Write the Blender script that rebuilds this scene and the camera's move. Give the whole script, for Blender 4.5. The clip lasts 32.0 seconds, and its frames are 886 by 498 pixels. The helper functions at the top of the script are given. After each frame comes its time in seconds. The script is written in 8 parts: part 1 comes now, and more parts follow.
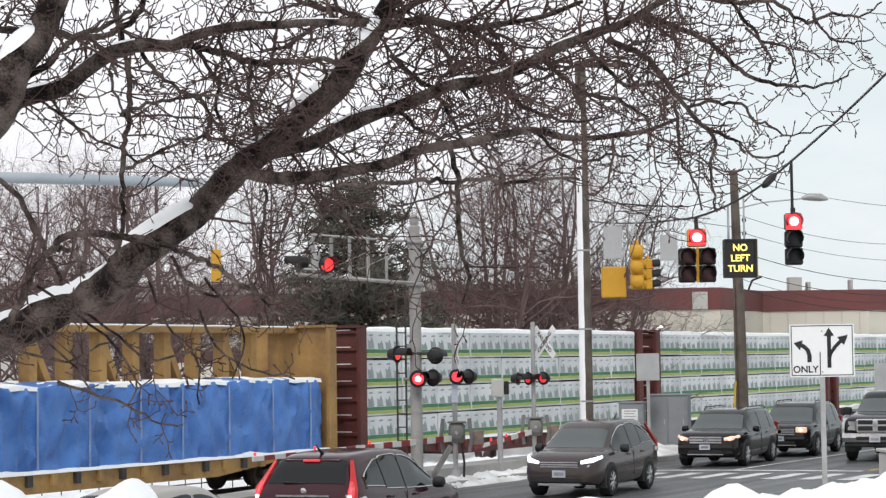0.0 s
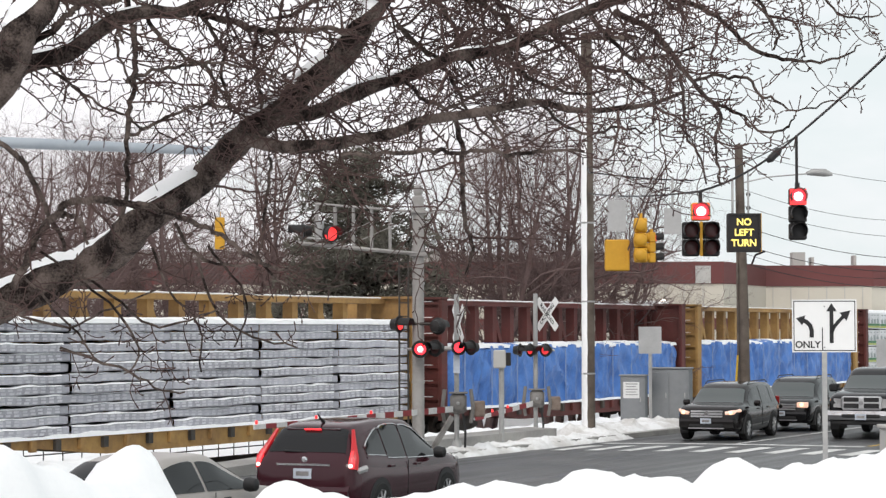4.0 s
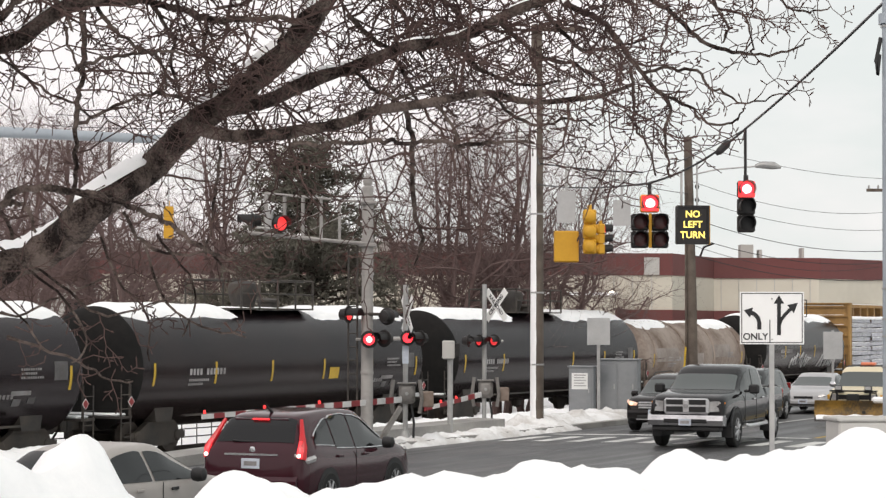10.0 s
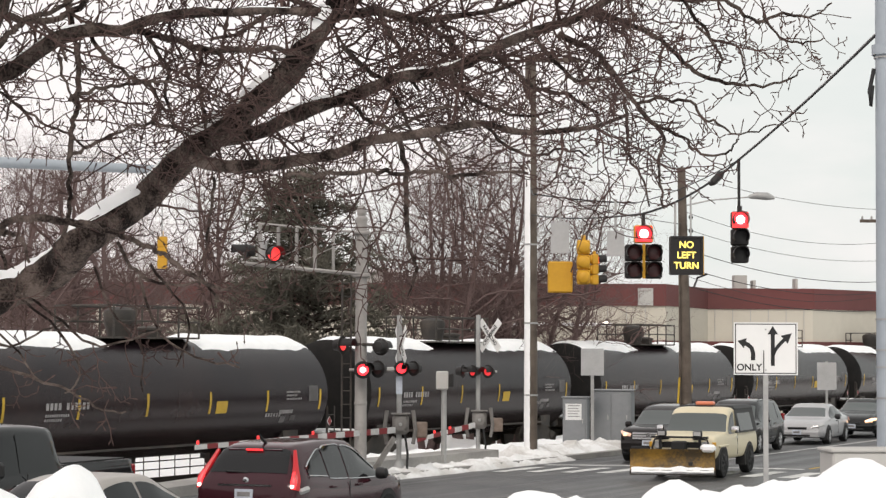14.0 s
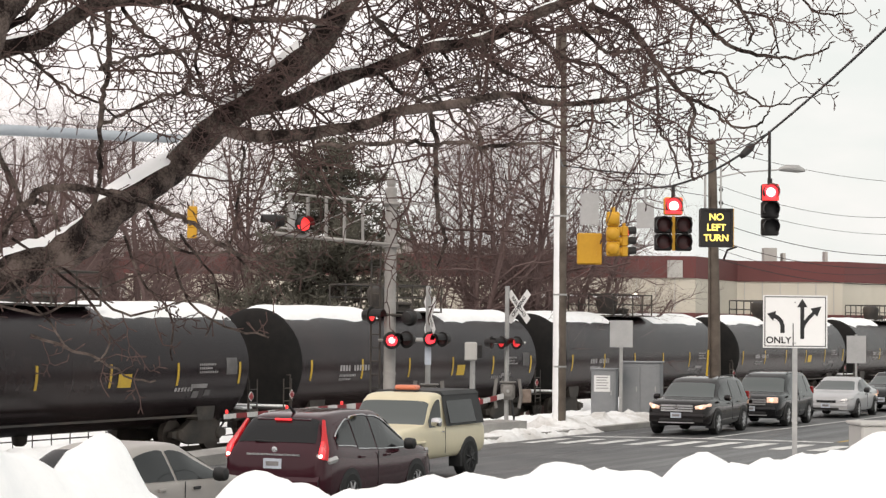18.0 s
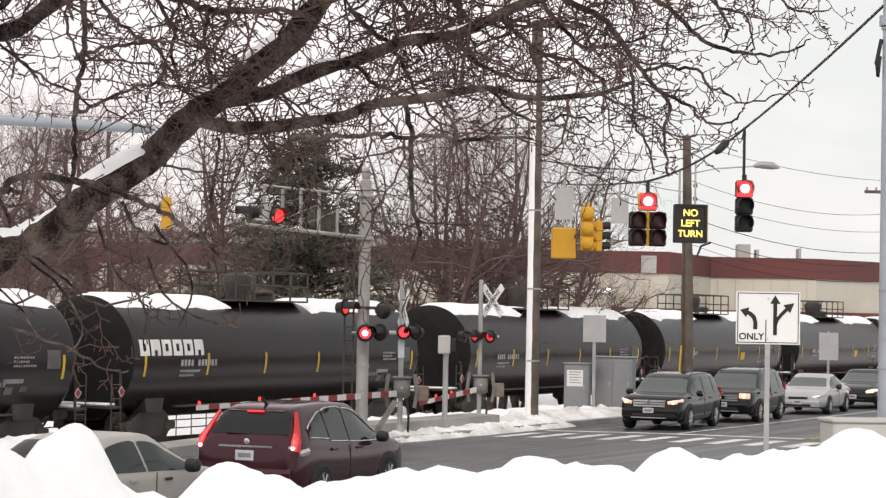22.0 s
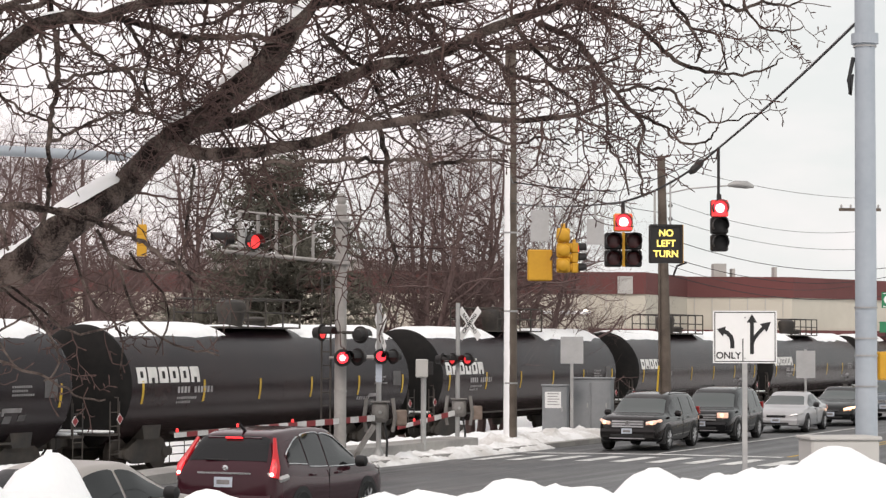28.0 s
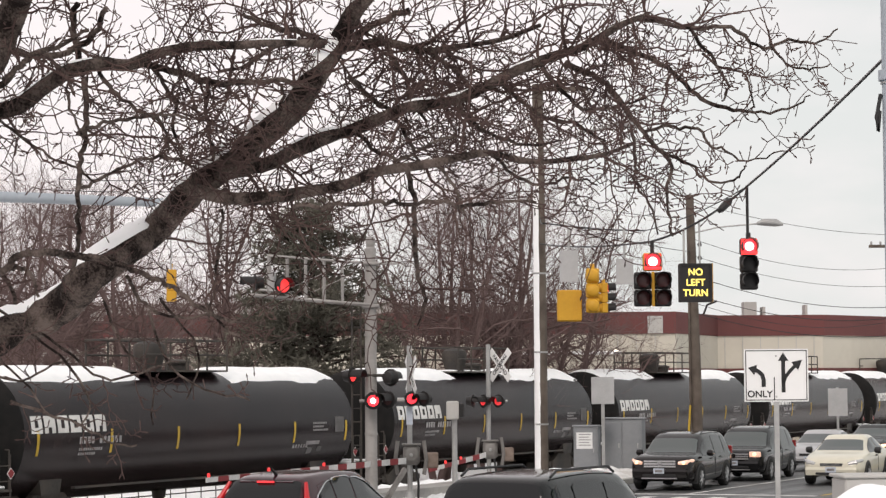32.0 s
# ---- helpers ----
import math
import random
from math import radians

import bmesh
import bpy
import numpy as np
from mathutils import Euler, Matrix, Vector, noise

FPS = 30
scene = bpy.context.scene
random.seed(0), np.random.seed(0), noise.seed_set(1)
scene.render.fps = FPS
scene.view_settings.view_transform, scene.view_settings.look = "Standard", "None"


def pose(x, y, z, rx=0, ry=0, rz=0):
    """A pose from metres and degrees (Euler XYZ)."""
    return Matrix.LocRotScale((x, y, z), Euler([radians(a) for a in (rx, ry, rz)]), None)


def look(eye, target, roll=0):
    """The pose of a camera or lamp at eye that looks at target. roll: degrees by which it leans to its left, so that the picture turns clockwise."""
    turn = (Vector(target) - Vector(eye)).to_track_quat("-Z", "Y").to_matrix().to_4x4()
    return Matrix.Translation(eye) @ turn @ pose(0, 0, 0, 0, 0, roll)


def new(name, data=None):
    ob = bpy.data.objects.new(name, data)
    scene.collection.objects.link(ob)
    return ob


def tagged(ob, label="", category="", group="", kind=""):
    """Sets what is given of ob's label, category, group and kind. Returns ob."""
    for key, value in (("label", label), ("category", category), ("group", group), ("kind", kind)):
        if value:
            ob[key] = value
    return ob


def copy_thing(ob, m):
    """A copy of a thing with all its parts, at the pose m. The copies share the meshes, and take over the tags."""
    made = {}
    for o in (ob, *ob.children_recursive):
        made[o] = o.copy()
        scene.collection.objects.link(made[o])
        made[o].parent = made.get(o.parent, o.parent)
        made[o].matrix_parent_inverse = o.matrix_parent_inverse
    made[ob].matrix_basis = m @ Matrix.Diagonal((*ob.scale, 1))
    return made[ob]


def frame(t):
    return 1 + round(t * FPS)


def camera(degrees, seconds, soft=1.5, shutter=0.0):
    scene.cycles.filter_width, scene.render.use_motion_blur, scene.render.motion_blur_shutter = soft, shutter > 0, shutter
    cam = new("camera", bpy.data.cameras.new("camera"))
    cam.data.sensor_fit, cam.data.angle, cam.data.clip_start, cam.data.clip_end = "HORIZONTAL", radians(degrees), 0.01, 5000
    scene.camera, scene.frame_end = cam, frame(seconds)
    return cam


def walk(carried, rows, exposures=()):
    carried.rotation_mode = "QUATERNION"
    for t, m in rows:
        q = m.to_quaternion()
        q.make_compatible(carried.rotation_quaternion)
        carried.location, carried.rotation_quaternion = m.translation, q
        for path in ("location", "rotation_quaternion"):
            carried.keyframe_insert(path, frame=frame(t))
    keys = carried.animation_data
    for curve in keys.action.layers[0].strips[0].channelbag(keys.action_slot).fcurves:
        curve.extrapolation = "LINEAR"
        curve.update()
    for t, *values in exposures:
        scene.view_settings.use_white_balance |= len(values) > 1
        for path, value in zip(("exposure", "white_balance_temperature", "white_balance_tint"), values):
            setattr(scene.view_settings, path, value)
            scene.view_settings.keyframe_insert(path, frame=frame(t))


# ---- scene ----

EYE = (0.0, 0.0, 3.15)


def aim(yaw, pitch, roll):
    """The camera's pose on its spot, from its yaw to the left, pitch up and roll in degrees."""
    return pose(*EYE, 0, 0, yaw) @ pose(0, 0, 0, 90 + pitch, 0, 0) @ pose(0, 0, 0, 0, 0, roll)


cam = camera(24.0, 32.0, soft=1.35)
# seconds, yaw, pitch, roll of the hand-held camera
SWAY = [
    (0, 1.292, 3.079, -0.816), (0.5, 1.294, 2.942, -0.557), (1, 1.558, 2.982, -0.659), (1.5, 1.422, 3.063, -0.551),
    (2, 1.393, 2.961, -0.811), (2.5, 1.387, 2.962, -0.815), (3, 1.407, 2.510, -0.821), (3.5, 1.407, 2.307, -0.255),
    (5.5, 1.357, 1.926, 0.055), (6, 1.196, 1.161, 0.190), (6.5, 0.764, 0.253, 0.096), (7, 0.182, -0.671, -0.375),
    (7.5, -0.639, -0.683, 0.271), (8, -0.094, -0.089, -0.036), (8.5, 0.788, 0.444, 0.057), (9, -0.000, 0.761, 0.001),
    (9.5, 0.229, 1.156, 0.189), (10, 0.007, 2.013, 0.173), (10.5, 0.136, 2.223, 0.278), (11, 0.236, 2.560, 0.345),
    (11.5, 0.168, 2.592, 0.282), (12, 0.141, 2.587, 0.205), (12.5, -0.703, 2.878, 0.087), (13, -1.398, 3.012, -0.009),
    (13.5, -0.675, 2.957, 0.213), (15.5, 0.304, 2.612, 0.121), (16, 0.350, 2.744, 0.023), (16.5, 0.267, 3.600, -0.116),
    (17, 0.390, 3.358, 0.395), (17.5, 0.687, 2.588, 0.743), (18, 0.642, 2.047, 0.546), (18.5, -0.794, 1.647, 0.935),
    (19, 0.710, 1.874, 0.888), (19.5, 0.754, 1.554, 0.609), (20, -0.197, 1.764, 0.705), (20.5, -0.029, 2.068, 0.795),
    (21, 0.570, 2.056, 0.795), (21.5, 0.121, 1.915, 0.977), (22, -0.068, 1.872, 1.081), (22.5, -0.036, 1.973, 0.782),
    (23, -0.182, 2.295, 0.753), (23.5, 0.039, 2.455, 0.508), (24, 0.028, 2.619, 0.457), (24.5, -0.233, 2.857, -0.148),
    (26.5, 0.393, 3.309, 0.091), (27, 0.643, 3.056, 0.032), (27.5, 0.346, 2.918, -0.299), (28, -0.717, 2.524, 0.248),
    (28.5, -1.018, 2.222, 0.312), (29, -1.689, 2.135, -0.458), (29.5, -1.471, 2.593, -0.325), (30, -0.272, 2.927, -0.225),
    (30.5, 0.080, 3.094, -0.378), (31, -0.071, 3.292, -0.529), (31.5, -0.048, 3.498, -0.390), (32, 0.081, 3.674, -0.394)]
walk(cam, [(t, aim(a, b, c)) for t, a, b, c in SWAY], [(0, 0.06, 6350, 10.5), (3.5, 0.10, 6450, 11), (5.5, 0.08, 6600, 12.5), (6.5, -0.05, 6650, 13),
     (7.2, -0.26, 6550, 11.5), (8.2, -0.30, 6550, 11.5), (9, -0.08, 6550, 11.5), (10.5, 0.05, 6850, 13.5), (13, 0.04, 6850, 13), (18, 0.13, 6950, 13.5), (24, 0.10, 6850, 15.5), (29, 0.07, 6850, 15.5), (32, -0.01, 6850, 15.5)])

# ---- world and light ----
world = bpy.data.worlds.new("overcast_sky")
scene.world = world
world.use_nodes = True
wn, wl = world.node_tree.nodes, world.node_tree.links
wn.clear()
sky = wn.new("ShaderNodeTexSky")
sky.sky_type, sky.sun_disc = "NISHITA", False
sky.sun_elevation, sky.sun_rotation = radians(38), radians(200)
sky.air_density, sky.dust_density = 1.0, 3.0
sky_light = wn.new("ShaderNodeBackground")
sky_light.inputs["Strength"].default_value = 0.10
wl.new(sky.outputs[0], sky_light.inputs["Color"])
tc = wn.new("ShaderNodeTexCoord")
mp = wn.new("ShaderNodeMapping")
mp.inputs["Scale"].default_value = (1, 1, 2.5)
cloud = wn.new("ShaderNodeTexNoise")
cloud.inputs["Scale"].default_value, cloud.inputs["Detail"].default_value = 3.6, 6
ramp = wn.new("ShaderNodeValToRGB")
ramp.color_ramp.elements[0].position, ramp.color_ramp.elements[1].position = 0.39, 0.56
ramp.color_ramp.elements[0].color = (0.76, 0.826, 0.828, 1)
ramp.color_ramp.elements[1].color = (0.965, 0.950, 0.968, 1)
wl.new(tc.outputs["Generated"], mp.inputs["Vector"])
wl.new(mp.outputs[0], cloud.inputs["Vector"])
# the cloud thins towards the east
axes = wn.new("ShaderNodeSeparateXYZ")
thin = wn.new("ShaderNodeMath")
thin.operation = "MULTIPLY_ADD"
thin.inputs[1].default_value = -0.50
wl.new(tc.outputs["Generated"], axes.inputs[0])
wl.new(axes.outputs["X"], thin.inputs[0])
wl.new(cloud.outputs["Fac"], thin.inputs[2])
wl.new(thin.outputs[0], ramp.inputs["Fac"])
cloud_light = wn.new("ShaderNodeBackground")
cloud_light.inputs["Strength"].default_value = 1.05
wl.new(ramp.outputs["Color"], cloud_light.inputs["Color"])
blend = wn.new("ShaderNodeMixShader")
blend.inputs[0].default_value = 0.93
wout = wn.new("ShaderNodeOutputWorld")
wl.new(sky_light.outputs[0], blend.inputs[1])
wl.new(cloud_light.outputs[0], blend.inputs[2])
wl.new(blend.outputs[0], wout.inputs["Surface"])

sun_data = bpy.data.lights.new("sun", "SUN")
sun_data.energy, sun_data.angle, sun_data.color = 1.2, radians(18), (1.0, 0.96, 0.9)
sun = new("sun", sun_data)
sun.matrix_basis = look((0, -20, 40), (6, 20, 0))


# ---- materials ----
def material(name, color, rough=0.7, metal=0.0, second=None, scale=6.0, bump=0.0, bump_scale=40.0, fine=0.15, spec=0.4, coat=0.0, vary=0.0):
    """A surface of two tones at two scales, with fine relief."""
    m = bpy.data.materials.new(name)
    m.use_nodes = True
    n, l = m.node_tree.nodes, m.node_tree.links
    b = n["Principled BSDF"]
    b.inputs["Roughness"].default_value, b.inputs["Metallic"].default_value = rough, metal
    b.inputs["Specular IOR Level"].default_value = spec
    b.inputs["Coat Weight"].default_value, b.inputs["Coat Roughness"].default_value = coat, 0.08
    second = second or tuple(c * 0.72 for c in color)
    co = n.new("ShaderNodeTexCoord")
    big = n.new("ShaderNodeTexNoise")
    big.inputs["Scale"].default_value, big.inputs["Detail"].default_value = scale * 0.25, 6
    small = n.new("ShaderNodeTexNoise")
    small.inputs["Scale"].default_value, small.inputs["Detail"].default_value = scale * 3, 4
    add = n.new("ShaderNodeMath")
    add.operation = "MULTIPLY_ADD"
    add.inputs[1].default_value = fine * 2
    rp = n.new("ShaderNodeValToRGB")
    rp.color_ramp.elements[0].position, rp.color_ramp.elements[1].position = 0.38 + fine, 0.66 + fine
    rp.color_ramp.elements[0].color, rp.color_ramp.elements[1].color = (*color, 1), (*second, 1)
    for nd in (big, small):
        l.new(co.outputs["Object"], nd.inputs["Vector"])
    l.new(small.outputs["Fac"], add.inputs[0])
    l.new(big.outputs["Fac"], add.inputs[2])
    l.new(add.outputs[0], rp.inputs["Fac"])
    last = rp.outputs["Color"]
    if vary:
        info = n.new("ShaderNodeObjectInfo")
        hsv = n.new("ShaderNodeHueSaturation")
        rng = n.new("ShaderNodeMapRange")
        rng.inputs["To Min"].default_value, rng.inputs["To Max"].default_value = 1 - vary, 1 + vary
        l.new(info.outputs["Random"], rng.inputs["Value"])
        l.new(rng.outputs[0], hsv.inputs["Value"])
        l.new(last, hsv.inputs["Color"])
        last = hsv.outputs["Color"]
    l.new(last, b.inputs["Base Color"])
    if bump:
        bt = n.new("ShaderNodeTexNoise")
        bt.inputs["Scale"].default_value, bt.inputs["Detail"].default_value = bump_scale, 5
        bp = n.new("ShaderNodeBump")
        bp.inputs["Strength"].default_value, bp.inputs["Distance"].default_value = bump, 0.03
        l.new(co.outputs["Object"], bt.inputs["Vector"])
        l.new(bt.outputs["Fac"], bp.inputs["Height"])
        l.new(bp.outputs["Normal"], b.inputs["Normal"])
    return m


def glowing(name, color, strength, base=(0.3, 0.02, 0.02)):
    m = bpy.data.materials.new(name)
    m.use_nodes = True
    b = m.node_tree.nodes["Principled BSDF"]
    b.inputs["Base Color"].default_value = (*base, 1)
    b.inputs["Emission Color"].default_value, b.inputs["Emission Strength"].default_value = (*color, 1), strength
    b.inputs["Roughness"].default_value = 0.3
    return m


def car_glass(name, tint, gloss=0.5):
    m = bpy.data.materials.new(name)
    m.use_nodes = True
    b = m.node_tree.nodes["Principled BSDF"]
    b.inputs["Base Color"].default_value, b.inputs["Roughness"].default_value = (*tint, 1), 0.06
    b.inputs["Specular IOR Level"].default_value = gloss
    return m


SNOW = material("snow", (0.925, 0.93, 0.935), 0.75, second=(0.87, 0.88, 0.89), scale=12.0, bump=0.22, bump_scale=9, spec=0.2)
DIRTY_SNOW = material("dirty_snow", (0.82, 0.82, 0.82), 0.8, second=(0.55, 0.53, 0.51), scale=5.0, bump=0.6, bump_scale=9, spec=0.2)
ASPHALT = material("wet_asphalt", (0.050, 0.052, 0.055), 0.55, second=(0.085, 0.085, 0.085), scale=1.6, bump=0.25, bump_scale=60, spec=0.5)


def worn_along_road(m):
    """Adds long wet and dry tracks that run along the road."""
    n, l = m.node_tree.nodes, m.node_tree.links
    b = n["Principled BSDF"]
    old = b.inputs["Base Color"].links[0].from_socket
    co, turn, stretch, tracks = n.new("ShaderNodeTexCoord"), n.new("ShaderNodeMapping"), n.new("ShaderNodeMapping"), n.new("ShaderNodeTexNoise")
    turn.inputs["Rotation"].default_value = (0, 0, radians(-62.5))
    stretch.inputs["Scale"].default_value = (0.035, 0.9, 1)
    tracks.inputs["Scale"].default_value, tracks.inputs["Detail"].default_value = 1.0, 4
    l.new(co.outputs["Object"], turn.inputs["Vector"])
    l.new(turn.outputs[0], stretch.inputs["Vector"])
    l.new(stretch.outputs[0], tracks.inputs["Vector"])
    tone, gloss, hue = n.new("ShaderNodeMapRange"), n.new("ShaderNodeMapRange"), n.new("ShaderNodeHueSaturation")
    for nd, lo, hi in ((tone, 0.72, 1.45), (gloss, 0.34, 0.72)):
        nd.inputs["From Min"].default_value, nd.inputs["From Max"].default_value = 0.35, 0.65
        nd.inputs["To Min"].default_value, nd.inputs["To Max"].default_value = lo, hi
        l.new(tracks.outputs["Fac"], nd.inputs["Value"])
    l.new(tone.outputs[0], hue.inputs["Value"])
    l.new(old, hue.inputs["Color"])
    l.new(hue.outputs["Color"], b.inputs["Base Color"])
    l.new(gloss.outputs[0], b.inputs["Roughness"])


worn_along_road(ASPHALT)
BALLAST = material("dark_ballast", (0.045, 0.041, 0.038), 0.95, second=(0.16, 0.155, 0.15), scale=3.5, bump=1.0, bump_scale=14, spec=0.2, fine=0.22)
CONCRETE = material("concrete", (0.36, 0.35, 0.33), 0.85, second=(0.26, 0.25, 0.24), scale=4, bump=0.3)
PAINT_WHITE = material("road_paint_white", (0.72, 0.72, 0.70), 0.7, second=(0.42, 0.42, 0.41), scale=7)
PAINT_YELLOW = material("road_paint_yellow", (0.62, 0.40, 0.05), 0.7, second=(0.35, 0.25, 0.08), scale=7)
BARK = material("wet_bark", (0.014, 0.010, 0.009), 0.9, second=(0.150, 0.118, 0.104), scale=30, bump=1.0, bump_scale=45, spec=0.1, fine=0.22)
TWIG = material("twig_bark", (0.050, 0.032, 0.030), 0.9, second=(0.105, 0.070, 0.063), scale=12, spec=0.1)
# twig bark made paler, the haze of distance mixed into its colour
FAR_TWIG_HAZED = material("hazed_far_twig_bark", (0.120, 0.082, 0.077), 0.95, second=(0.170, 0.122, 0.116), scale=3, spec=0.1)
NEEDLES = material("pine_needles", (0.105, 0.100, 0.082), 0.85, second=(0.170, 0.158, 0.130), scale=2, spec=0.15)
TANK_BLACK = material("black_tank_paint", (0.0110, 0.0064, 0.0086), 0.27, second=(0.0235, 0.0140, 0.0142), scale=1.3, bump=0.05, bump_scale=9, spec=0.27, vary=0.25)
# dirt, plus the shade on the rear tank ends put into the colour
TANK_HEAD = material("dirty_shaded_tank_end", (0.010, 0.010, 0.010), 0.85, second=(0.020, 0.018, 0.017), scale=2, spec=0.15)
TANK_GREY = material("dark_grey_tank_paint", (0.0092, 0.0056, 0.0074), 0.20, second=(0.0150, 0.0098, 0.0120), scale=1.1, bump=0.05, bump_scale=9, spec=0.20)
PATCH_GREY = material("repainted_patch", (0.31, 0.27, 0.245), 0.75, second=(0.20, 0.165, 0.145), scale=4)
TANK_TAN = material("weathered_tan_tank_paint", (0.30, 0.245, 0.21), 0.75, second=(0.13, 0.088, 0.066), scale=2.6, bump=0.2, bump_scale=12)
STEEL_DARK = material("dark_greasy_steel", (0.035, 0.032, 0.030), 0.7, second=(0.070, 0.058, 0.048), scale=6, bump=0.2)
RUST_RED = material("boxcar_red_paint", (0.125, 0.032, 0.028), 0.7, second=(0.080, 0.026, 0.022), scale=3, bump=0.15)
CAR_YELLOW = material("ochre_railcar_paint", (0.38, 0.225, 0.075), 0.7, second=(0.22, 0.125, 0.05), scale=2.5, bump=0.15)
# the tarpaulin's two blues help imitate light and shade on its wrinkles
TARP_BLUE = material("fold_toned_blue_tarpaulin", (0.085, 0.215, 0.56), 0.38, second=(0.045, 0.13, 0.39), scale=5.0, bump=0.9, bump_scale=3.5, spec=0.4)
STRAP = material("pale_strap", (0.26, 0.34, 0.54), 0.7)
WRAP_WHITE = material("white_lumber_wrap", (0.66, 0.67, 0.68), 0.5, second=(0.50, 0.51, 0.53), scale=2.4, bump=0.3, bump_scale=6, vary=0.10)
WRAP_PRINT = material("pale_wrap_print", (0.62, 0.62, 0.66), 0.5, second=(0.50, 0.50, 0.54), scale=8)
WRAP_GREY = material("printed_grey_wrap", (0.48, 0.48, 0.53), 0.5, second=(0.33, 0.33, 0.37), scale=6, bump=0.4, bump_scale=6, fine=0.10, vary=0.15)
WRAP_GREEN = material("green_wrap_print", (0.050, 0.17, 0.080), 0.6, second=(0.09, 0.22, 0.11))
WRAP_LIME = material("lime_wrap_print", (0.40, 0.43, 0.11), 0.6, second=(0.32, 0.38, 0.12))
WRAP_INK = material("grey_wrap_print", (0.32, 0.36, 0.36), 0.6)
MARK_WHITE = material("white_stencil_paint", (0.74, 0.73, 0.71), 0.6, second=(0.55, 0.54, 0.52), scale=3)
MARK_GREY = material("faded_stencil_paint", (0.34, 0.33, 0.33), 0.7, second=(0.18, 0.17, 0.17), scale=5)
MARK_DULL = material("dull_grey_panel", (0.16, 0.155, 0.155), 0.7, second=(0.09, 0.085, 0.085), scale=6)
MARK_FADED = material("faded_spray_paint", (0.46, 0.46, 0.46), 0.7, second=(0.22, 0.22, 0.22), scale=4)
MARK_YELLOW = material("yellow_reflector_tape", (0.58, 0.38, 0.03), 0.5, second=(0.42, 0.27, 0.03))
WHEEL_STEEL = material("wheel_steel", (0.085, 0.070, 0.060), 0.6, metal=0.4, scale=8)
GALVANISED = material("galvanised_steel", (0.42, 0.42, 0.41), 0.5, metal=0.35, second=(0.30, 0.30, 0.30), scale=5, spec=0.5)
POLE_BLUE = material("grey_painted_pole", (0.36, 0.40, 0.44), 0.5, second=(0.30, 0.34, 0.38), scale=3, bump=0.1)
MAST_GREY = material("old_aluminium_mast", (0.36, 0.345, 0.33), 0.6, second=(0.25, 0.235, 0.225), scale=3, bump=0.15)
WOOD_POLE = material("weathered_wood_pole", (0.135, 0.110, 0.090), 0.9, second=(0.080, 0.063, 0.052), scale=9, bump=0.4)
SIGNAL_BLACK = material("black_signal_housing", (0.018, 0.016, 0.016), 0.55)
SIGNAL_MAROON = material("dark_lens", (0.060, 0.015, 0.015), 0.35)
SIGNAL_YELLOW = material("yellow_signal_housing", (0.62, 0.33, 0.025), 0.55, second=(0.52, 0.27, 0.02), scale=5)
SIGN_BACK = material("bare_aluminium_sign_back", (0.46, 0.46, 0.46), 0.5, metal=0.2, second=(0.38, 0.38, 0.38))
SIGN_WHITE = material("white_sign_sheeting", (0.78, 0.78, 0.77), 0.5, second=(0.74, 0.74, 0.73), scale=3)
INK_BLACK = material("black_sign_ink", (0.016, 0.016, 0.017), 0.6)
SIGN_GREEN = material("green_sign_sheeting", (0.02, 0.19, 0.085), 0.5)
CABINET = material("grey_cabinet_paint", (0.25, 0.26, 0.27), 0.6, second=(0.20, 0.21, 0.22), scale=3)
GATE_WHITE = material("gate_white", (0.72, 0.71, 0.70), 0.6)
GATE_RED = material("gate_red", (0.28, 0.035, 0.04), 0.6)
WALL_CREAM = material("cream_metal_wall", (0.60, 0.56, 0.48), 0.75, second=(0.52, 0.48, 0.41), scale=0.6)
WALL_MAROON = material("maroon_metal_band", (0.150, 0.048, 0.046), 0.7, second=(0.115, 0.040, 0.038), scale=0.6)
WALL_GREY = material("pale_grey_wall", (0.48, 0.47, 0.45), 0.8, second=(0.40, 0.39, 0.37), scale=0.6)
TYRE = material("tyre_rubber", (0.018, 0.018, 0.018), 0.85, scale=10)
RIM = material("alloy_rim", (0.46, 0.46, 0.47), 0.4, metal=0.5)
# the rim's alloy darkened, shade behind the spokes put into the colour
RIM_SHADE = material("shaded_alloy_rim_dish", (0.13, 0.13, 0.135), 0.5, metal=0.5)
GATE_STEEL = material("weathered_gate_steel", (0.25, 0.24, 0.23), 0.65, metal=0.2, second=(0.13, 0.12, 0.11), scale=7, bump=0.2)
CHROME = material("chrome", (0.70, 0.70, 0.71), 0.15, metal=1.0)
BRIGHT_TRIM = material("bright_chromed_trim", (0.62, 0.62, 0.63), 0.28, metal=0.55, second=(0.50, 0.50, 0.51), scale=6)
BEACON_AMBER = material("amber_lamp", (0.62, 0.20, 0.03), 0.3)
TRIM_BLACK = material("black_plastic_trim", (0.020, 0.020, 0.021), 0.6)
GLASS_DARK = car_glass("dark_car_glass", (0.010, 0.011, 0.012), 0.32)
GLASS_SCREEN = car_glass("windscreen_glass", (0.085, 0.098, 0.098))
PLATE = material("pale_plate", (0.55, 0.60, 0.68), 0.5)
LAMP_CLEAR = material("clear_lamp", (0.50, 0.50, 0.50), 0.15, spec=0.7)
LAMP_DIM = material("smoked_lamp", (0.20, 0.20, 0.20), 0.12, second=(0.34, 0.34, 0.34), scale=9, spec=0.7)
LAMP_RED = material("red_lamp", (0.32, 0.018, 0.018), 0.2, spec=0.6)
GLOW_TAIL = glowing("lit_tail_lamp", (1.0, 0.010, 0.018), 0.26, (0.28, 0.008, 0.012))
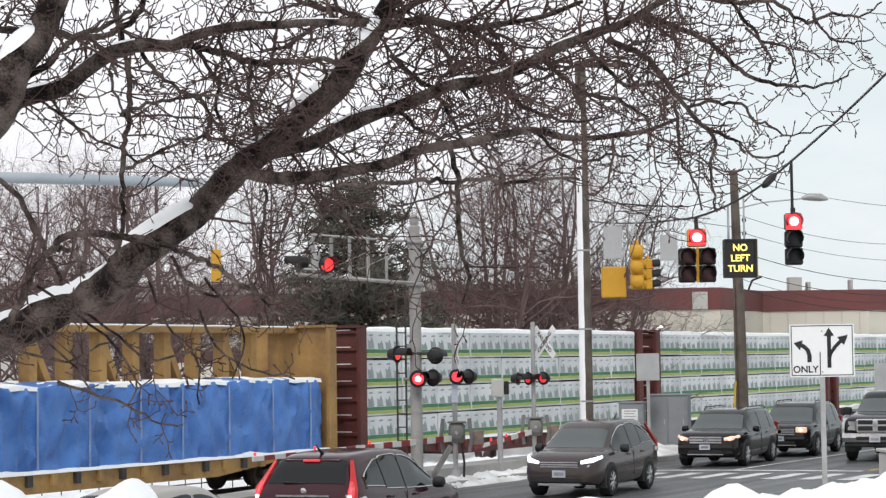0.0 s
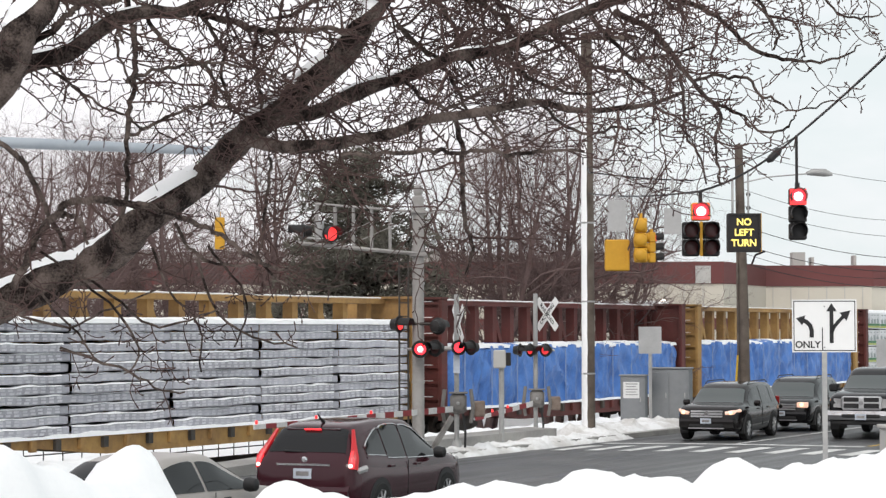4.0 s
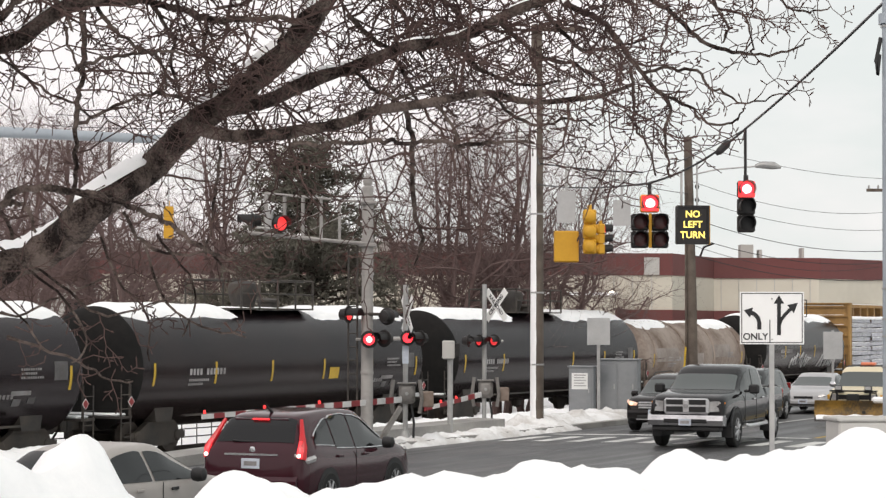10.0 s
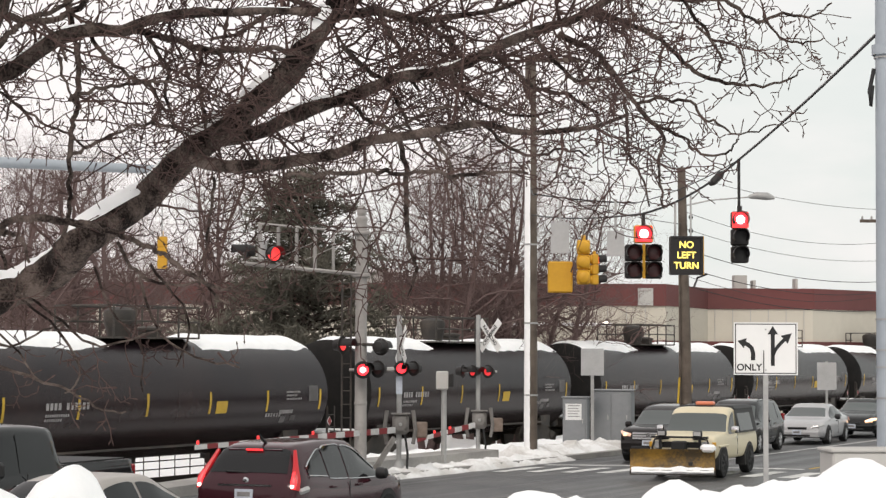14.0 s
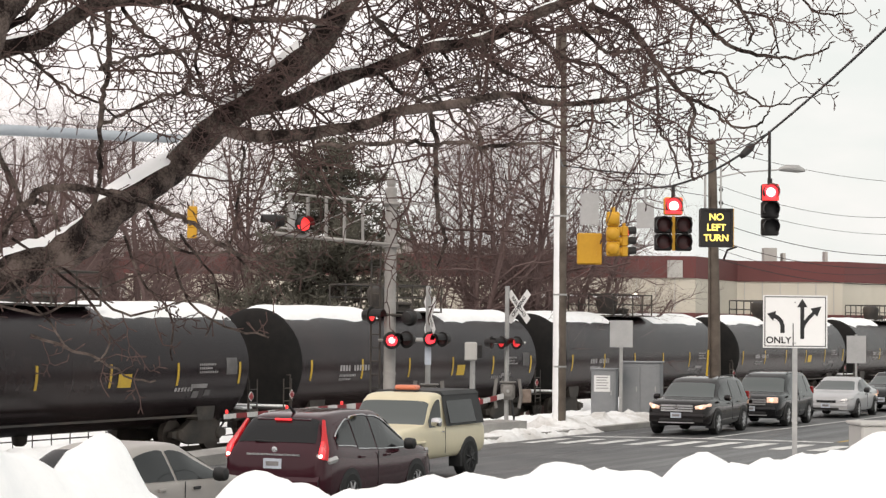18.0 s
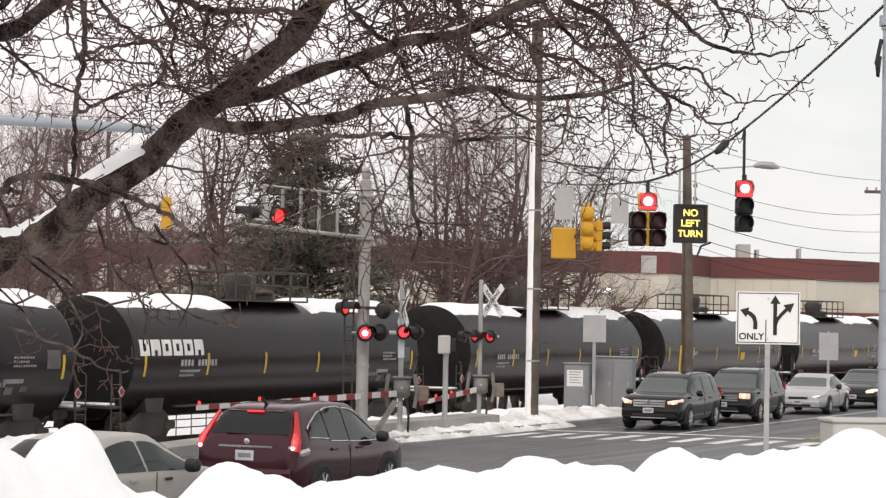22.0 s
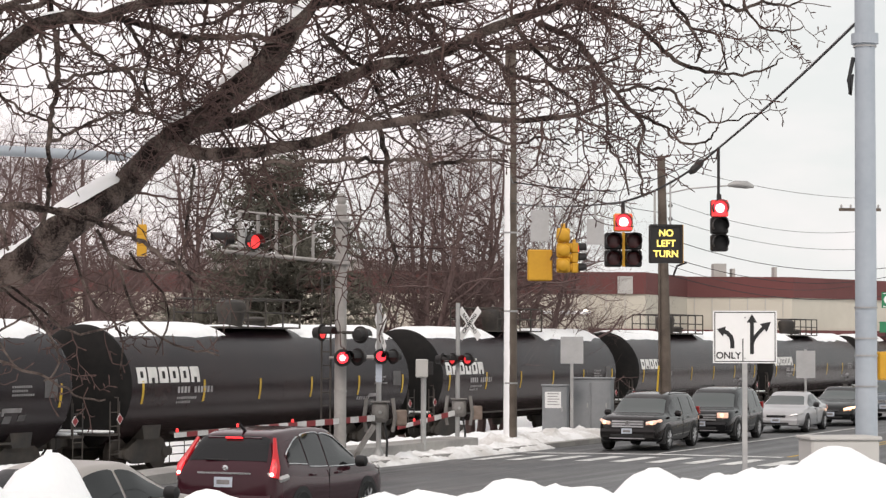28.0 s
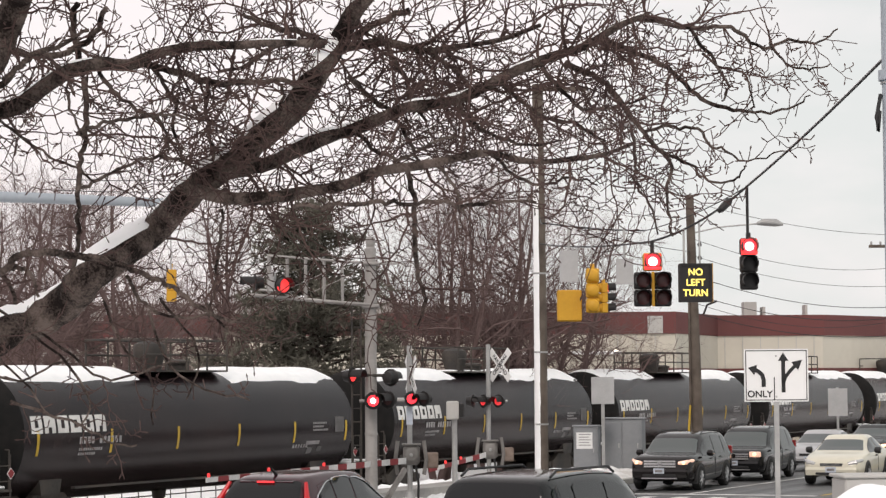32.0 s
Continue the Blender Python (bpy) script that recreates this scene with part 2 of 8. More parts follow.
GLOW_TAIL_HOT = glowing("lit_brake_lamp", (1.0, 0.030, 0.040), 1.7)
GLOW_HEAD = glowing("lit_head_lamp", (1.0, 0.50, 0.24), 2.0, (0.8, 0.7, 0.6))
GLOW_WARM = glowing("warm_lamp_glass", (1.0, 0.52, 0.32), 0.62, (0.5, 0.45, 0.42))
GLOW_HEAD_WHITE = glowing("lit_white_head_lamp", (0.92, 0.96, 1.0), 2.0, (0.8, 0.8, 0.8))
GLOW_RED = glowing("lit_red_signal", (1.0, 0.035, 0.05), 2.6)
GLOW_RED_CORE = glowing("lit_red_signal_core", (1.0, 0.60, 0.56), 4.0)
GLOW_RED_SOFT = glowing("dim_red_signal", (1.0, 0.05, 0.05), 1.3)
GLOW_RED_DIM = glowing("slanted_red_signal", (1.0, 0.05, 0.06), 0.75)
GLOW_AMBER_TEXT = glowing("lit_yellow_letters", (1.0, 0.80, 0.16), 1.6, (0.5, 0.4, 0.1))
GLOW_YARD = glowing("lit_yard_lamp", (1.0, 0.92, 0.75), 5.0, (0.8, 0.8, 0.8))


# ---- mesh helpers ----
class Shape:
    """Collects vertices and faces for one mesh."""

    def __init__(self):
        self.v, self.f = [], []

    def add(self, verts, faces):
        k = len(self.v)
        self.v += [tuple(p) for p in verts]
        self.f += [tuple(i + k for i in q) for q in faces]
        return self

    def box(self, x0, x1, y0, y1, z0, z1, c=0.0):
        """A box, with its long edges cut by c where given."""
        if c:
            ring = [(x0 + c, y0), (x1 - c, y0), (x1, y0 + c), (x1, y1 - c), (x1 - c, y1), (x0 + c, y1), (x0, y1 - c), (x0, y0 + c)]
            inner = [(x0 + c, y0 + c), (x1 - c, y0 + c), (x1 - c, y0 + c), (x1 - c, y1 - c), (x1 - c, y1 - c), (x0 + c, y1 - c), (x0 + c, y1 - c), (x0 + c, y0 + c)]
            vs = [(*p, z0) for p in inner] + [(*p, z0 + c) for p in ring] + [(*p, z1 - c) for p in ring] + [(*p, z1) for p in inner]
            fs = [tuple(reversed(range(8))), tuple(range(24, 32))]
            for r in range(3):
                fs += [(r * 8 + i, r * 8 + (i + 1) % 8, r * 8 + 8 + (i + 1) % 8, r * 8 + 8 + i) for i in range(8)]
            return self.add(vs, fs)
        vs = [(x, y, z) for z in (z0, z1) for x, y in ((x0, y0), (x1, y0), (x1, y1), (x0, y1))]
        return self.add(vs, [(3, 2, 1, 0), (4, 5, 6, 7), (0, 1, 5, 4), (1, 2, 6, 5), (2, 3, 7, 6), (3, 0, 4, 7)])

    def beam(self, p, q, w, h=None):
        """A square bar from p to q."""
        return self.tube([p, q], [w * 0.707, w * 0.707], 4, turn=math.pi / 4)

    def tube(self, pts, radii, sides=8, turn=0.0, caps=True):
        pts = [Vector(p) for p in pts]
        vs, fs = [], []
        d0 = (pts[1] - pts[0]).normalized()
        up = Vector((0, 0, 1)) if abs(d0.z) < 0.9 else Vector((0, 1, 0))
        for i, p in enumerate(pts):
            d = (pts[min(i + 1, len(pts) - 1)] - pts[max(i - 1, 0)]).normalized()
            a = d.cross(up)
            a = a.normalized() if a.length > 1e-4 else Vector((1, 0, 0))
            b = a.cross(d)
            up = b
            r = radii[i] if isinstance(radii, (list, tuple)) else radii
            for k in range(sides):
                t = turn + 2 * math.pi * k / sides
                vs.append(p + a * (r * math.cos(t)) + b * (r * math.sin(t)))
        for i in range(len(pts) - 1):
            for k in range(sides):
                j = (k + 1) % sides
                fs.append((i * sides + k, i * sides + j, (i + 1) * sides + j, (i + 1) * sides + k))
        if caps:
            fs.append(tuple(reversed(range(sides))))
            fs.append(tuple((len(pts) - 1) * sides + k for k in range(sides)))
        return self.add(vs, fs)

    def lathe(self, outline, sides=20, axis="x", at=(0, 0, 0)):
        """Turns an outline of (along, radius) round an axis."""
        vs, fs = [], []
        for s, r in outline:
            for k in range(sides):
                t = 2 * math.pi * k / sides
                c, d = r * math.cos(t), r * math.sin(t)
                p = (s, c, d) if axis == "x" else (c, s, d) if axis == "y" else (c, d, s)
                vs.append((p[0] + at[0], p[1] + at[1], p[2] + at[2]))
        for i in range(len(outline) - 1):
            for k in range(sides):
                j = (k + 1) % sides
                fs.append((i * sides + k, i * sides + j, (i + 1) * sides + j, (i + 1) * sides + k))
        fs.append(tuple(reversed(range(sides))))
        fs.append(tuple((len(outline) - 1) * sides + k for k in range(sides)))
        return self.add(vs, fs)

    def slab(self, outline, y0, y1):
        """An outline in x and z, made thick along y."""
        n = len(outline)
        vs = [(x, y0, z) for x, z in outline] + [(x, y1, z) for x, z in outline]
        fs = [tuple(range(n)), tuple(reversed(range(n, 2 * n)))]
        fs += [(i, n + i, n + (i + 1) % n, (i + 1) % n) for i in range(n)]
        return self.add(vs, fs)

    def grid(self, rows):
        """A sheet from equal rows of points."""
        n = len(rows[0])
        fs = [(i * n + k, i * n + k + 1, (i + 1) * n + k + 1, (i + 1) * n + k) for i in range(len(rows) - 1) for k in range(n - 1)]
        return self.add([p for r in rows for p in r], fs)


def mesh_of(name, shape, mat, smooth=False):
    me = bpy.data.meshes.new(name)
    me.from_pydata(shape.v, [], shape.f)
    bm = bmesh.new()
    bm.from_mesh(me)
    bmesh.ops.recalc_face_normals(bm, faces=bm.faces)
    bm.to_mesh(me)
    bm.free()
    me.materials.append(mat)
    if smooth:
        me.shade_smooth()
        me.set_sharp_from_angle(angle=radians(38))
    return me


def part(name, shape, mat, parent=None, label="", smooth=False, at=None):
    """One mesh object under a thing or under a part."""
    ob = new(name, mesh_of(name, shape, mat, smooth))
    if at is not None:
        ob.matrix_basis = at
    ob.parent = parent
    return tagged(ob, label)


def thing(name, label, category, group="", kind="", at=None):
    ob = new(name)
    ob.empty_display_size = 0.2
    if at is not None:
        ob.matrix_basis = at
    return tagged(ob, label, category, group, kind)


def piece(name, shape, mat, label, category, group="", kind="", smooth=False, at=None):
    """A thing of one mesh."""
    ob = part(name, shape, mat, None, "", smooth, at)
    return tagged(ob, label, category, group, kind)


def letters(name, text, size, mat, parent, m, depth=0.004):
    cu = bpy.data.curves.new(name, "FONT")
    cu.body, cu.size, cu.extrude, cu.align_x, cu.align_y = text, size, depth, "CENTER", "CENTER"
    cu.offset = 0.003
    tmp = bpy.data.objects.new(name, cu)
    scene.collection.objects.link(tmp)
    me = bpy.data.meshes.new_from_object(tmp.evaluated_get(bpy.context.evaluated_depsgraph_get()))
    bpy.data.objects.remove(tmp)
    me.materials.clear()
    me.materials.append(mat)
    ob = new(name, me)
    ob.matrix_basis, ob.parent = m, parent
    return ob


# ---- the plan: a runs along the road and the track, n across it towards the camera ----
HEADING = 62.5
CA, SA = math.cos(radians(HEADING)), math.sin(radians(HEADING))


def plan(a, n, z=0.0):
    return (CA * a + SA * n, SA * a - CA * n, z)


def along(a, n, z=0.0, turn=0.0):
    """A pose whose x axis points along the road, away from the camera."""
    return pose(*plan(a, n, z), 0, 0, HEADING + turn)


def road_z(n):
    return max(0.0, 0.10 * (1 - ((n + 17.0) / 8.0) ** 2))


def smooth_step(x, lo, hi):
    t = min(1, max(0, (x - lo) / (hi - lo)))
    return t * t * (3 - 2 * t)


# ---- ground ----
CLUMPS = [(13.9, 0.06, 0.30), (14.75, 0.05, 0.07), (14.9, 0.07, 0.35),
          (16.42, 0.12, 0.20), (17.75, 0.08, 0.14), (19.9, 0.22, 0.23), (20.9, 0.05, 0.5), (22.0, 0.06, 0.3), (23.2, 0.05, 0.6), (26.3, 0.21, 0.38)]
# hollows scooped out of the face: along, across, depth, reach along, reach across
HOLLOWS = [(16.13, -6.76, 0.15, 0.26, 0.22), (15.72, -6.90, 0.08, 0.14, 0.16), (14.71, -6.62, 0.13, 0.20, 0.22), (16.63, -5.89, 0.14, 0.30, 0.24), (18.27, -6.18, 0.15, 0.30, 0.22),
           (18.03, -5.67, 0.12, 0.20, 0.22), (16.50, -6.25, 0.10, 0.16, 0.16), (19.2, -6.30, 0.11, 0.22, 0.20), (16.07, -4.75, 0.12, 0.24, 0.22), (9.50, -7.25, 0.10, 0.10, 0.22),
           (12.1, -5.9, 0.06, 0.16, 0.2), (10.1, -6.3, 0.06, 0.14, 0.2), (11.0, -6.1, 0.07, 0.12, 0.2)]


def bank(a, n):
    """The height of the near, shovelled snow bank and the lot behind it."""
    lump = sum(h * math.exp(-((a - c) / w) ** 2) for c, h, w in CLUMPS)
    lump += (0.20 * math.exp(-((a - 11.70) / 0.13) ** 2) + 0.19 * math.exp(-((a - 12.0) / 0.32) ** 2)) * smooth_step(a, 11.60, 11.71)
    hump = 0.24 * (1 - smooth_step(a, 10.28, 10.50)) + 0.19 * math.exp(-((a - 10.15) / 0.19) ** 4) + 0.13 * (1 - smooth_step(a, 9.42, 9.66)) + 0.08 * (1 - smooth_step(a, 10.8, 11.35))
    hump += 0.14 * math.exp(-((a - 8.98) / 0.16) ** 2) + 0.05 * noise.noise((a * 5.0, n * 5.0, 12.0))
    hump *= math.exp(-((n + 7.86) / 0.32) ** 4)
    lump += 0.07 * (1 - smooth_step(a, 10.3, 11.3))
    crest = 1.89 - 0.04 * smooth_step(a, 14, 15.5) - 0.22 * smooth_step(a, 16.8, 18.9) + lump * math.exp(-((n + 7.65) / 0.5) ** 2) + hump
    crest -= 0.62 * smooth_step(a, 26.55, 27.3)
    wob = 0.05 * noise.noise((a * 1.1, n * 1.1, 3.1)) + 0.05 * noise.noise((a * 2.7, n * 2.7, 8.0))
    # broken clods: ridged noise with flat tops
    wob += 0.055 * (0.30 - abs(noise.noise((a * 3.1, n * 3.1, 1.0)))) + 0.035 * (0.30 - abs(noise.noise((a * 6.5, n * 6.5, 4.0)))) + 0.018 * noise.noise((a * 13, n * 13, 6.0))
    lot = 1.30 + 0.05 * noise.noise((a * 0.4, n * 0.4, 0))
    if n > -7.6:
        f = smooth_step(n, -7.6, -5.6)
        face = smooth_step(n, -7.6, -7.0) * (1 - smooth_step(n, -5.4, -4.6))
        clod = 0.05 * noise.noise((a * 2.1, n * 1.3, 21.0)) + 0.035 * noise.noise((a * 5.0, n * 5.0, 31.0))
        for ca, cn, deep, ra, rn in HOLLOWS:
            q = ((a - ca) / ra) ** 2 + ((n - cn) / rn) ** 2
            if q < 6:
                clod -= 1.7 * deep * math.exp(-q ** 2) * (1 + 1.1 * noise.noise((a * 6, n * 6, 40.0)))
        return crest * (1 - f) + lot * f + wob * (1 - 0.72 * smooth_step(n, -7.6, -7.1)) + clod * face
    f = smooth_step(n, -10.35, -7.6)
    return -0.05 * (1 - f) + crest * f + wob * f


def ground_z(a, n):
    if n > -10.35:
        return bank(a, n)
    if n > -24.95:
        return -0.12
    bed = -0.62
    z = -0.1 + (bed + 0.1) * smooth_step(-n, 27.5, 30.5)
    z += (0.25 + bed * 0) * smooth_step(-n, 36.5, 40.0)
    z += 0.04 * noise.noise((a * 0.8, n * 0.8, 5))
    return z


def spread(lo, hi, step_near, far_lo, far_hi):
    mids = list(np.arange(lo, hi, step_near))
    return sorted(set(round(float(x), 3) for x in [far_lo, far_lo * 0.4 + lo * 0.6] + mids + [hi, hi + 20, hi + 60, hi + 200, far_hi]))


A_AX = spread(4, 34, 0.065, -900, 2600)
N_AX = sorted(set([-2600, -900, -300, -120, -80, -60, -50] + [round(-45 + 0.5 * i, 3) for i in range(40)] + [-25.0, -24.95, -24.9]
                  + [round(-10.4 + 0.085 * i, 3) for i in range(115)] + [0, 2, 6, 20, 80, 400, 1500]))
g = Shape()
g.grid([[plan(a, n, ground_z(a, n)) for n in N_AX] for a in A_AX])
ground = piece("ground", g, SNOW, "trampled white snow over ground and shovelled banks", "snow ground", kind="structure", smooth=True)

r = Shape()
r.grid([[plan(a, n, road_z(n)) for n in (-24.9, -23, -21, -19, -17, -15, -13, -11.5, -10.3)] for a in (-200, -20, 0, 10, 20, 30, 40, 50, 60, 70, 80, 100, 200, 700)])
road = piece("road", r, ASPHALT, "wet dark grey asphalt road", "road", kind="structure", smooth=True)
cs = Shape()
cs.grid([[plan(a, n, z) for n, z in ((-24.9, 0.004), (-27, -0.03), (-31, -0.32), (-36, -0.35), (-42, -0.3), (-90, -0.3))] for a in (25.5, 30, 36, 41.5)])
side_road = piece("road_crossing", cs, ASPHALT, "asphalt side road over the railway", "road", kind="structure", smooth=True)

# road paint
crosswalk = thing("crosswalk", "worn white ladder crosswalk on the asphalt", "road marking", kind="structure")
for i in range(13):
    n0 = -24.2 + i * 0.98
    s = Shape()
    s.grid([[plan(a, n, road_z(n) + 0.006) for n in (n0, n0 + 0.2, n0 + 0.42)] for a in (49.6, 50.8, 52.2)])
    part("stripe", s, PAINT_WHITE, crosswalk)
s = Shape()
s.grid([[plan(a, n, road_z(n) + 0.006) for n in (-24.4, -22, -20, -18, -16.9)] for a in (53.3, 53.7)])
part("stop_line", s, PAINT_WHITE, crosswalk)
lane_lines = thing("lane_lines", "white and yellow painted lane lines on the asphalt", "road marking", kind="structure")
s = Shape()
s.grid([[plan(a, n, road_z(n) + 0.006) for n in (-20.62, -20.48)] for a in (53.8, 62, 74)])
part("lane_line", s, PAINT_WHITE, lane_lines)
for k in range(12):
    s = Shape()
    s.grid([[plan(a, n, road_z(n) + 0.006) for n in (-20.62, -20.48)] for a in (80 + k * 12, 83 + k * 12)])
    part("lane_dash", s, PAINT_WHITE, lane_lines)
for n0 in (-16.9, -16.55):
    s = Shape()
    s.grid([[plan(a, n, road_z(n) + 0.006) for n in (n0, n0 + 0.12)] for a in (53.8, 80, 120, 300)])
    part("centre_line", s, PAINT_YELLOW, lane_lines)

# far kerb, pavement and ploughed ridge of snow
k = Shape()
k.add([plan(a, n, z) for a in (41.5, 200) for n, z in ((-24.9, -0.1), (-24.9, 0.15), (-25.1, 0.16), (-25.1, -0.1))], [(0, 4, 5, 1), (1, 5, 6, 2), (2, 6, 7, 3), (0, 1, 2, 3), (4, 7, 6, 5)])
piece("kerb", k, CONCRETE, "grey concrete kerb along the far side of the road", "kerb", kind="structure")


def ridge(name, a0, a1, n_mid, half, height, seed, mat):
    """A lumpy ridge of ploughed snow along the road."""
    rows = []
    for i in range(int((a1 - a0) / 0.1) + 1):
        a = a0 + 0.1 * i
        ends = min(1, (a - a0) / 0.9, (a1 - a) / 0.9)
        row = []
        for j in range(13):
            u = j / 6 - 1
            n = n_mid + u * half * (1 + 0.16 * noise.noise((a * 0.9, seed, 0)))
            h = (1 - u * u) ** 0.7 if abs(u) < 1 else 0
            z = -0.12 + (height + 0.12) * h * max(ends, 0.02) * (0.85 + 0.30 * noise.noise((a * 1.3, n * 1.3, seed)) + 0.22 * noise.noise((a * 4.5, n * 4.5, seed)) + 0.16 * noise.noise((a * 11, n * 11, seed)))
            row.append(plan(a, n, z))
        rows.append(row)
    s = Shape()
    s.grid(rows)
    return piece(name, s, mat, "lumpy ridge of ploughed, slightly dirty snow on the verge", "snow bank", kind="structure", smooth=True)


ridge("snow_ridge", 41.8, 57, -25.2, 0.55, 0.30, 2.0, DIRTY_SNOW)
ridge("snow_ridge", 54, 69, -25.95, 1.0, 0.44, 3.0, DIRTY_SNOW)
ridge("snow_ridge", 44.0, 66, -28.6, 1.2, 0.30, 7.0, SNOW)
ridge("snow_ridge", 67, 130, -26.2, 1.2, 0.35, 11.0, DIRTY_SNOW)
ridge("snow_ridge", 4, 25, -25.8, 1.1, 0.45, 5.0, DIRTY_SNOW)
ridge("snow_ridge", 26, 41, -31.0, 0.8, 0.22, 9.0, SNOW)
w = Shape()
w.add([plan(a, n, z) for a, t in ((37.5, 0.20), (44, 0.36), (54.0, 0.38)) for n, z in ((-26.1, -0.2), (-26.1, t), (-27.0, t + 0.02), (-27.0, -0.3))],
      [(0, 4, 5, 1), (1, 5, 6, 2), (2, 6, 7, 3), (4, 8, 9, 5), (5, 9, 10, 6), (6, 10, 11, 7), (0, 1, 2, 3), (8, 11, 10, 9)])
piece("pavement_ramp", w, CONCRETE, "grey concrete pavement slab beside the crossing", "pavement", kind="structure")

# railway track
RAIL_Z, TRACK_N = -0.35, -33.2
for dn in (-0.72, 0.72):
    s = Shape()
    s.add([plan(a, TRACK_N + dn + o, z) for a in (-250, 700) for o, z in ((-0.036, RAIL_Z - 0.15), (0.036, RAIL_Z - 0.15), (0.036, RAIL_Z), (-0.036, RAIL_Z))],
          [(0, 1, 5, 4), (1, 2, 6, 5), (2, 3, 7, 6), (3, 0, 4, 7)])
    piece("rail", s, WHEEL_STEEL, "worn steel railway rail", "rail", kind="structure")
b = Shape()
b.grid([[plan(a, TRACK_N + o, RAIL_Z + z + 0.03 * noise.noise((a * 0.7, o * 2, 3))) for o, z in ((-3.2, -0.32), (-2.2, -0.22), (-1.2, -0.17), (0, -0.17), (1.2, -0.17), (2.0, -0.22), (2.7, -0.32))] for a in [-250, -100] + [-40 + 2 * i for i in range(90)] + [200, 700]])
piece("ballast", b, BALLAST, "dark oily track ballast with patches of snow", "ballast", kind="structure", smooth=True)
track_bed = thing("sleepers", "snowy timber sleepers under the rails", "sleepers", kind="structure")
sl = mesh_of("sleeper", Shape().box(-0.12, 0.12, -1.3, 1.3, -0.2, 0, 0.02), WOOD_POLE)
for i in range(130):
    ob = new("sleeper", sl)
    ob.matrix_basis, ob.parent = along(20 + i * 0.55, TRACK_N, RAIL_Z - 0.155), track_bed


# ---- railway cars; x runs forward, z = 0 is the top of the rail ----
def bogie(car, x):
    b = new("bogie")
    b.matrix_basis, b.parent = pose(x, 0, 0), car
    for y in (-0.98, 0.98):
        s = Shape().slab([(-1.25, 0.42), (-0.9, 0.36), (-0.45, 0.22), (0.45, 0.22), (0.9, 0.36), (1.25, 0.42), (1.25, 0.58), (0.85, 0.62), (0.4, 0.86), (-0.4, 0.86), (-0.85, 0.62), (-1.25, 0.58)], y - 0.08, y + 0.08)
        part("side_frame", s, STEEL_DARK, b)
        for dx in (-0.9, 0.9):
            part("axle_box", Shape().lathe([(y - 0.13, 0.12), (y - 0.10, 0.16), (y + 0.10, 0.16), (y + 0.13, 0.12)], 12, "y", (dx, 0, 0.48)), STEEL_DARK, b)
        for dx in (-0.16, 0, 0.16):
            part("spring", Shape().tube([(dx, y, 0.30), (dx, y, 0.62)], 0.07, 8), WHEEL_STEEL, b)
    for dx in (-0.9, 0.9):
        for y in (-0.74, 0.74):
            s = Shape().lathe([(y - 0.07, 0.30), (y - 0.07, 0.44), (y + 0.07, 0.47), (y + 0.07, 0.30)], 20, "y", (dx, 0, 0.46))
            part("wheel", s, WHEEL_STEEL, b, smooth=True)
    part("bolster", Shape().box(-0.2, 0.2, -1.05, 1.05, 0.5, 0.85, 0.03), STEEL_DARK, b)
    return b


def coupler(car, x, way):
    s = Shape().box(min(x, x - way * 0.75), max(x, x - way * 0.75), -0.10, 0.10, 0.72, 0.98, 0.02)
    s.box(min(x, x - way * 0.25), max(x, x - way * 0.25), -0.20, 0.20, 0.68, 1.0, 0.03)
    part("coupler", s, STEEL_DARK, car)
    part("air_hose", Shape().tube([(x - way * 0.5, 0.35, 0.85), (x - way * 0.2, 0.40, 0.5), (x, 0.3, 0.45)], 0.03, 6), TRIM_BLACK, car)


def arc_sheet(x0, x1, cz, rad, a0, a1, thick, seed, ragged=0.0, step=0.4):
    """A sheet that lies on the top of a lying cylinder."""
    rows = []
    count = max(2, int((x1 - x0) / step))
    for i in range(count + 1):
        x = x0 + (x1 - x0) * i / count
        lo = a0 + ragged * (noise.noise((x * 0.7, seed, 0)) + 0.6 * noise.noise((x * 2.6, seed, 2)))
        hi = a1 - ragged * (noise.noise((x * 0.7, seed, 9)) + 0.6 * noise.noise((x * 2.6, seed, 5)))
        row = []
        for j in range(13):
            u = j / 12
            t = radians(lo + (hi - lo) * u)
            h = thick * (4 * u * (1 - u)) ** 0.35 * (0.85 + 0.3 * noise.noise((x * 0.8, u * 3, seed))) if 0 < i < count else 0.0
            row.append((x, -(rad + h - 0.004 * (j in (0, 12))) * math.cos(t), cz + (rad + h - 0.004 * (j in (0, 12))) * math.sin(t)))
        rows.append(row)
    return Shape().grid(rows)


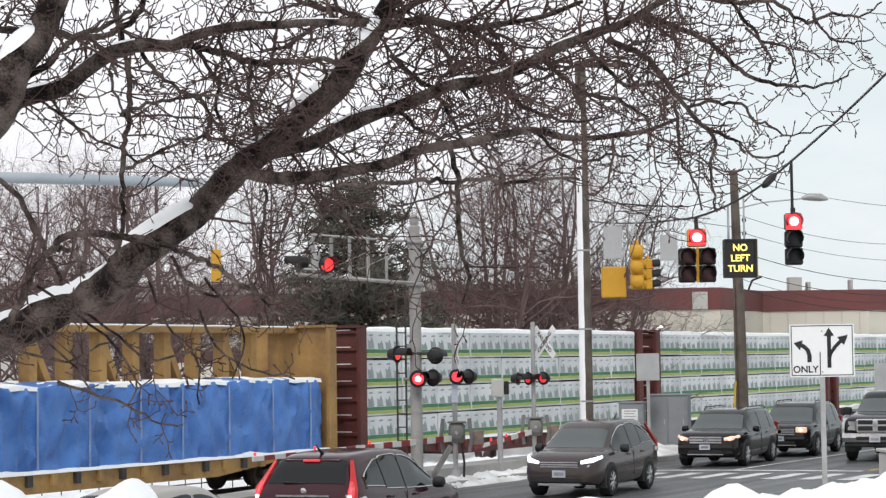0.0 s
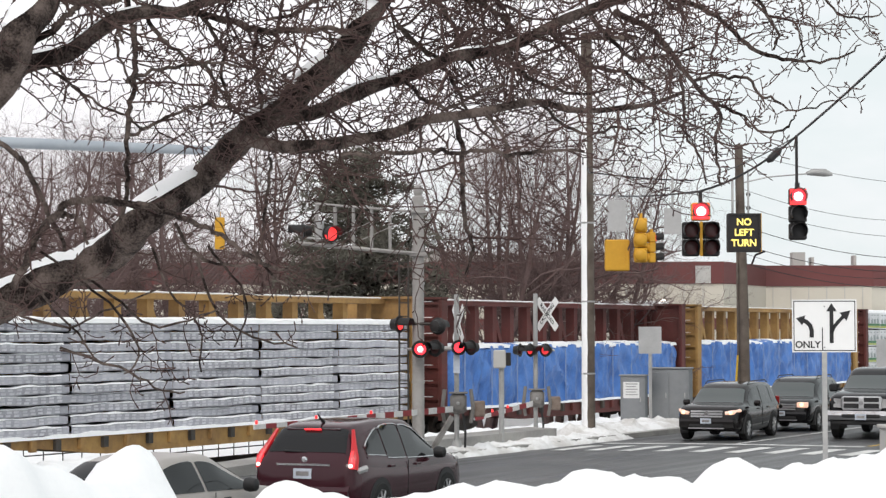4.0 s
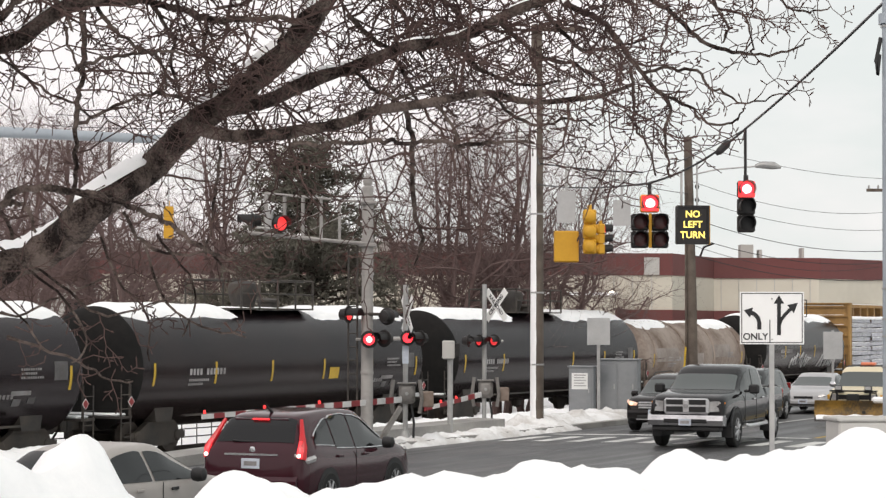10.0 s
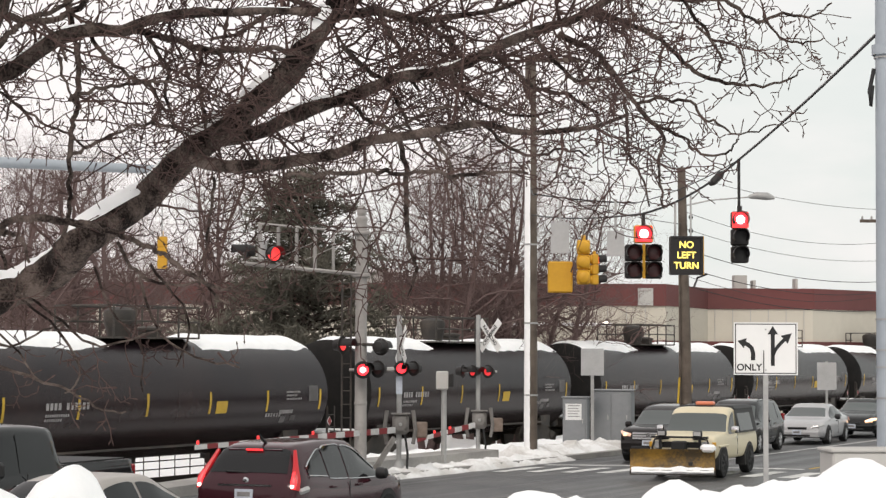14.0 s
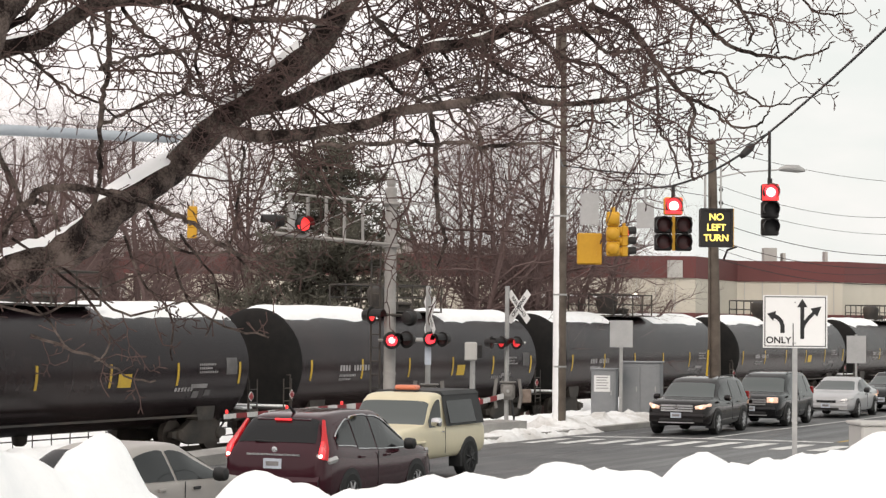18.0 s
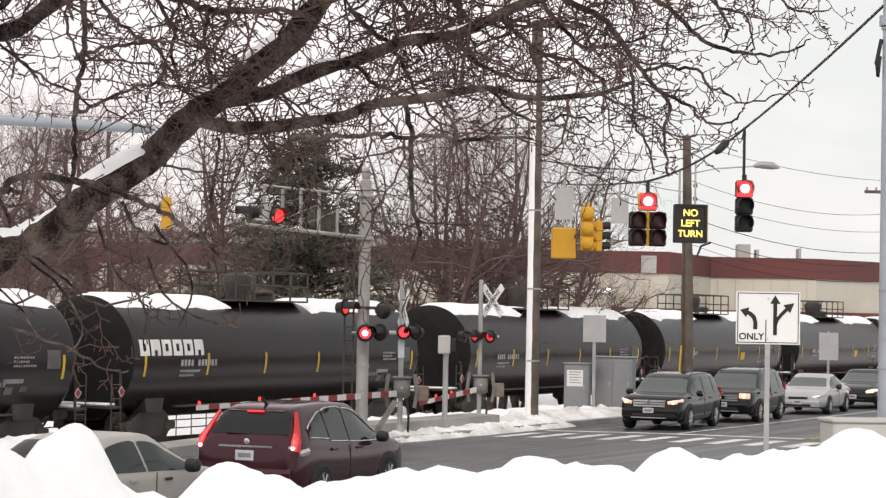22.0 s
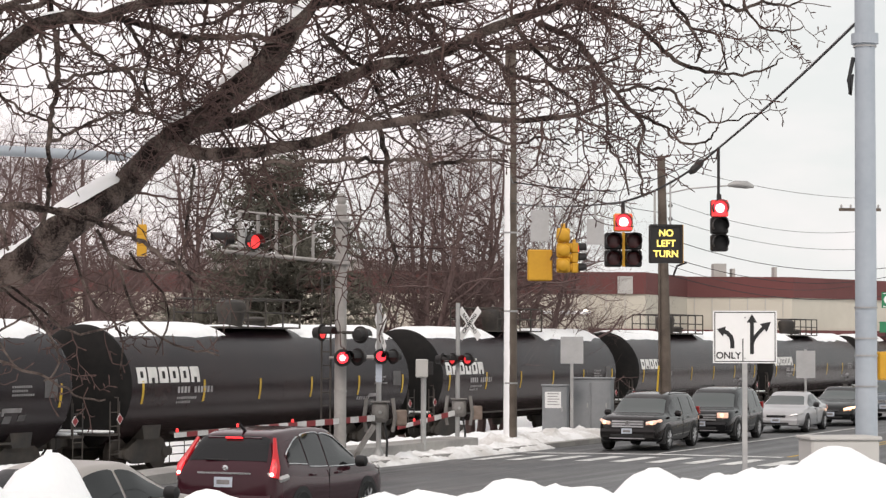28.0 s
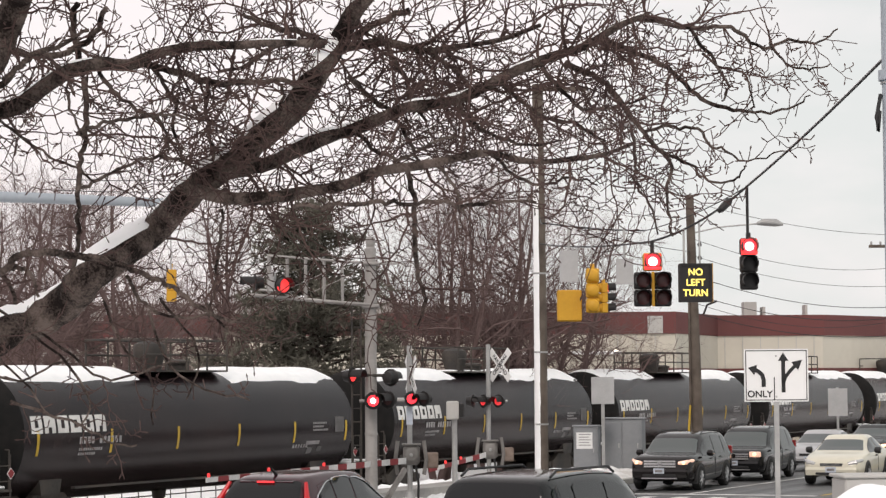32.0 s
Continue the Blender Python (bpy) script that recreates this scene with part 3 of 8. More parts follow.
def tank_car(paint, length=18.0, rad=1.63, words="", seed=1, snow=1, placard="", label="black steel railway tank car with snow along its top", big_dome=True, strips=6, cz=2.27):
    car = thing("tank_car", label, "tank car", "train cars")
    x0, x1 = 0.75, length - 0.75
    head = [(0.00, 0.02), (0.015, 0.35), (0.05, 0.70), (0.12, 1.05), (0.24, 1.30), (0.36, 1.44), (0.47, 1.50), (0.55, 1.52)]
    out = [(x0 + s, r * rad / 1.52) for s, r in head] + [(x0 + 0.62, rad), (x0 + 0.7, rad)]
    rings = [x0 + 0.72 + (x1 - x0 - 1.44) * i / 6 for i in range(7)]
    for i, x in enumerate(rings):
        if i in (0, 6):
            continue
        out += [(x - 0.10, rad), (x - 0.05, rad), (x - 0.035, rad), (x - 0.02, rad + 0.0015), (x + 0.02, rad + 0.0015), (x + 0.035, rad), (x + 0.05, rad), (x + 0.10, rad)]
    out += [(x1 - 0.7, rad), (x1 - 0.62, rad)] + [(x1 - s, r * rad / 1.52) for s, r in reversed(head)]
    end = len(head) - 1
    part("tank_shell", Shape().lathe(out[end:len(out) - end], 40, "x", (0, 0, cz)), paint, car, smooth=True)
    # the rear end is darkened for its shade, except on the tan tank
    part("tank_head", Shape().lathe(out[:end + 1], 40, "x", (0, 0, cz)), TANK_HEAD if paint != TANK_TAN else paint, car, "rear domed tank end", True)
    part("tank_head", Shape().lathe(out[len(out) - end - 1:], 40, "x", (0, 0, cz)), paint, car, "domed tank end", True)
    mid = length / 2
    # sills, saddles and running gear
    for e, way in ((0, -1), (length, 1)):
        xe = 0.62 if way < 0 else length - 0.62
        xi = 3.7 if way < 0 else length - 3.7
        part("stub_sill", Shape().box(min(xe, xi), max(xe, xi), -0.30, 0.30, 0.66, 1.0, 0.03), STEEL_DARK, car)
        xb = 2.75 if way < 0 else length - 2.75
        sd = Shape().slab([(xb - 0.35, 0.86), (xb + 0.35, 0.86), (xb + 0.55, cz - 0.55), (xb - 0.55, cz - 0.55)], -1.25, 1.25)
        part("saddle", sd, STEEL_DARK, car)
        bogie(car, xb)
        coupler(car, length if way > 0 else 0.0, way)
        xp = 0.78 if way < 0 else length - 0.78
        part("end_platform", Shape().box(xp - 0.28, xp + 0.28, -1.45, 1.45, 1.02, 1.08), STEEL_DARK, car)
        rail = Shape()
        for y in (-1.42, -0.5, 0.5, 1.42):
            rail.tube([(xp - way * 0.2, y, 1.05), (xp - way * 0.2, y, 2.0)], 0.02, 5)
        rail.tube([(xp - way * 0.2, -1.42, 2.0), (xp - way * 0.2, 1.42, 2.0)], 0.02, 5)
        part("end_railing", rail, STEEL_DARK, car)
        for y in (-1.46, 1.46):
            lad = Shape()
            for dx in (-0.2, 0.2):
                lad.tube([(xp + dx, y, 0.45), (xp + dx, y, 1.9)], 0.018, 5)
            for q in range(4):
                lad.tube([(xp - 0.2, y, 0.55 + 0.36 * q), (xp + 0.2, y, 0.55 + 0.36 * q)], 0.015, 5)
            part("ladder", lad, STEEL_DARK, car)
        part("snow_on_platform", Shape().box(xp - 0.24, xp + 0.24, -1.3, 1.3, 1.08, 1.15, 0.03), SNOW, car)
    part("brake_wheel", Shape().lathe([(0.30, 0.2), (0.30, 0.28), (0.34, 0.28), (0.34, 0.2)], 14, "x", (0.2, 0.7, 1.75)), STEEL_DARK, car)
    part("bottom_outlet", Shape().lathe([(0.35, 0.10), (0.42, 0.18), (0.75, 0.22), (1.0, 0.30)], 12, "z", (mid, 0, 0.05)), STEEL_DARK, car)
    part("side_walkway", Shape().box(3.4, length - 3.4, -1.50, -1.36, 0.98, 1.03), STEEL_DARK, car)
    # top fittings
    top = cz + rad
    if big_dome:
        part("manway", Shape().lathe([(-0.15, 0.30), (0.16, 0.30), (0.18, 0.36), (0.24, 0.36), (0.28, 0.24), (0.30, 0.1)], 18, "z", (mid + 0.9, 0, top)), STEEL_DARK, car, smooth=True)
        part("valve_housing", Shape().lathe([(-0.15, 0.33), (0.10, 0.34), (0.38, 0.42), (0.60, 0.44), (0.70, 0.40), (0.76, 0.28), (0.79, 0.05)], 20, "z", (mid - 0.45, 0, top)), STEEL_DARK, car, "dark bucket-shaped valve housing", smooth=True)
        part("top_platform", Shape().box(mid - 2.0, mid + 1.9, -0.95, 0.95, top - 0.06, top - 0.01), STEEL_DARK, car)
        rails = Shape()
        for y in (-0.95, 0.95):
            for q in range(5):
                x = mid - 2.0 + 3.9 * q / 4
                rails.tube([(x, y, top - 0.05), (x, y, top + 0.80)], 0.030, 5)
            for z in (0.40, 0.80):
                rails.tube([(mid - 2.0, y, top + z), (mid + 1.9, y, top + z)], 0.026, 5)
        for x in (mid - 2.0, mid + 1.9):
            rails.tube([(x, -0.95, top + 0.80), (x, 0.95, top + 0.80)], 0.026, 5)
        part("platform_railing", rails, STEEL_DARK, car)
    # snow that lies on the tank
    if snow:
        part("snow_cap", arc_sheet(x0 + 0.6, mid - 2.1, cz, rad, 54, 122, 0.12, seed, 7), SNOW, car, smooth=True)
        part("snow_cap", arc_sheet(mid + 2.0, x1 - 0.5, cz, rad, 53, 121, 0.12, seed + 3, 7), SNOW, car, smooth=True)
        if snow > 1:
            part("snow_cap", arc_sheet(mid - 2.0, mid + 1.9, cz, rad, 74, 106, 0.05, seed + 6, 5), SNOW, car, smooth=True)

    def on_side(name, x, w, a0, a1, mat, lab="", lift=0.006):
        """A flat mark that lies on the near flank, between two angles up from level."""
        rows = []
        for i in range(2):
            xx = x + w * i
            rows.append([(xx, -(rad + lift) * math.cos(radians(a0 + (a1 - a0) * j / 4)), cz + (rad + lift) * math.sin(radians(a0 + (a1 - a0) * j / 4))) for j in range(5)])
        part(name, Shape().grid(rows), mat, car, lab)

    for q in range(strips):
        x = x0 + 1.0 + (x1 - x0 - 2.0) * q / (strips - 1)
        on_side("reflector_strip", x, 0.10, -16, 5, MARK_YELLOW, "yellow reflective strip")
    def stencil(x, count, a0, a1, wide=0.075):
        """A short line of unreadable stencilled marks."""
        s = Shape()
        for c in range(count):
            xx = x + c * wide * 1.45
            s.grid([[(xx + w, -(rad + 0.006) * math.cos(radians(t)), cz + (rad + 0.006) * math.sin(radians(t))) for t in (a0, a1)] for w in (0, wide)])
        tagged(part("data_stencil", s, MARK_GREY, car), kind="stuff")

    for x, count, a0, a1, wide in ((3.4, 4, -7, -1, 0.11), (4.2, 6, -7, -1, 0.11), (3.4, 11, -13, -10.5, 0.06), (3.4, 8, -17, -14.5, 0.06), (length - 3.6, 9, 2, 4, 0.06),
                                   (length - 3.6, 7, -1.5, 0.5, 0.06), (length - 3.6, 10, -5, -3, 0.06), (length - 4.6, 6, -22, -18, 0.10)):
        stencil(x, count, a0, a1, wide)
    if paint != TANK_TAN:
        on_side("data_panel", length - 2.35, 0.52, -7, 9, MARK_DULL, "dull grey data panel")
        on_side("decal", length - 3.9, 0.75, -19, -15, MARK_GREY)
        on_side("decal", length - 3.75, 0.30, -29, -22, MARK_DULL)
        on_side("decal", length - 3.2, 0.28, -27, -21, MARK_DULL)
    for x in (0.95, length - 0.95):
        part("hazard_placard", Shape().box(-0.10, 0.10, -0.006, 0.0, -0.10, 0.10), SIGN_WHITE, car, "small white and red hazard placard", at=pose(x, -1.50, 1.45) @ pose(0, 0, 0, 0, 45, 0))
        part("hazard_centre", Shape().box(-0.085, 0.085, -0.004, 0.0, -0.085, 0.085), GATE_RED, car, "", at=pose(x, -1.508, 1.45) @ pose(0, 0, 0, 0, 45, 0))
    if placard:
        on_side("placard", mid + 1.8, 0.55, -16, -4, MARK_YELLOW, "yellow placard")
    if words == "logo":
        # the owner's mark, as six plain white blocks with dark slots
        for q in range(6):
            on_side("logo_block", 1.55 + q * 0.50, 0.42, 3, 18, MARK_WHITE, "white block of the owner's mark")
            on_side("logo_slot", 1.55 + q * 0.50 + 0.14, 0.13, (8, 3, 7, 7, 7, 3)[q], (14, 8, 14, 14, 14, 8)[q], paint, "", 0.010)
    if words == "graffiti":
        rng = random.Random(4)
        for cluster in (5.2, 9.6):
            for q in range(9):
                x = cluster + 0.32 * q
                lo, hi = -36 + 10 * rng.random(), -18 + 12 * rng.random()
                pts = [(x + 0.25 * rng.random(), lo), (x + 0.35 * rng.random() - 0.1, (lo + hi) / 2), (x + 0.4 * rng.random(), hi), (x + 0.3 + 0.2 * rng.random(), hi - 6 * rng.random())]
                line = [(px, -(rad + 0.004) * math.cos(radians(t)), cz + (rad + 0.004) * math.sin(radians(t))) for px, t in pts]
                part("graffiti_stroke", Shape().tube(line, 0.035 + 0.03 * rng.random(), 5), MARK_FADED, car, "pale spray paint stroke")
    if words == "patches":
        for x, ww, lo, hi in ((2.0, 2.6, -8, 14), (6.0, 1.6, -20, 4), (8.6, 2.4, -4, 18)):
            on_side("repaint_patch", x, ww, lo, hi, PATCH_GREY, "pale repainted patch")
        for q in range(4):
            x = x0 + 1.2 + (x1 - x0 - 2.4) * q / 3
            ribs = [(x, -(rad + 0.03) * math.cos(radians(t)), cz + (rad + 0.03) * math.sin(radians(t))) for t in range(-20, 201, 20)]
            part("tank_strap", Shape().tube(ribs, 0.045, 4), TANK_TAN, car)
        part("side_sill", Shape().box(0.7, length - 0.7, -1.52, -1.42, 0.88, 1.18), TANK_TAN, car)
    return car


def beam_car(paint, load, seed=1, length=22.2):
    """A centre-beam flat car with wrapped lumber on both sides."""
    car = thing("lumber_car", {"blue": "centre-beam railway flat car with blue-tarped lumber", "grey": "ochre centre-beam flat car with grey-wrapped lumber",
                               "green": "centre-beam flat car with white and green wrapped lumber"}[load], "lumber car", "train cars")
    rng = random.Random(seed)
    z0, top = 1.0, 4.52
    part("deck", Shape().slab([(0.7, 0.84), (4.0, 0.78), (6.5, 0.55), (length - 6.5, 0.55), (length - 4.0, 0.78), (length - 0.7, 0.84), (length - 0.7, z0), (0.7, z0)], -1.42, 1.42), paint, car)
    for q in range(24):
        x = 1.0 + (length - 2.0) * q / 23
        part("stake_pocket", Shape().box(x - 0.09, x + 0.09, -1.52, -1.42, 0.72, 0.98), paint if q % 2 else STEEL_DARK, car)
    lumps = []
    for i in range(46):
        x = 0.9 + (length - 1.8) * i / 45
        h = 0.05 + 0.09 * max(0, noise.noise((x * 0.9, seed, 1)) + 0.3)
        lumps.append([(x, -1.49, z0), (x, -1.47, z0 + h), (x, -1.38, z0 + h * 1.1), (x, -1.30, z0)])
    part("snow_on_deck", Shape().grid(lumps), SNOW, car, smooth=True)
    for xe, way in ((0.85, -1), (length - 0.85, 1)):
        body = Shape().box(xe - 0.06, xe + 0.06, -1.36, 1.36, z0, top)
        part("bulkhead", body, paint, car)
        for y in (-1.42, 1.42):
            part("bulkhead_post", Shape().box(xe - 0.20, xe + 0.20, y - 0.07, y + 0.07, z0 - 0.3, top, 0.02), paint, car)
        for q in range(7):
            z = z0 + 0.35 + 0.5 * q
            part("bulkhead_rib", Shape().box(xe + way * 0.06 - 0.09, xe + way * 0.06 + 0.09, -1.34, 1.34, z, z + 0.09), paint, car)
            part("snow_on_rib", Shape().box(xe + way * 0.07 - 0.07, xe + way * 0.07 + 0.07, -1.1, 1.1, z + 0.09, z + 0.115), SNOW, car)
        part("bulkhead_cap", Shape().box(xe - 0.22, xe + 0.22, -1.5, 1.5, top, top + 0.07), paint, car)
        bogie(car, 2.6 if way < 0 else length - 2.6)
        coupler(car, 0.0 if way < 0 else length, way)
    part("top_chord", Shape().box(0.8, length - 0.8, -0.36, 0.36, top - 0.16, top, 0.02), paint, car)
    part("snow_on_chord", Shape().box(0.9, length - 0.9, -0.3, 0.3, top, top + 0.05, 0.02), SNOW, car)
    posts = 15
    for q in range(posts):
        x = 1.6 + (length - 3.2) * q / (posts - 1)
        part("centre_post", Shape().box(x - 0.14, x + 0.14, -0.17, 0.17, z0, top - 0.16), paint, car)
        if q % 2 == 0 and q < posts - 1:
            x2 = x + (length - 3.2) / (posts - 1)
            part("diagonal_brace", Shape().beam((x + 0.1, 0, top - 0.4), (x2 - 0.05, 0, z0 + 1.0), 0.20), paint, car)
    x0, x1 = 1.15, length - 1.15
    if load == "blue":
        for side in (-1, 1):
            packs = 1
            for p in range(packs):
                xa, xb = x0 + (x1 - x0) * p / packs + 0.04, x0 + (x1 - x0) * (p + 1) / packs - 0.04
                rows = []
                cols = 230
                for i in range(cols + 1):
                    x = xa + (xb - xa) * i / cols
                    e = min(i, cols - i) / 7.0
                    tuck = 0.0 if e >= 1 else 0.16 * (1 - e) ** 2
                    dip = 0.05 * noise.noise((x * 0.55, seed, 31)) + 0.05 * noise.noise((x * 1.7, seed, 33))
                    prof = [(1.38 + 0.04 * min(1, 4 * v), z0 + 0.06 + 1.80 * v) for v in (0, 0.1, 0.2, 0.3, 0.4, 0.5, 0.6, 0.7, 0.8, 0.9, 1.0)]
                    prof += [(1.36, z0 + 1.99), (1.1, z0 + 2.04), (0.6, z0 + 2.06), (0.22, z0 + 2.05)]
                    row = []
                    for j, (y, z) in enumerate(prof):
                        # slack folds that hang aslant between the straps
                        fold = 0.25 * (0.32 - abs(noise.noise((x * 1.3 + z * 0.9, z * 0.8 - x * 0.5, seed + side)))) + 0.15 * (0.3 - abs(noise.noise((x * 2.6 - z * 1.6, z * 1.9, seed + 5))))
                        wob = fold + 0.05 * noise.noise((x * 0.8, z * 1.1, seed)) + 0.02 * noise.noise((x * 6, z * 5, seed))
                        row.append((x, side * (y - tuck + wob - 0.05), z - tuck * 0.9 * (z - z0) + dip * (z - z0) / 2 + (wob * 0.5 if j > 10 else 0)))
                    rows.append(row)
                part("tarped_pack", Shape().grid(rows), TARP_BLUE, car, "blue tarpaulin over a lumber pack", smooth=True)
                snow = []
                for i in range(cols + 1):
                    x = xa + 0.1 + (xb - xa - 0.2) * i / cols
                    h = max(0.01, 0.06 + 0.07 * noise.noise((x * 1.1, seed, 4)))
                    d = 0.05 * noise.noise((x * 0.55, seed, 31)) + 0.05 * noise.noise((x * 1.7, seed, 33)) - 0.02
                    snow.append([(x, side * 1.37, z0 + 1.98 + d), (x, side * 1.34, z0 + 2.04 + d + h * 0.7), (x, side * 1.0, z0 + 2.07 + d + h), (x, side * 0.2, z0 + 2.06 + d + h)])
                part("snow_on_pack", Shape().grid(snow), SNOW, car, smooth=True)
                for q in range(10):
                    x = xa + (xb - xa) * (0.05 + 0.10 * q) + 0.25 * rng.random()
                    part("strap", Shape().box(x - 0.028, x + 0.028, side * 1.455 - 0.006, side * 1.455 + 0.006, z0 + 0.08, z0 + 1.93), STRAP, car, "pale strap")
    else:
        rows_n = 4 if load == "green" else 11
        hh = 3.40 / 4 if load == "green" else 2.72 / 11
        packs = 9 if load == "green" else 5
        for side in (-1, 1):
            for rr in range(rows_n):
                for p in range(packs):
                    xa, xb = x0 + (x1 - x0) * p / packs + 0.02, x0 + (x1 - x0) * (p + 1) / packs - 0.02
                    za = z0 + 0.05 + rr * hh
                    dy = 0.12 * rng.random() if load == "grey" else 0.05 * rng.random()
                    if load == "grey":
                        xa, xb = xa + 0.02 * rng.random(), xb + 0.02 * rng.random()
                    za += 0.02 * rng.random()
                    ya, yb = sorted((side * 0.22, side * (1.38 - dy)))
                    if load == "green":
                        part("lumber_pack", Shape().box(xa, xb, ya, yb, za, za + hh - 0.04, 0.02), WRAP_WHITE, car, "wrapped lumber pack")
                    else:
                        front = []
                        for i in range(15):
                            x = xa + (xb - xa) * i / 14
                            sag = 0.035 * noise.noise((x * 0.9, rr * 1.7, seed)) + 0.02 * noise.noise((x * 2.6, rr * 2.3, seed))
                            thick = (hh - 0.045) * (1 + 0.12 * noise.noise((x * 1.8, rr, 9.0)))
                            yo, yi = side * (1.38 - dy + 0.03 * noise.noise((x * 2.0, rr * 3.1, 4.0))), side * 0.22
                            front.append([(x, yi, za + sag), (x, yo - side * 0.03, za + sag), (x, yo, za + sag + 0.03), (x, yo, za + sag + thick - 0.03), (x, yo - side * 0.03, za + sag + thick), (x, yi, za + sag + thick)])
                        part("lumber_pack", Shape().grid(front), WRAP_GREY, car, "wrapped lumber pack", True)
                        if side < 0:
                            ink, top_snow = Shape(), []
                            for i in range(13):
                                for z_in in (0.035, 0.115):
                                    i2 = i
                                    f, g = front[i2], front[i2 + 1]
                                    xq = f[2][0] + 0.04 + 0.06 * rng.random()
                                    yq = min(f[2][1], g[2][1]) - 0.004
                                    zq = (f[2][2] + g[2][2]) / 2 - 0.03 + z_in
                                    ink.slab([(xq, zq), (xq + 0.17, zq - 0.006), (xq + 0.18, zq + 0.05), (xq + 0.01, zq + 0.055)], yq - 0.004, yq)
                            tagged(part("printed_mark", ink, WRAP_PRINT, car), kind="stuff")
                            for f in front[:-1]:
                                h = max(0.002, 0.012 + 0.04 * noise.noise((f[0][0] * 1.5, rr * 2.0, 6.0)))
                                top_snow.append([(f[3][0], f[3][1] - 0.012, f[3][2] + 0.012), (f[4][0], f[4][1] - 0.01, f[4][2] + h), (f[4][0], f[4][1] + 0.12, f[4][2] + h)])
                            part("snow_on_pack", Shape().grid(top_snow), SNOW, car, smooth=True)
                    if load == "green" and side < 0:
                        yo = ya - 0.004
                        part("green_band", Shape().box(xa + 0.02, xb - 0.02, yo - 0.003, yo, za + 0.15, za + 0.26), WRAP_GREEN, car)
                        part("lime_band", Shape().box(xa + 0.02, xb - 0.02, yo - 0.003, yo, za + 0.05, za + 0.145), WRAP_LIME, car)
                        ink = Shape()
                        for q in range(4):
                            xq = xa + 0.12 + q * (xb - xa - 0.1) / 4 + 0.08 * rng.random()
                            hq = 0.22 + 0.16 * rng.random()
                            ink.slab([(xq, za + 0.27), (xq + 0.34, za + 0.27), (xq + 0.30, za + 0.27 + hq * 0.5), (xq + 0.20, za + 0.27 + hq), (xq + 0.12, za + 0.27 + hq * 0.6), (xq - 0.03, za + 0.27 + hq * 0.75)], yo - 0.003, yo)
                            ink.slab([(xq + 0.02, za + 0.66), (xq + 0.26, za + 0.66), (xq + 0.24, za + 0.72), (xq + 0.05, za + 0.70)], yo - 0.003, yo)
                        tagged(part("printed_mark", ink, WRAP_INK, car), kind="stuff")
            zt = z0 + 0.05 + rows_n * hh
            snow = []
            for i in range(60):
                x = x0 + (x1 - x0) * i / 59
                h = 0.10 + 0.06 * noise.noise((x * 0.9, seed, 4)) + 0.04 * noise.noise((x * 3, seed, 7))
                snow.append([(x, side * 1.37, zt - 0.05), (x, side * 1.34, zt + h * 0.6), (x, side * 1.0, zt + h), (x, side * 0.2, zt + h)])
            part("snow_on_load", Shape().grid(snow), SNOW, car, smooth=True)
    return car


# the train: its couplings, as metres along the track at the start
TRAIN = []
SPEED, TRACK_START = 12.1, -16.5


def join_train(car, coupling):
    coupling += (2.0 if -200 < coupling < -40 else 1.0) if car.name.startswith("tank") else 0.0
    car.matrix_basis = along(coupling + TRACK_START, TRACK_N, RAIL_Z)
    TRAIN.append((car, coupling))


green_car = beam_car(RUST_RED, "green", 1)
join_train(green_car, 112.4)
for s0 in (134.6, 90.2, 68.0):
    join_train(copy_thing(green_car, pose(0, 0, 0)), s0 + 0.4)
blue_ochre = beam_car(CAR_YELLOW, "blue", 5)
join_train(blue_ochre, 46.2)
join_train(beam_car(RUST_RED, "blue", 9, 21.4), 24.8)
join_train(beam_car(CAR_YELLOW, "grey", 12, 22.6), 2.2)
join_train(tank_car(TANK_BLACK, 15.0, 1.60, "graffiti", 21, 1, label="short black tank car with pale graffiti"), -13.3)
join_train(tank_car(TANK_TAN, 14.2, 1.46, "patches", 25, 2, label="weathered tan tank car with repainted patches", big_dome=False, strips=2, cz=2.10), -27.6)
join_train(tank_car(TANK_GREY, 18.3, 1.63, "", 31, 1, label="glossy dark grey tank car with patchy snow"), -46.0)
brown = tank_car(TANK_BLACK, 17.8, 1.63, "", 35, 2, "yes", label="brownish black tank car with yellow marks and a snowy top")
join_train(brown, -63.8)
plain = tank_car(TANK_BLACK, 18.0, 1.63, "", 41, 1, "yes")
join_train(plain, -81.8)
join_train(copy_thing(brown, pose(0, 0, 0)), -99.9)
join_train(copy_thing(plain, pose(0, 0, 0)), -118.0)
snowy = tank_car(TANK_BLACK, 18.0, 1.63, "", 47, 2)
join_train(snowy, -136.0)
join_train(copy_thing(plain, pose(0, 0, 0)), -154.0)
join_train(copy_thing(brown, pose(0, 0, 0)), -172.0)
join_train(copy_thing(snowy, pose(0, 0, 0)), -190.0)
marked = tank_car(TANK_BLACK, 18.0, 1.63, "logo", 53, 1, "", label="black tank car with white block lettering shapes and snow")
join_train(marked, -208.2)
marked_snowy = tank_car(TANK_BLACK, 18.0, 1.63, "logo", 59, 2, "", label="black tank car with white block shapes under thick snow")
join_train(marked_snowy, -226.1)
for i, s0 in enumerate((-244.0, -262.0, -279.9, -297.9, -315.9, -333.9, -351.9)):
    join_train(copy_thing(marked if i % 2 else marked_snowy, pose(0, 0, 0)), s0)


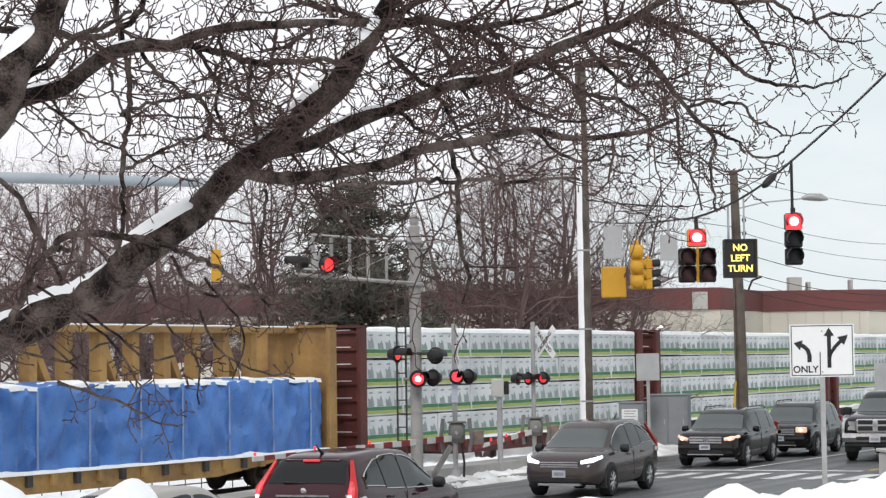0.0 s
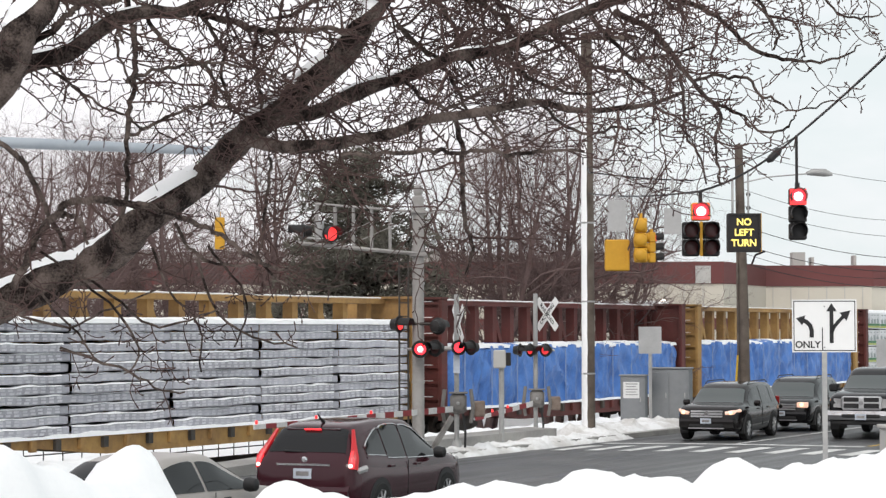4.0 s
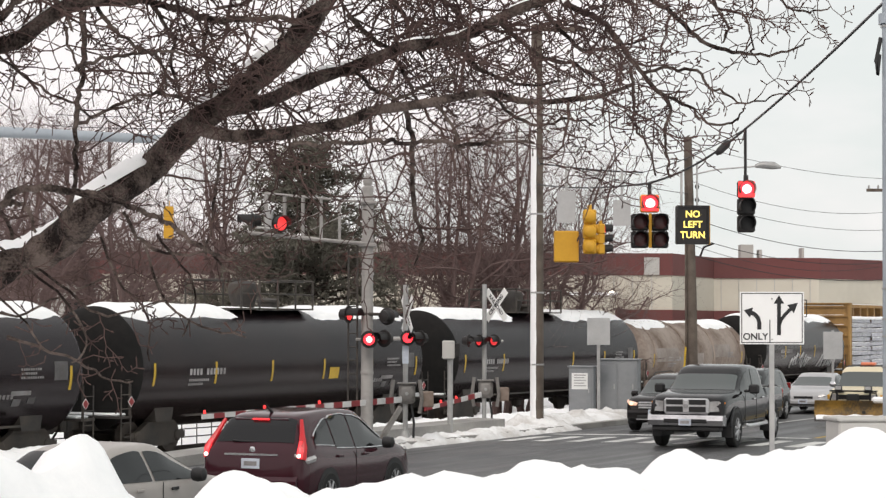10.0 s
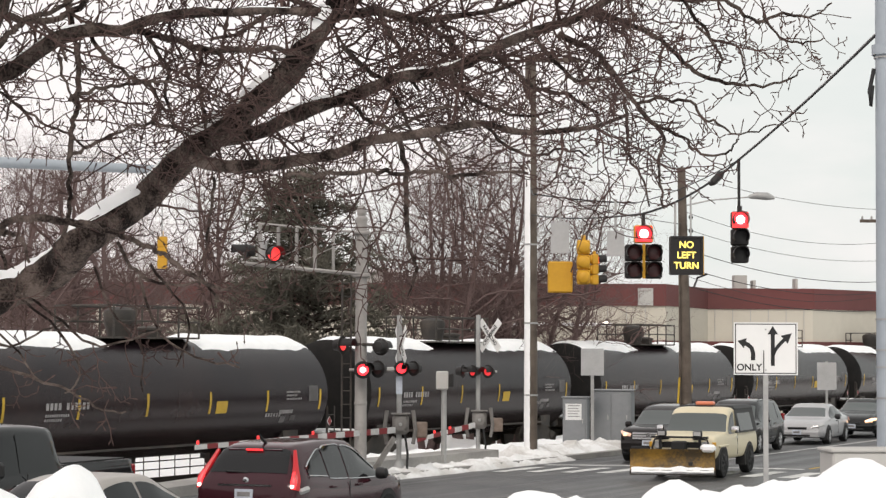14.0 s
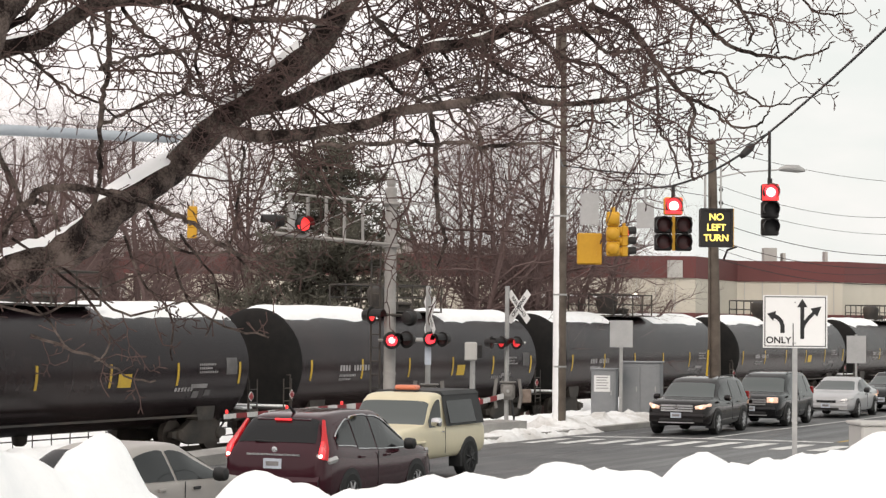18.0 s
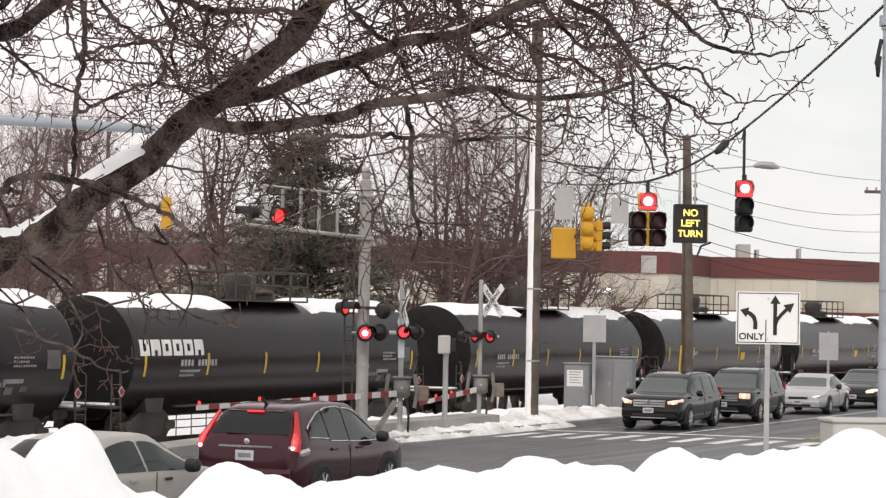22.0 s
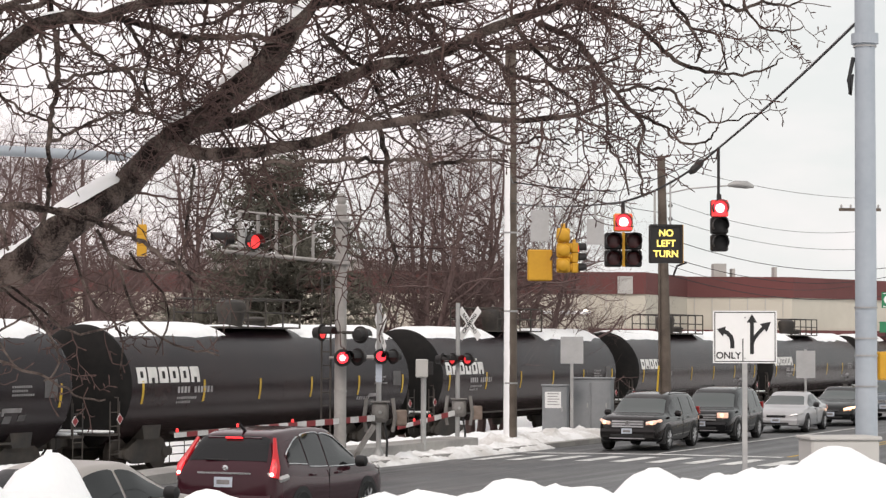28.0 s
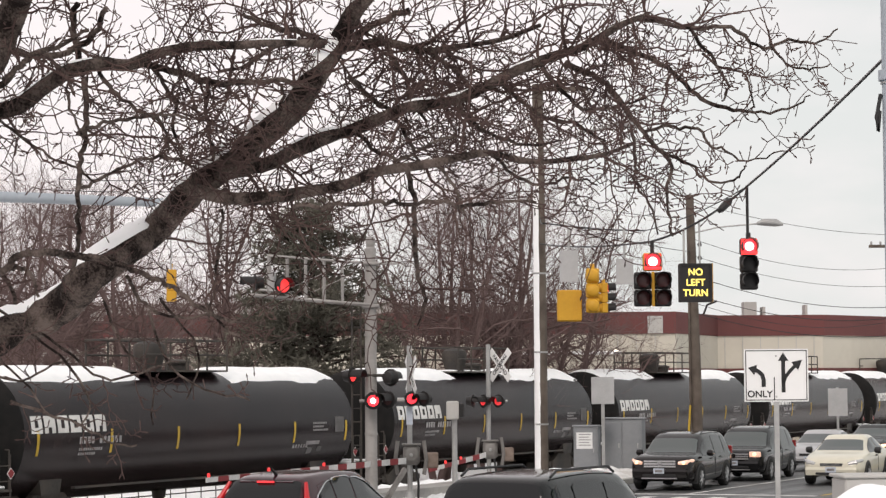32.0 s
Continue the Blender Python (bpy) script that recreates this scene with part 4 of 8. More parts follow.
# ---- vehicles; x runs forward, z = 0 is the ground ----
def wheel(parent, x, y, rad=0.34, wide=0.23, rim=RIM):
    out = 1 if y > 0 else -1
    w = part("wheel", Shape().lathe([(-wide / 2, rad * 0.62), (-wide / 2, rad * 0.93), (-wide / 2 + 0.035, rad), (wide / 2 - 0.035, rad), (wide / 2, rad * 0.93), (wide / 2, rad * 0.62)], 24, "y"), TYRE, parent, "", True, pose(x, y, rad))
    disc = Shape().lathe([(out * wide * 0.10, rad * 0.15), (out * wide * 0.20, rad * 0.60), (out * wide * 0.50, rad * 0.66)], 24, "y")
    part("rim_barrel", disc, RIM_SHADE, w)
    sp = Shape()
    for q in range(8):
        t = 2 * math.pi * q / 8 + 0.3
        c, s = math.cos(t), math.sin(t)
        sp.tube([(c * rad * 0.1, out * wide * 0.46, s * rad * 0.1), (c * rad * 0.6, out * wide * 0.44, s * rad * 0.6)], [rad * 0.10, rad * 0.075], 6)
    sp.lathe([(out * wide * 0.40, rad * 0.58), (out * wide * 0.50, rad * 0.60), (out * wide * 0.50, rad * 0.66), (out * wide * 0.40, rad * 0.66)], 24, "y")
    sp.lathe([(out * wide * 0.42, rad * 0.16), (out * wide * 0.52, rad * 0.14)], 12, "y")
    part("rim", sp, rim, w, "", True)
    return w


def section(x, zb, zw, zt, hw, hr):
    """Half of a body's cross-section: sill, flank, waist, roof."""
    return [(x, 0, zb), (x, hw * 0.86, zb), (x, hw * 0.97, zb + 0.10), (x, hw, zb + (zw - zb) * 0.45), (x, hw * 0.985, zw - 0.10), (x, hw * 0.945, zw),
            (x, hr, zt - (zt - zw) * 0.14), (x, hr * 0.86, zt - (zt - zw) * 0.03), (x, hr * 0.45, zt), (x, 0, zt)]


def glide(xs, ys, q):
    """Values at q of a smooth curve through (xs, ys) that never overshoots."""
    xs, ys, q = np.array(xs, float), np.array(ys, float), np.array(q, float)
    h, d = np.diff(xs), np.diff(ys) / np.diff(xs)
    m = np.zeros(len(xs))
    m[0], m[-1] = d[0], d[-1]
    for k in range(1, len(xs) - 1):
        if d[k - 1] * d[k] > 0:
            w1, w2 = 2 * h[k] + h[k - 1], h[k] + 2 * h[k - 1]
            m[k] = (w1 + w2) / (w1 / d[k - 1] + w2 / d[k])
    i = np.clip(np.searchsorted(xs, q, side="right") - 1, 0, len(xs) - 2)
    t = (q - xs[i]) / h[i]
    return ys[i] * (1 + 2 * t) * (1 - t) ** 2 + h[i] * m[i] * t * (1 - t) ** 2 + ys[i + 1] * t * t * (3 - 2 * t) + h[i] * m[i + 1] * t * t * (t - 1)


def vehicle(name, label, paint, stations, wheels, rad, screens, windows, group="road traffic", category="car", rim=RIM, trim=None, arch=TRIM_BLACK):
    """A car body lofted smoothly along its length, with glass, wheels and mirrors."""
    car = thing(name, label, category, group)
    secs = [section(*s) for s in stations]
    sx = [s[0] for s in stations]
    knots = range(len(secs[0]))

    def ring(x, ks):
        """Points of the half section at x, at places ks along it."""
        y = [float(glide(sx, [s[k][1] for s in secs], [x])[0]) for k in knots]
        z = [float(glide(sx, [s[k][2] for s in secs], [x])[0]) for k in knots]
        return [(x, float(a), float(b)) for a, b in zip(glide(knots, y, ks), glide(knots, z, ks))]

    half = [k + f for k in range(9) for f in ((0.0, 0.33, 0.67) if k not in (0, 8) else (0.0, 0.5))] + [9.0]
    xs = []
    for a, b in zip(sx, sx[1:]):
        n = max(2, int((b - a) / 0.11))
        xs += [a + (b - a) * q / n for q in range(n)]
    xs.append(sx[-1])
    full = []
    for x in xs:
        s = ring(x, half)
        full.append(s + [(px, -y, z) for px, y, z in reversed(s[1:-1])])
    n = len(full[0])
    body = Shape()
    fs = [(i * n + k, i * n + (k + 1) % n, (i + 1) * n + (k + 1) % n, (i + 1) * n + k) for i in range(len(full) - 1) for k in range(n)]
    fs += [tuple(range(n)), tuple((len(full) - 1) * n + k for k in range(n))]
    body.add([p for r in full for p in r], fs)
    b = part("body", body, paint, car, "", True)
    b.data.set_sharp_from_angle(angle=radians(60))

    def lifted(rows, h):
        """The same rows of points, lifted off the body along its outward normals."""
        out = []
        for i, row in enumerate(rows):
            new_row = []
            for k, p in enumerate(row):
                du = Vector(rows[min(i + 1, len(rows) - 1)][k]) - Vector(rows[max(i - 1, 0)][k])
                dv = Vector(row[min(k + 1, len(row) - 1)]) - Vector(row[max(k - 1, 0)])
                nn = du.cross(dv).normalized()
                if nn.dot(Vector((0, p[1], p[2] - 0.8))) < 0:
                    nn = -nn
                new_row.append(tuple(Vector(p) + nn * h))
            out.append(new_row)
        return out

    for i, j, nm in screens:
        rows = []
        for u in (0.06, 0.25, 0.5, 0.75, 0.94):
            x = sx[i] + (sx[j] - sx[i]) * u
            r = ring(x, [6.12, 6.5, 7.0, 7.5, 8.0, 8.6, 9.0])
            rows.append(r + [(px, -y, z) for px, y, z in reversed(r[:-1])])
        part(nm, Shape().grid(lifted(rows, 0.008)), GLASS_SCREEN if nm == "windscreen" else GLASS_DARK, car, "", True)
    for (i, ui), (j, uj), lo, hi in windows:
        xa = sx[i] + (sx[min(i + 1, len(sx) - 1)] - sx[i]) * ui
        xb = sx[j] + (sx[min(j + 1, len(sx) - 1)] - sx[j]) * uj
        rows, low, top = [], [], []
        for q in range(11):
            u = q / 10
            e = 1 - 0.10 * (abs(2 * u - 1) ** 6)
            h = (hi[0] + (hi[1] - hi[0]) * u) * e
            rows.append(ring(xa + (xb - xa) * u, [5 + lo + (h - lo) * v for v in (0, 0.25, 0.5, 0.75, 1)]))
        rows = lifted(rows, 0.008)
        for sgn in (1, -1):
            part("side_window", Shape().grid([[(px, sgn * y, z) for px, y, z in r] for r in rows]), GLASS_DARK, car, "", True)
            if trim:
                part("window_trim", Shape().tube([(r[0][0], sgn * r[0][1], r[0][2] - 0.012) for r in rows], 0.012, 5), trim, car)
                part("window_trim", Shape().tube([(r[-1][0], sgn * r[-1][1], r[-1][2] + 0.012) for r in rows], 0.014, 5), trim, car)
    hwid = max(s[4] for s in stations)
    for x in wheels:
        for y in (-1, 1):
            ar = Shape()
            ring = []
            for q in range(15):
                t = math.pi * q / 14
                ring.append((x + (rad + 0.075) * math.cos(t), rad + (rad + 0.075) * math.sin(t)))
            inner = [(x + (rad - 0.03) * math.cos(math.pi * q / 14), rad + (rad - 0.03) * math.sin(math.pi * q / 14)) for q in reversed(range(15))]
            ar.slab(ring + [(x - rad - 0.07, rad * 0.6), (x + rad + 0.07, rad * 0.6)], y * (hwid - 0.25), y * (hwid + 0.004))
            part("wheel_arch", ar, arch, car)
            wheel(car, x, y * (hwid - 0.09), rad, 0.23, rim)
    return car


def fit(car, name, mat, x0, x1, y0, y1, z0, z1, both=False, label="", c=0.0, parent=None):
    """A plain fitting as a chamfered block, on one side or both."""
    made = None
    for sgn in ((1, -1) if both else (1,)):
        ya, yb = sorted((sgn * y0, sgn * y1))
        cc = c or min(0.02, 0.3 * min(x1 - x0, yb - ya, z1 - z0))
        made = part(name, Shape().box(x0, x1, ya, yb, z0, z1, cc), mat, parent or car, label)
    return made


def mirrors(car, x, hw, z, mat):
    for sgn in (1, -1):
        part("mirror", Shape().lathe([(-0.10, 0.03), (-0.07, 0.085), (0.03, 0.10), (0.09, 0.09), (0.10, 0.03)], 12, "y", (0, 0, 0)), mat, car, "", True, pose(x, sgn * (hw + 0.12), z))


def plate_bar(car, x, z, y=0.0, way=1):
    p = part("number_plate", Shape().box(x - 0.012, x + 0.012, y - 0.155, y + 0.155, z - 0.078, z + 0.078), PLATE, car, "pale blue number plate with plain bars")
    part("plate_bar", Shape().box(x + way * 0.013 - 0.002, x + way * 0.013 + 0.002, y - 0.11, y + 0.11, z - 0.035, z + 0.035), MARK_GREY, p)


PAINTS = {}


def paint(name, color, flake=0.35, rough=0.10):
    if name not in PAINTS:
        PAINTS[name] = material(name, color, rough, 0.0, second=tuple(c * 0.85 + 0.004 for c in color), scale=2.0, spec=0.34, coat=0.0, fine=0.08)
    return PAINTS[name]


MAROON = paint("maroon_car_paint", (0.042, 0.0105, 0.0160))
BROWN_GREY = paint("brown_grey_car_paint", (0.058, 0.044, 0.043))
DARK_GREY = paint("dark_grey_car_paint", (0.011, 0.009, 0.009))
NEAR_BLACK = paint("black_car_paint", (0.009, 0.0095, 0.010))
CHARCOAL = paint("charcoal_car_paint", (0.009, 0.009, 0.010))
SILVER = paint("silver_car_paint", (0.42, 0.42, 0.43))
CHAMPAGNE = paint("dirty_silver_car_paint", (0.35, 0.325, 0.305), rough=0.35)
IVORY = paint("ivory_car_paint", (0.66, 0.63, 0.52))
CREAM = paint("cream_truck_paint", (0.68, 0.61, 0.44), rough=0.4)
STEEL_BLUE = paint("blue_grey_car_paint", (0.11, 0.13, 0.15))


def crossover(label, col, oncoming_lit=None, tail_lit=False, trim=CHROME):
    """A compact crossover, 4.5 m long, 1.65 m high."""
    st = [(-2.24, 0.45, 0.80, 0.86, 0.72, 0.60), (-2.20, 0.36, 0.95, 1.02, 0.82, 0.66), (-2.10, 0.30, 1.06, 1.16, 0.87, 0.68), (-1.78, 0.28, 1.10, 1.57, 0.905, 0.60), (-1.45, 0.27, 1.08, 1.635, 0.91, 0.62),
          (-0.6, 0.24, 1.02, 1.665, 0.91, 0.64), (0.25, 0.24, 0.99, 1.63, 0.91, 0.63), (0.62, 0.24, 0.98, 1.50, 0.91, 0.62), (1.28, 0.25, 0.98, 1.06, 0.905, 0.70), (1.80, 0.27, 0.92, 0.985, 0.89, 0.66), (2.12, 0.30, 0.80, 0.86, 0.82, 0.60), (2.26, 0.36, 0.62, 0.68, 0.66, 0.5)]
    car = vehicle("crossover_car", label, col, st, (-1.30, 1.32), 0.345, [(2, 3, "rear_window"), (8, 7, "windscreen")],
                  [((3, 0.35), (4, 0.55), 0.16, (0.42, 0.88)), ((4, 0.60), (5, 0.42), 0.08, (0.90, 0.95)), ((5, 0.48), (7, 0.55), 0.06, (0.95, 0.55))], trim=trim)
    mirrors(car, 0.78, 0.91, 1.05, TRIM_BLACK)
    part("shark_fin", Shape().tube([(-1.5, 0, 1.63), (-1.62, 0, 1.70), (-1.72, 0, 1.78)], [0.03, 0.02, 0.006], 6), TRIM_BLACK, car)
    part("roof_spoiler", Shape().slab([(-1.86, 1.545), (-1.6, 1.60), (-1.5, 1.61), (-1.6, 1.585), (-1.86, 1.525)], -0.46, 0.46), col, car)
    for sgn in (1, -1):
        lamp = Shape().tube([(-2.10, sgn * 0.80, 0.93), (-2.07, sgn * 0.81, 1.10), (-1.93, sgn * 0.735, 1.32), (-1.80, sgn * 0.66, 1.53)], [0.085, 0.075, 0.042, 0.028], 8)
        part("tail_lamp", lamp, GLOW_TAIL if tail_lit else LAMP_RED, car, "tall red tail lamp", True)
        part("reverse_lamp", Shape().tube([(-2.12, sgn * 0.66, 0.90), (-2.02, sgn * 0.87, 0.91), (-1.86, sgn * 0.905, 0.94)], 0.055, 6), LAMP_CLEAR, car, "clear lower lamp", True)
        if tail_lit:
            part("brake_lamp", Shape().tube([(-2.15, sgn * 0.80, 0.95), (-2.14, sgn * 0.80, 1.06), (-2.05, sgn * 0.775, 1.20)], [0.05, 0.05, 0.03], 8), GLOW_TAIL_HOT, car, "lit brake lamp", True)
            part("brake_bulb", Shape().lathe([(-0.052, 0.008), (-0.048, 0.03), (-0.02, 0.038)], 10, "x", (-2.15, sgn * 0.80, 0.99)), GLOW_RED_CORE, car, "", True)
        head = GLOW_HEAD_WHITE if oncoming_lit == "white" else GLOW_HEAD if oncoming_lit else LAMP_CLEAR
        part("head_lamp", Shape().tube([(2.22, sgn * 0.50, 0.79), (2.12, sgn * 0.74, 0.83), (1.84, sgn * 0.87, 0.90)], [0.035, 0.055, 0.03], 8), head, car, "swept-back head lamp", True)
        fit(car, "fog_lamp_bezel", TRIM_BLACK, 2.10, 2.20, sgn * 0.55, sgn * 0.72, 0.44, 0.58)
        fit(car, "door_handle", col, -0.98, -0.80, sgn * 0.905, sgn * 0.935, 0.90, 0.94)
        fit(car, "door_handle", col, 0.02, 0.20, sgn * 0.905, sgn * 0.935, 0.88, 0.92)
        fit(car, "door_gap", TRIM_BLACK, -0.255, -0.245, sgn * 0.900, sgn * 0.914, 0.42, 0.98)
    part("high_brake_lamp", Shape().box(-1.895, -1.865, -0.14, 0.14, 1.525, 1.552), GLOW_TAIL_HOT if tail_lit else LAMP_RED, car, "high brake lamp")
    part("chrome_strip", Shape().box(-2.22, -2.16, -0.46, 0.46, 0.985, 1.015), CHROME, car, "chrome strip")
    part("badge", Shape().lathe([(0, 0.03), (0.02, 0.055)], 8, "x", (-2.20, 0, 1.07)), CHROME, car)
    part("rear_wiper", Shape().tube([(-2.08, 0.0, 1.19), (-2.10, 0.38, 1.205)], 0.014, 5), TRIM_BLACK, car)
    plate_bar(car, -2.235, 0.86, way=-1)
    part("rear_bumper", Shape().slab([(-2.30, 0.40), (-2.30, 0.60), (-2.22, 0.68), (-1.9, 0.66), (-1.9, 0.36)], -0.80, 0.80), col, car)
    part("lower_valance", Shape().slab([(-2.27, 0.28), (-2.29, 0.42), (-1.9, 0.42), (-1.9, 0.28)], -0.74, 0.74), TRIM_BLACK, car)
    part("grille", Shape().box(2.13, 2.24, -0.46, 0.46, 0.66, 0.80, 0.02), TRIM_BLACK, car)
    for z in (0.69, 0.74, 0.79):
        part("grille_bar", Shape().box(2.235, 2.256, -0.44, 0.44, z - 0.013, z + 0.013), BRIGHT_TRIM, car)
    part("air_intake", Shape().box(2.16, 2.262, -0.55, 0.55, 0.34, 0.46, 0.02), TRIM_BLACK, car)
    part("skid_plate", Shape().box(2.14, 2.258, -0.50, 0.50, 0.28, 0.33), RIM, car)
    plate_bar(car, 2.262, 0.54)
    return car


def big_suv(label, col, lit=True, style=0):
    """A seven-seat utility car, 4.8 m long, 1.75 m high."""
    hi = 0.0 if style == 0 else 0.04
    st = [(-2.40, 0.45, 0.85, 0.95, 0.80, 0.70), (-2.34, 0.36, 1.05, 1.15, 0.88, 0.74), (-2.10, 0.30, 1.10, 1.64 + hi, 0.945, 0.68), (-1.8, 0.27, 1.08, 1.71 + hi, 0.955, 0.70), (-0.6, 0.25, 1.04, 1.745 + hi, 0.955, 0.71),
          (0.35, 0.25, 1.02, 1.70 + hi, 0.955, 0.70), (0.70, 0.25, 1.02, 1.58 + hi, 0.955, 0.69), (1.32, 0.26, 1.04, 1.13, 0.95, 0.78), (1.9, 0.28, 1.0, 1.08, 0.93, 0.76), (2.22, 0.30, 0.92, 1.0, 0.88, 0.70), (2.38, 0.36, 0.72, 0.80, 0.74, 0.60)]
    car = vehicle("utility_car", label, col, st, (-1.42, 1.42), 0.375, [(1, 2, "rear_window"), (7, 6, "windscreen")],
                  [((2, 0.4), (3, 0.30), 0.10, (0.85, 0.92)), ((3, 0.38), (4, 0.25), 0.06, (0.92, 0.94)), ((4, 0.32), (6, 0.5), 0.05, (0.94, 0.6))])
    mirrors(car, 0.85, 0.955, 1.12, col)
    for sgn in (1, -1):
        part("roof_rail", Shape().tube([(-1.8, sgn * 0.64, 1.70 + hi), (-1.6, sgn * 0.64, 1.78 + hi), (0.1, sgn * 0.64, 1.77 + hi), (0.3, sgn * 0.64, 1.69 + hi)], 0.018, 6), TRIM_BLACK, car)
        if style:
            fit(car, "head_lamp", GLOW_WARM if lit else LAMP_CLEAR, 2.22, 2.375, sgn * 0.50, sgn * 0.84, 0.81, 0.99, False, "boxy lit head lamp")
            if lit:
                part("lamp_bulb", Shape().lathe([(0, 0.075), (0.015, 0.06), (0.02, 0.01)], 12, "x", (2.365, sgn * 0.66, 0.905)), GLOW_HEAD, car, "", True)
        else:
            part("head_lamp", Shape().tube([(2.37, sgn * 0.54, 0.85), (2.28, sgn * 0.74, 0.87), (2.02, sgn * 0.90, 0.93)], [0.05, 0.075, 0.045], 8), GLOW_WARM if lit else LAMP_CLEAR, car, "swept-back lit head lamp", True)
            if lit:
                part("lamp_bulb", Shape().lathe([(0, 0.055), (0.02, 0.05), (0.03, 0.01)], 12, "x", (2.36, sgn * 0.70, 0.865)), GLOW_HEAD, car, "", True)
        fit(car, "fog_lamp", LAMP_CLEAR, 2.30, 2.36, sgn * 0.56, sgn * 0.70, 0.46, 0.56)
        fit(car, "door_handle", col, -0.95, -0.75, sgn * 0.95, sgn * 0.975, 0.94, 0.98)
        fit(car, "door_handle", col, 0.10, 0.30, sgn * 0.95, sgn * 0.975, 0.92, 0.96)
        fit(car, "door_gap", TRIM_BLACK, -0.205, -0.195, sgn * 0.945, sgn * 0.959, 0.42, 1.02)
        fit(car, "tail_lamp", LAMP_RED, -2.36, -2.20, sgn * 0.74, sgn * 0.92, 1.0, 1.25)
    part("grille", Shape().box(2.25, 2.385, -0.48, 0.48, 0.72, 0.94, 0.03), TRIM_BLACK, car)
    for q in range(3):
        z = 0.755 + 0.075 * q
        part("grille_bar", Shape().box(2.375, 2.415, -0.47, 0.47, z - 0.024, z + 0.024), BRIGHT_TRIM, car)
    part("badge", Shape().lathe([(0, 0.08), (0.02, 0.07)], 12, "x", (2.40, 0, 0.85)), CHROME, car)
    part("front_bumper", Shape().slab([(2.2, 0.40), (2.46, 0.42), (2.48, 0.60), (2.42, 0.68), (2.2, 0.70)], -0.80, 0.80), col, car)
    part("air_intake", Shape().box(2.40, 2.485, -0.50, 0.50, 0.43, 0.53, 0.02), TRIM_BLACK, car)
    part("bumper_chrome", Shape().box(2.40, 2.492, -0.52, 0.52, 0.385, 0.415), RIM, car)
    plate_bar(car, 2.49, 0.62)
    return car


def saloon(label, col, lit=False, length=4.7):
    """A four-door saloon, 1.43 m high."""
    k = length / 4.7
    st = [(-2.34 * k, 0.42, 0.72, 0.80, 0.74, 0.62), (-2.22 * k, 0.32, 0.90, 0.97, 0.84, 0.68), (-1.70 * k, 0.25, 0.94, 1.02, 0.895, 0.70), (-1.05 * k, 0.22, 0.94, 1.36, 0.90, 0.58), (-0.5 * k, 0.22, 0.93, 1.425, 0.905, 0.60),
          (0.1 * k, 0.22, 0.92, 1.42, 0.905, 0.60), (0.45 * k, 0.22, 0.91, 1.30, 0.905, 0.60), (1.12 * k, 0.22, 0.90, 0.97, 0.90, 0.70), (1.8 * k, 0.25, 0.80, 0.86, 0.87, 0.64), (2.2 * k, 0.30, 0.68, 0.74, 0.80, 0.56), (2.34 * k, 0.36, 0.56, 0.60, 0.64, 0.46)]
    car = vehicle("saloon_car", label, col, st, (-1.36 * k, 1.40 * k), 0.315, [(2, 3, "rear_window"), (7, 6, "windscreen")],
                  [((3, 0.05), (4, 0.35), 0.06, (0.78, 0.93)), ((4, 0.45), (6, 0.62), 0.05, (0.93, 0.5))])
    mirrors(car, 0.62 * k, 0.905, 0.98, TRIM_BLACK)
    for sgn in (1, -1):
        part("head_lamp", Shape().tube([(2.30 * k, sgn * 0.48, 0.62), (2.22 * k, sgn * 0.68, 0.66), (1.95 * k, sgn * 0.84, 0.72)], [0.055, 0.08, 0.04], 8), GLOW_HEAD if lit else LAMP_CLEAR, car, "", True)
        fit(car, "tail_lamp", LAMP_RED, -2.30 * k, -2.10 * k, sgn * 0.55, sgn * 0.85, 0.74, 0.90)
        fit(car, "door_handle", col, -0.75, -0.58, sgn * 0.90, sgn * 0.925, 0.82, 0.86)
        fit(car, "door_handle", TRIM_BLACK, 0.10, 0.27, sgn * 0.90, sgn * 0.925, 0.80, 0.84)
        fit(car, "door_gap", TRIM_BLACK, -0.105, -0.095, sgn * 0.896, sgn * 0.909, 0.36, 0.92)
    part("grille", Shape().box(2.24 * k, 2.345 * k, -0.34, 0.34, 0.54, 0.64, 0.02), TRIM_BLACK, car)
    part("grille_bar", Shape().box(2.34 * k, 2.356 * k, -0.32, 0.32, 0.585, 0.60), CHROME, car)
    part("front_bumper", Shape().slab([(2.1 * k, 0.28), (2.39 * k, 0.30), (2.41 * k, 0.46), (2.34 * k, 0.53), (2.1 * k, 0.55)], -0.74, 0.74), col, car)
    part("air_intake", Shape().box(2.33 * k, 2.415 * k, -0.45, 0.45, 0.31, 0.39, 0.02), TRIM_BLACK, car)
    plate_bar(car, 2.42 * k, 0.46)
    return car


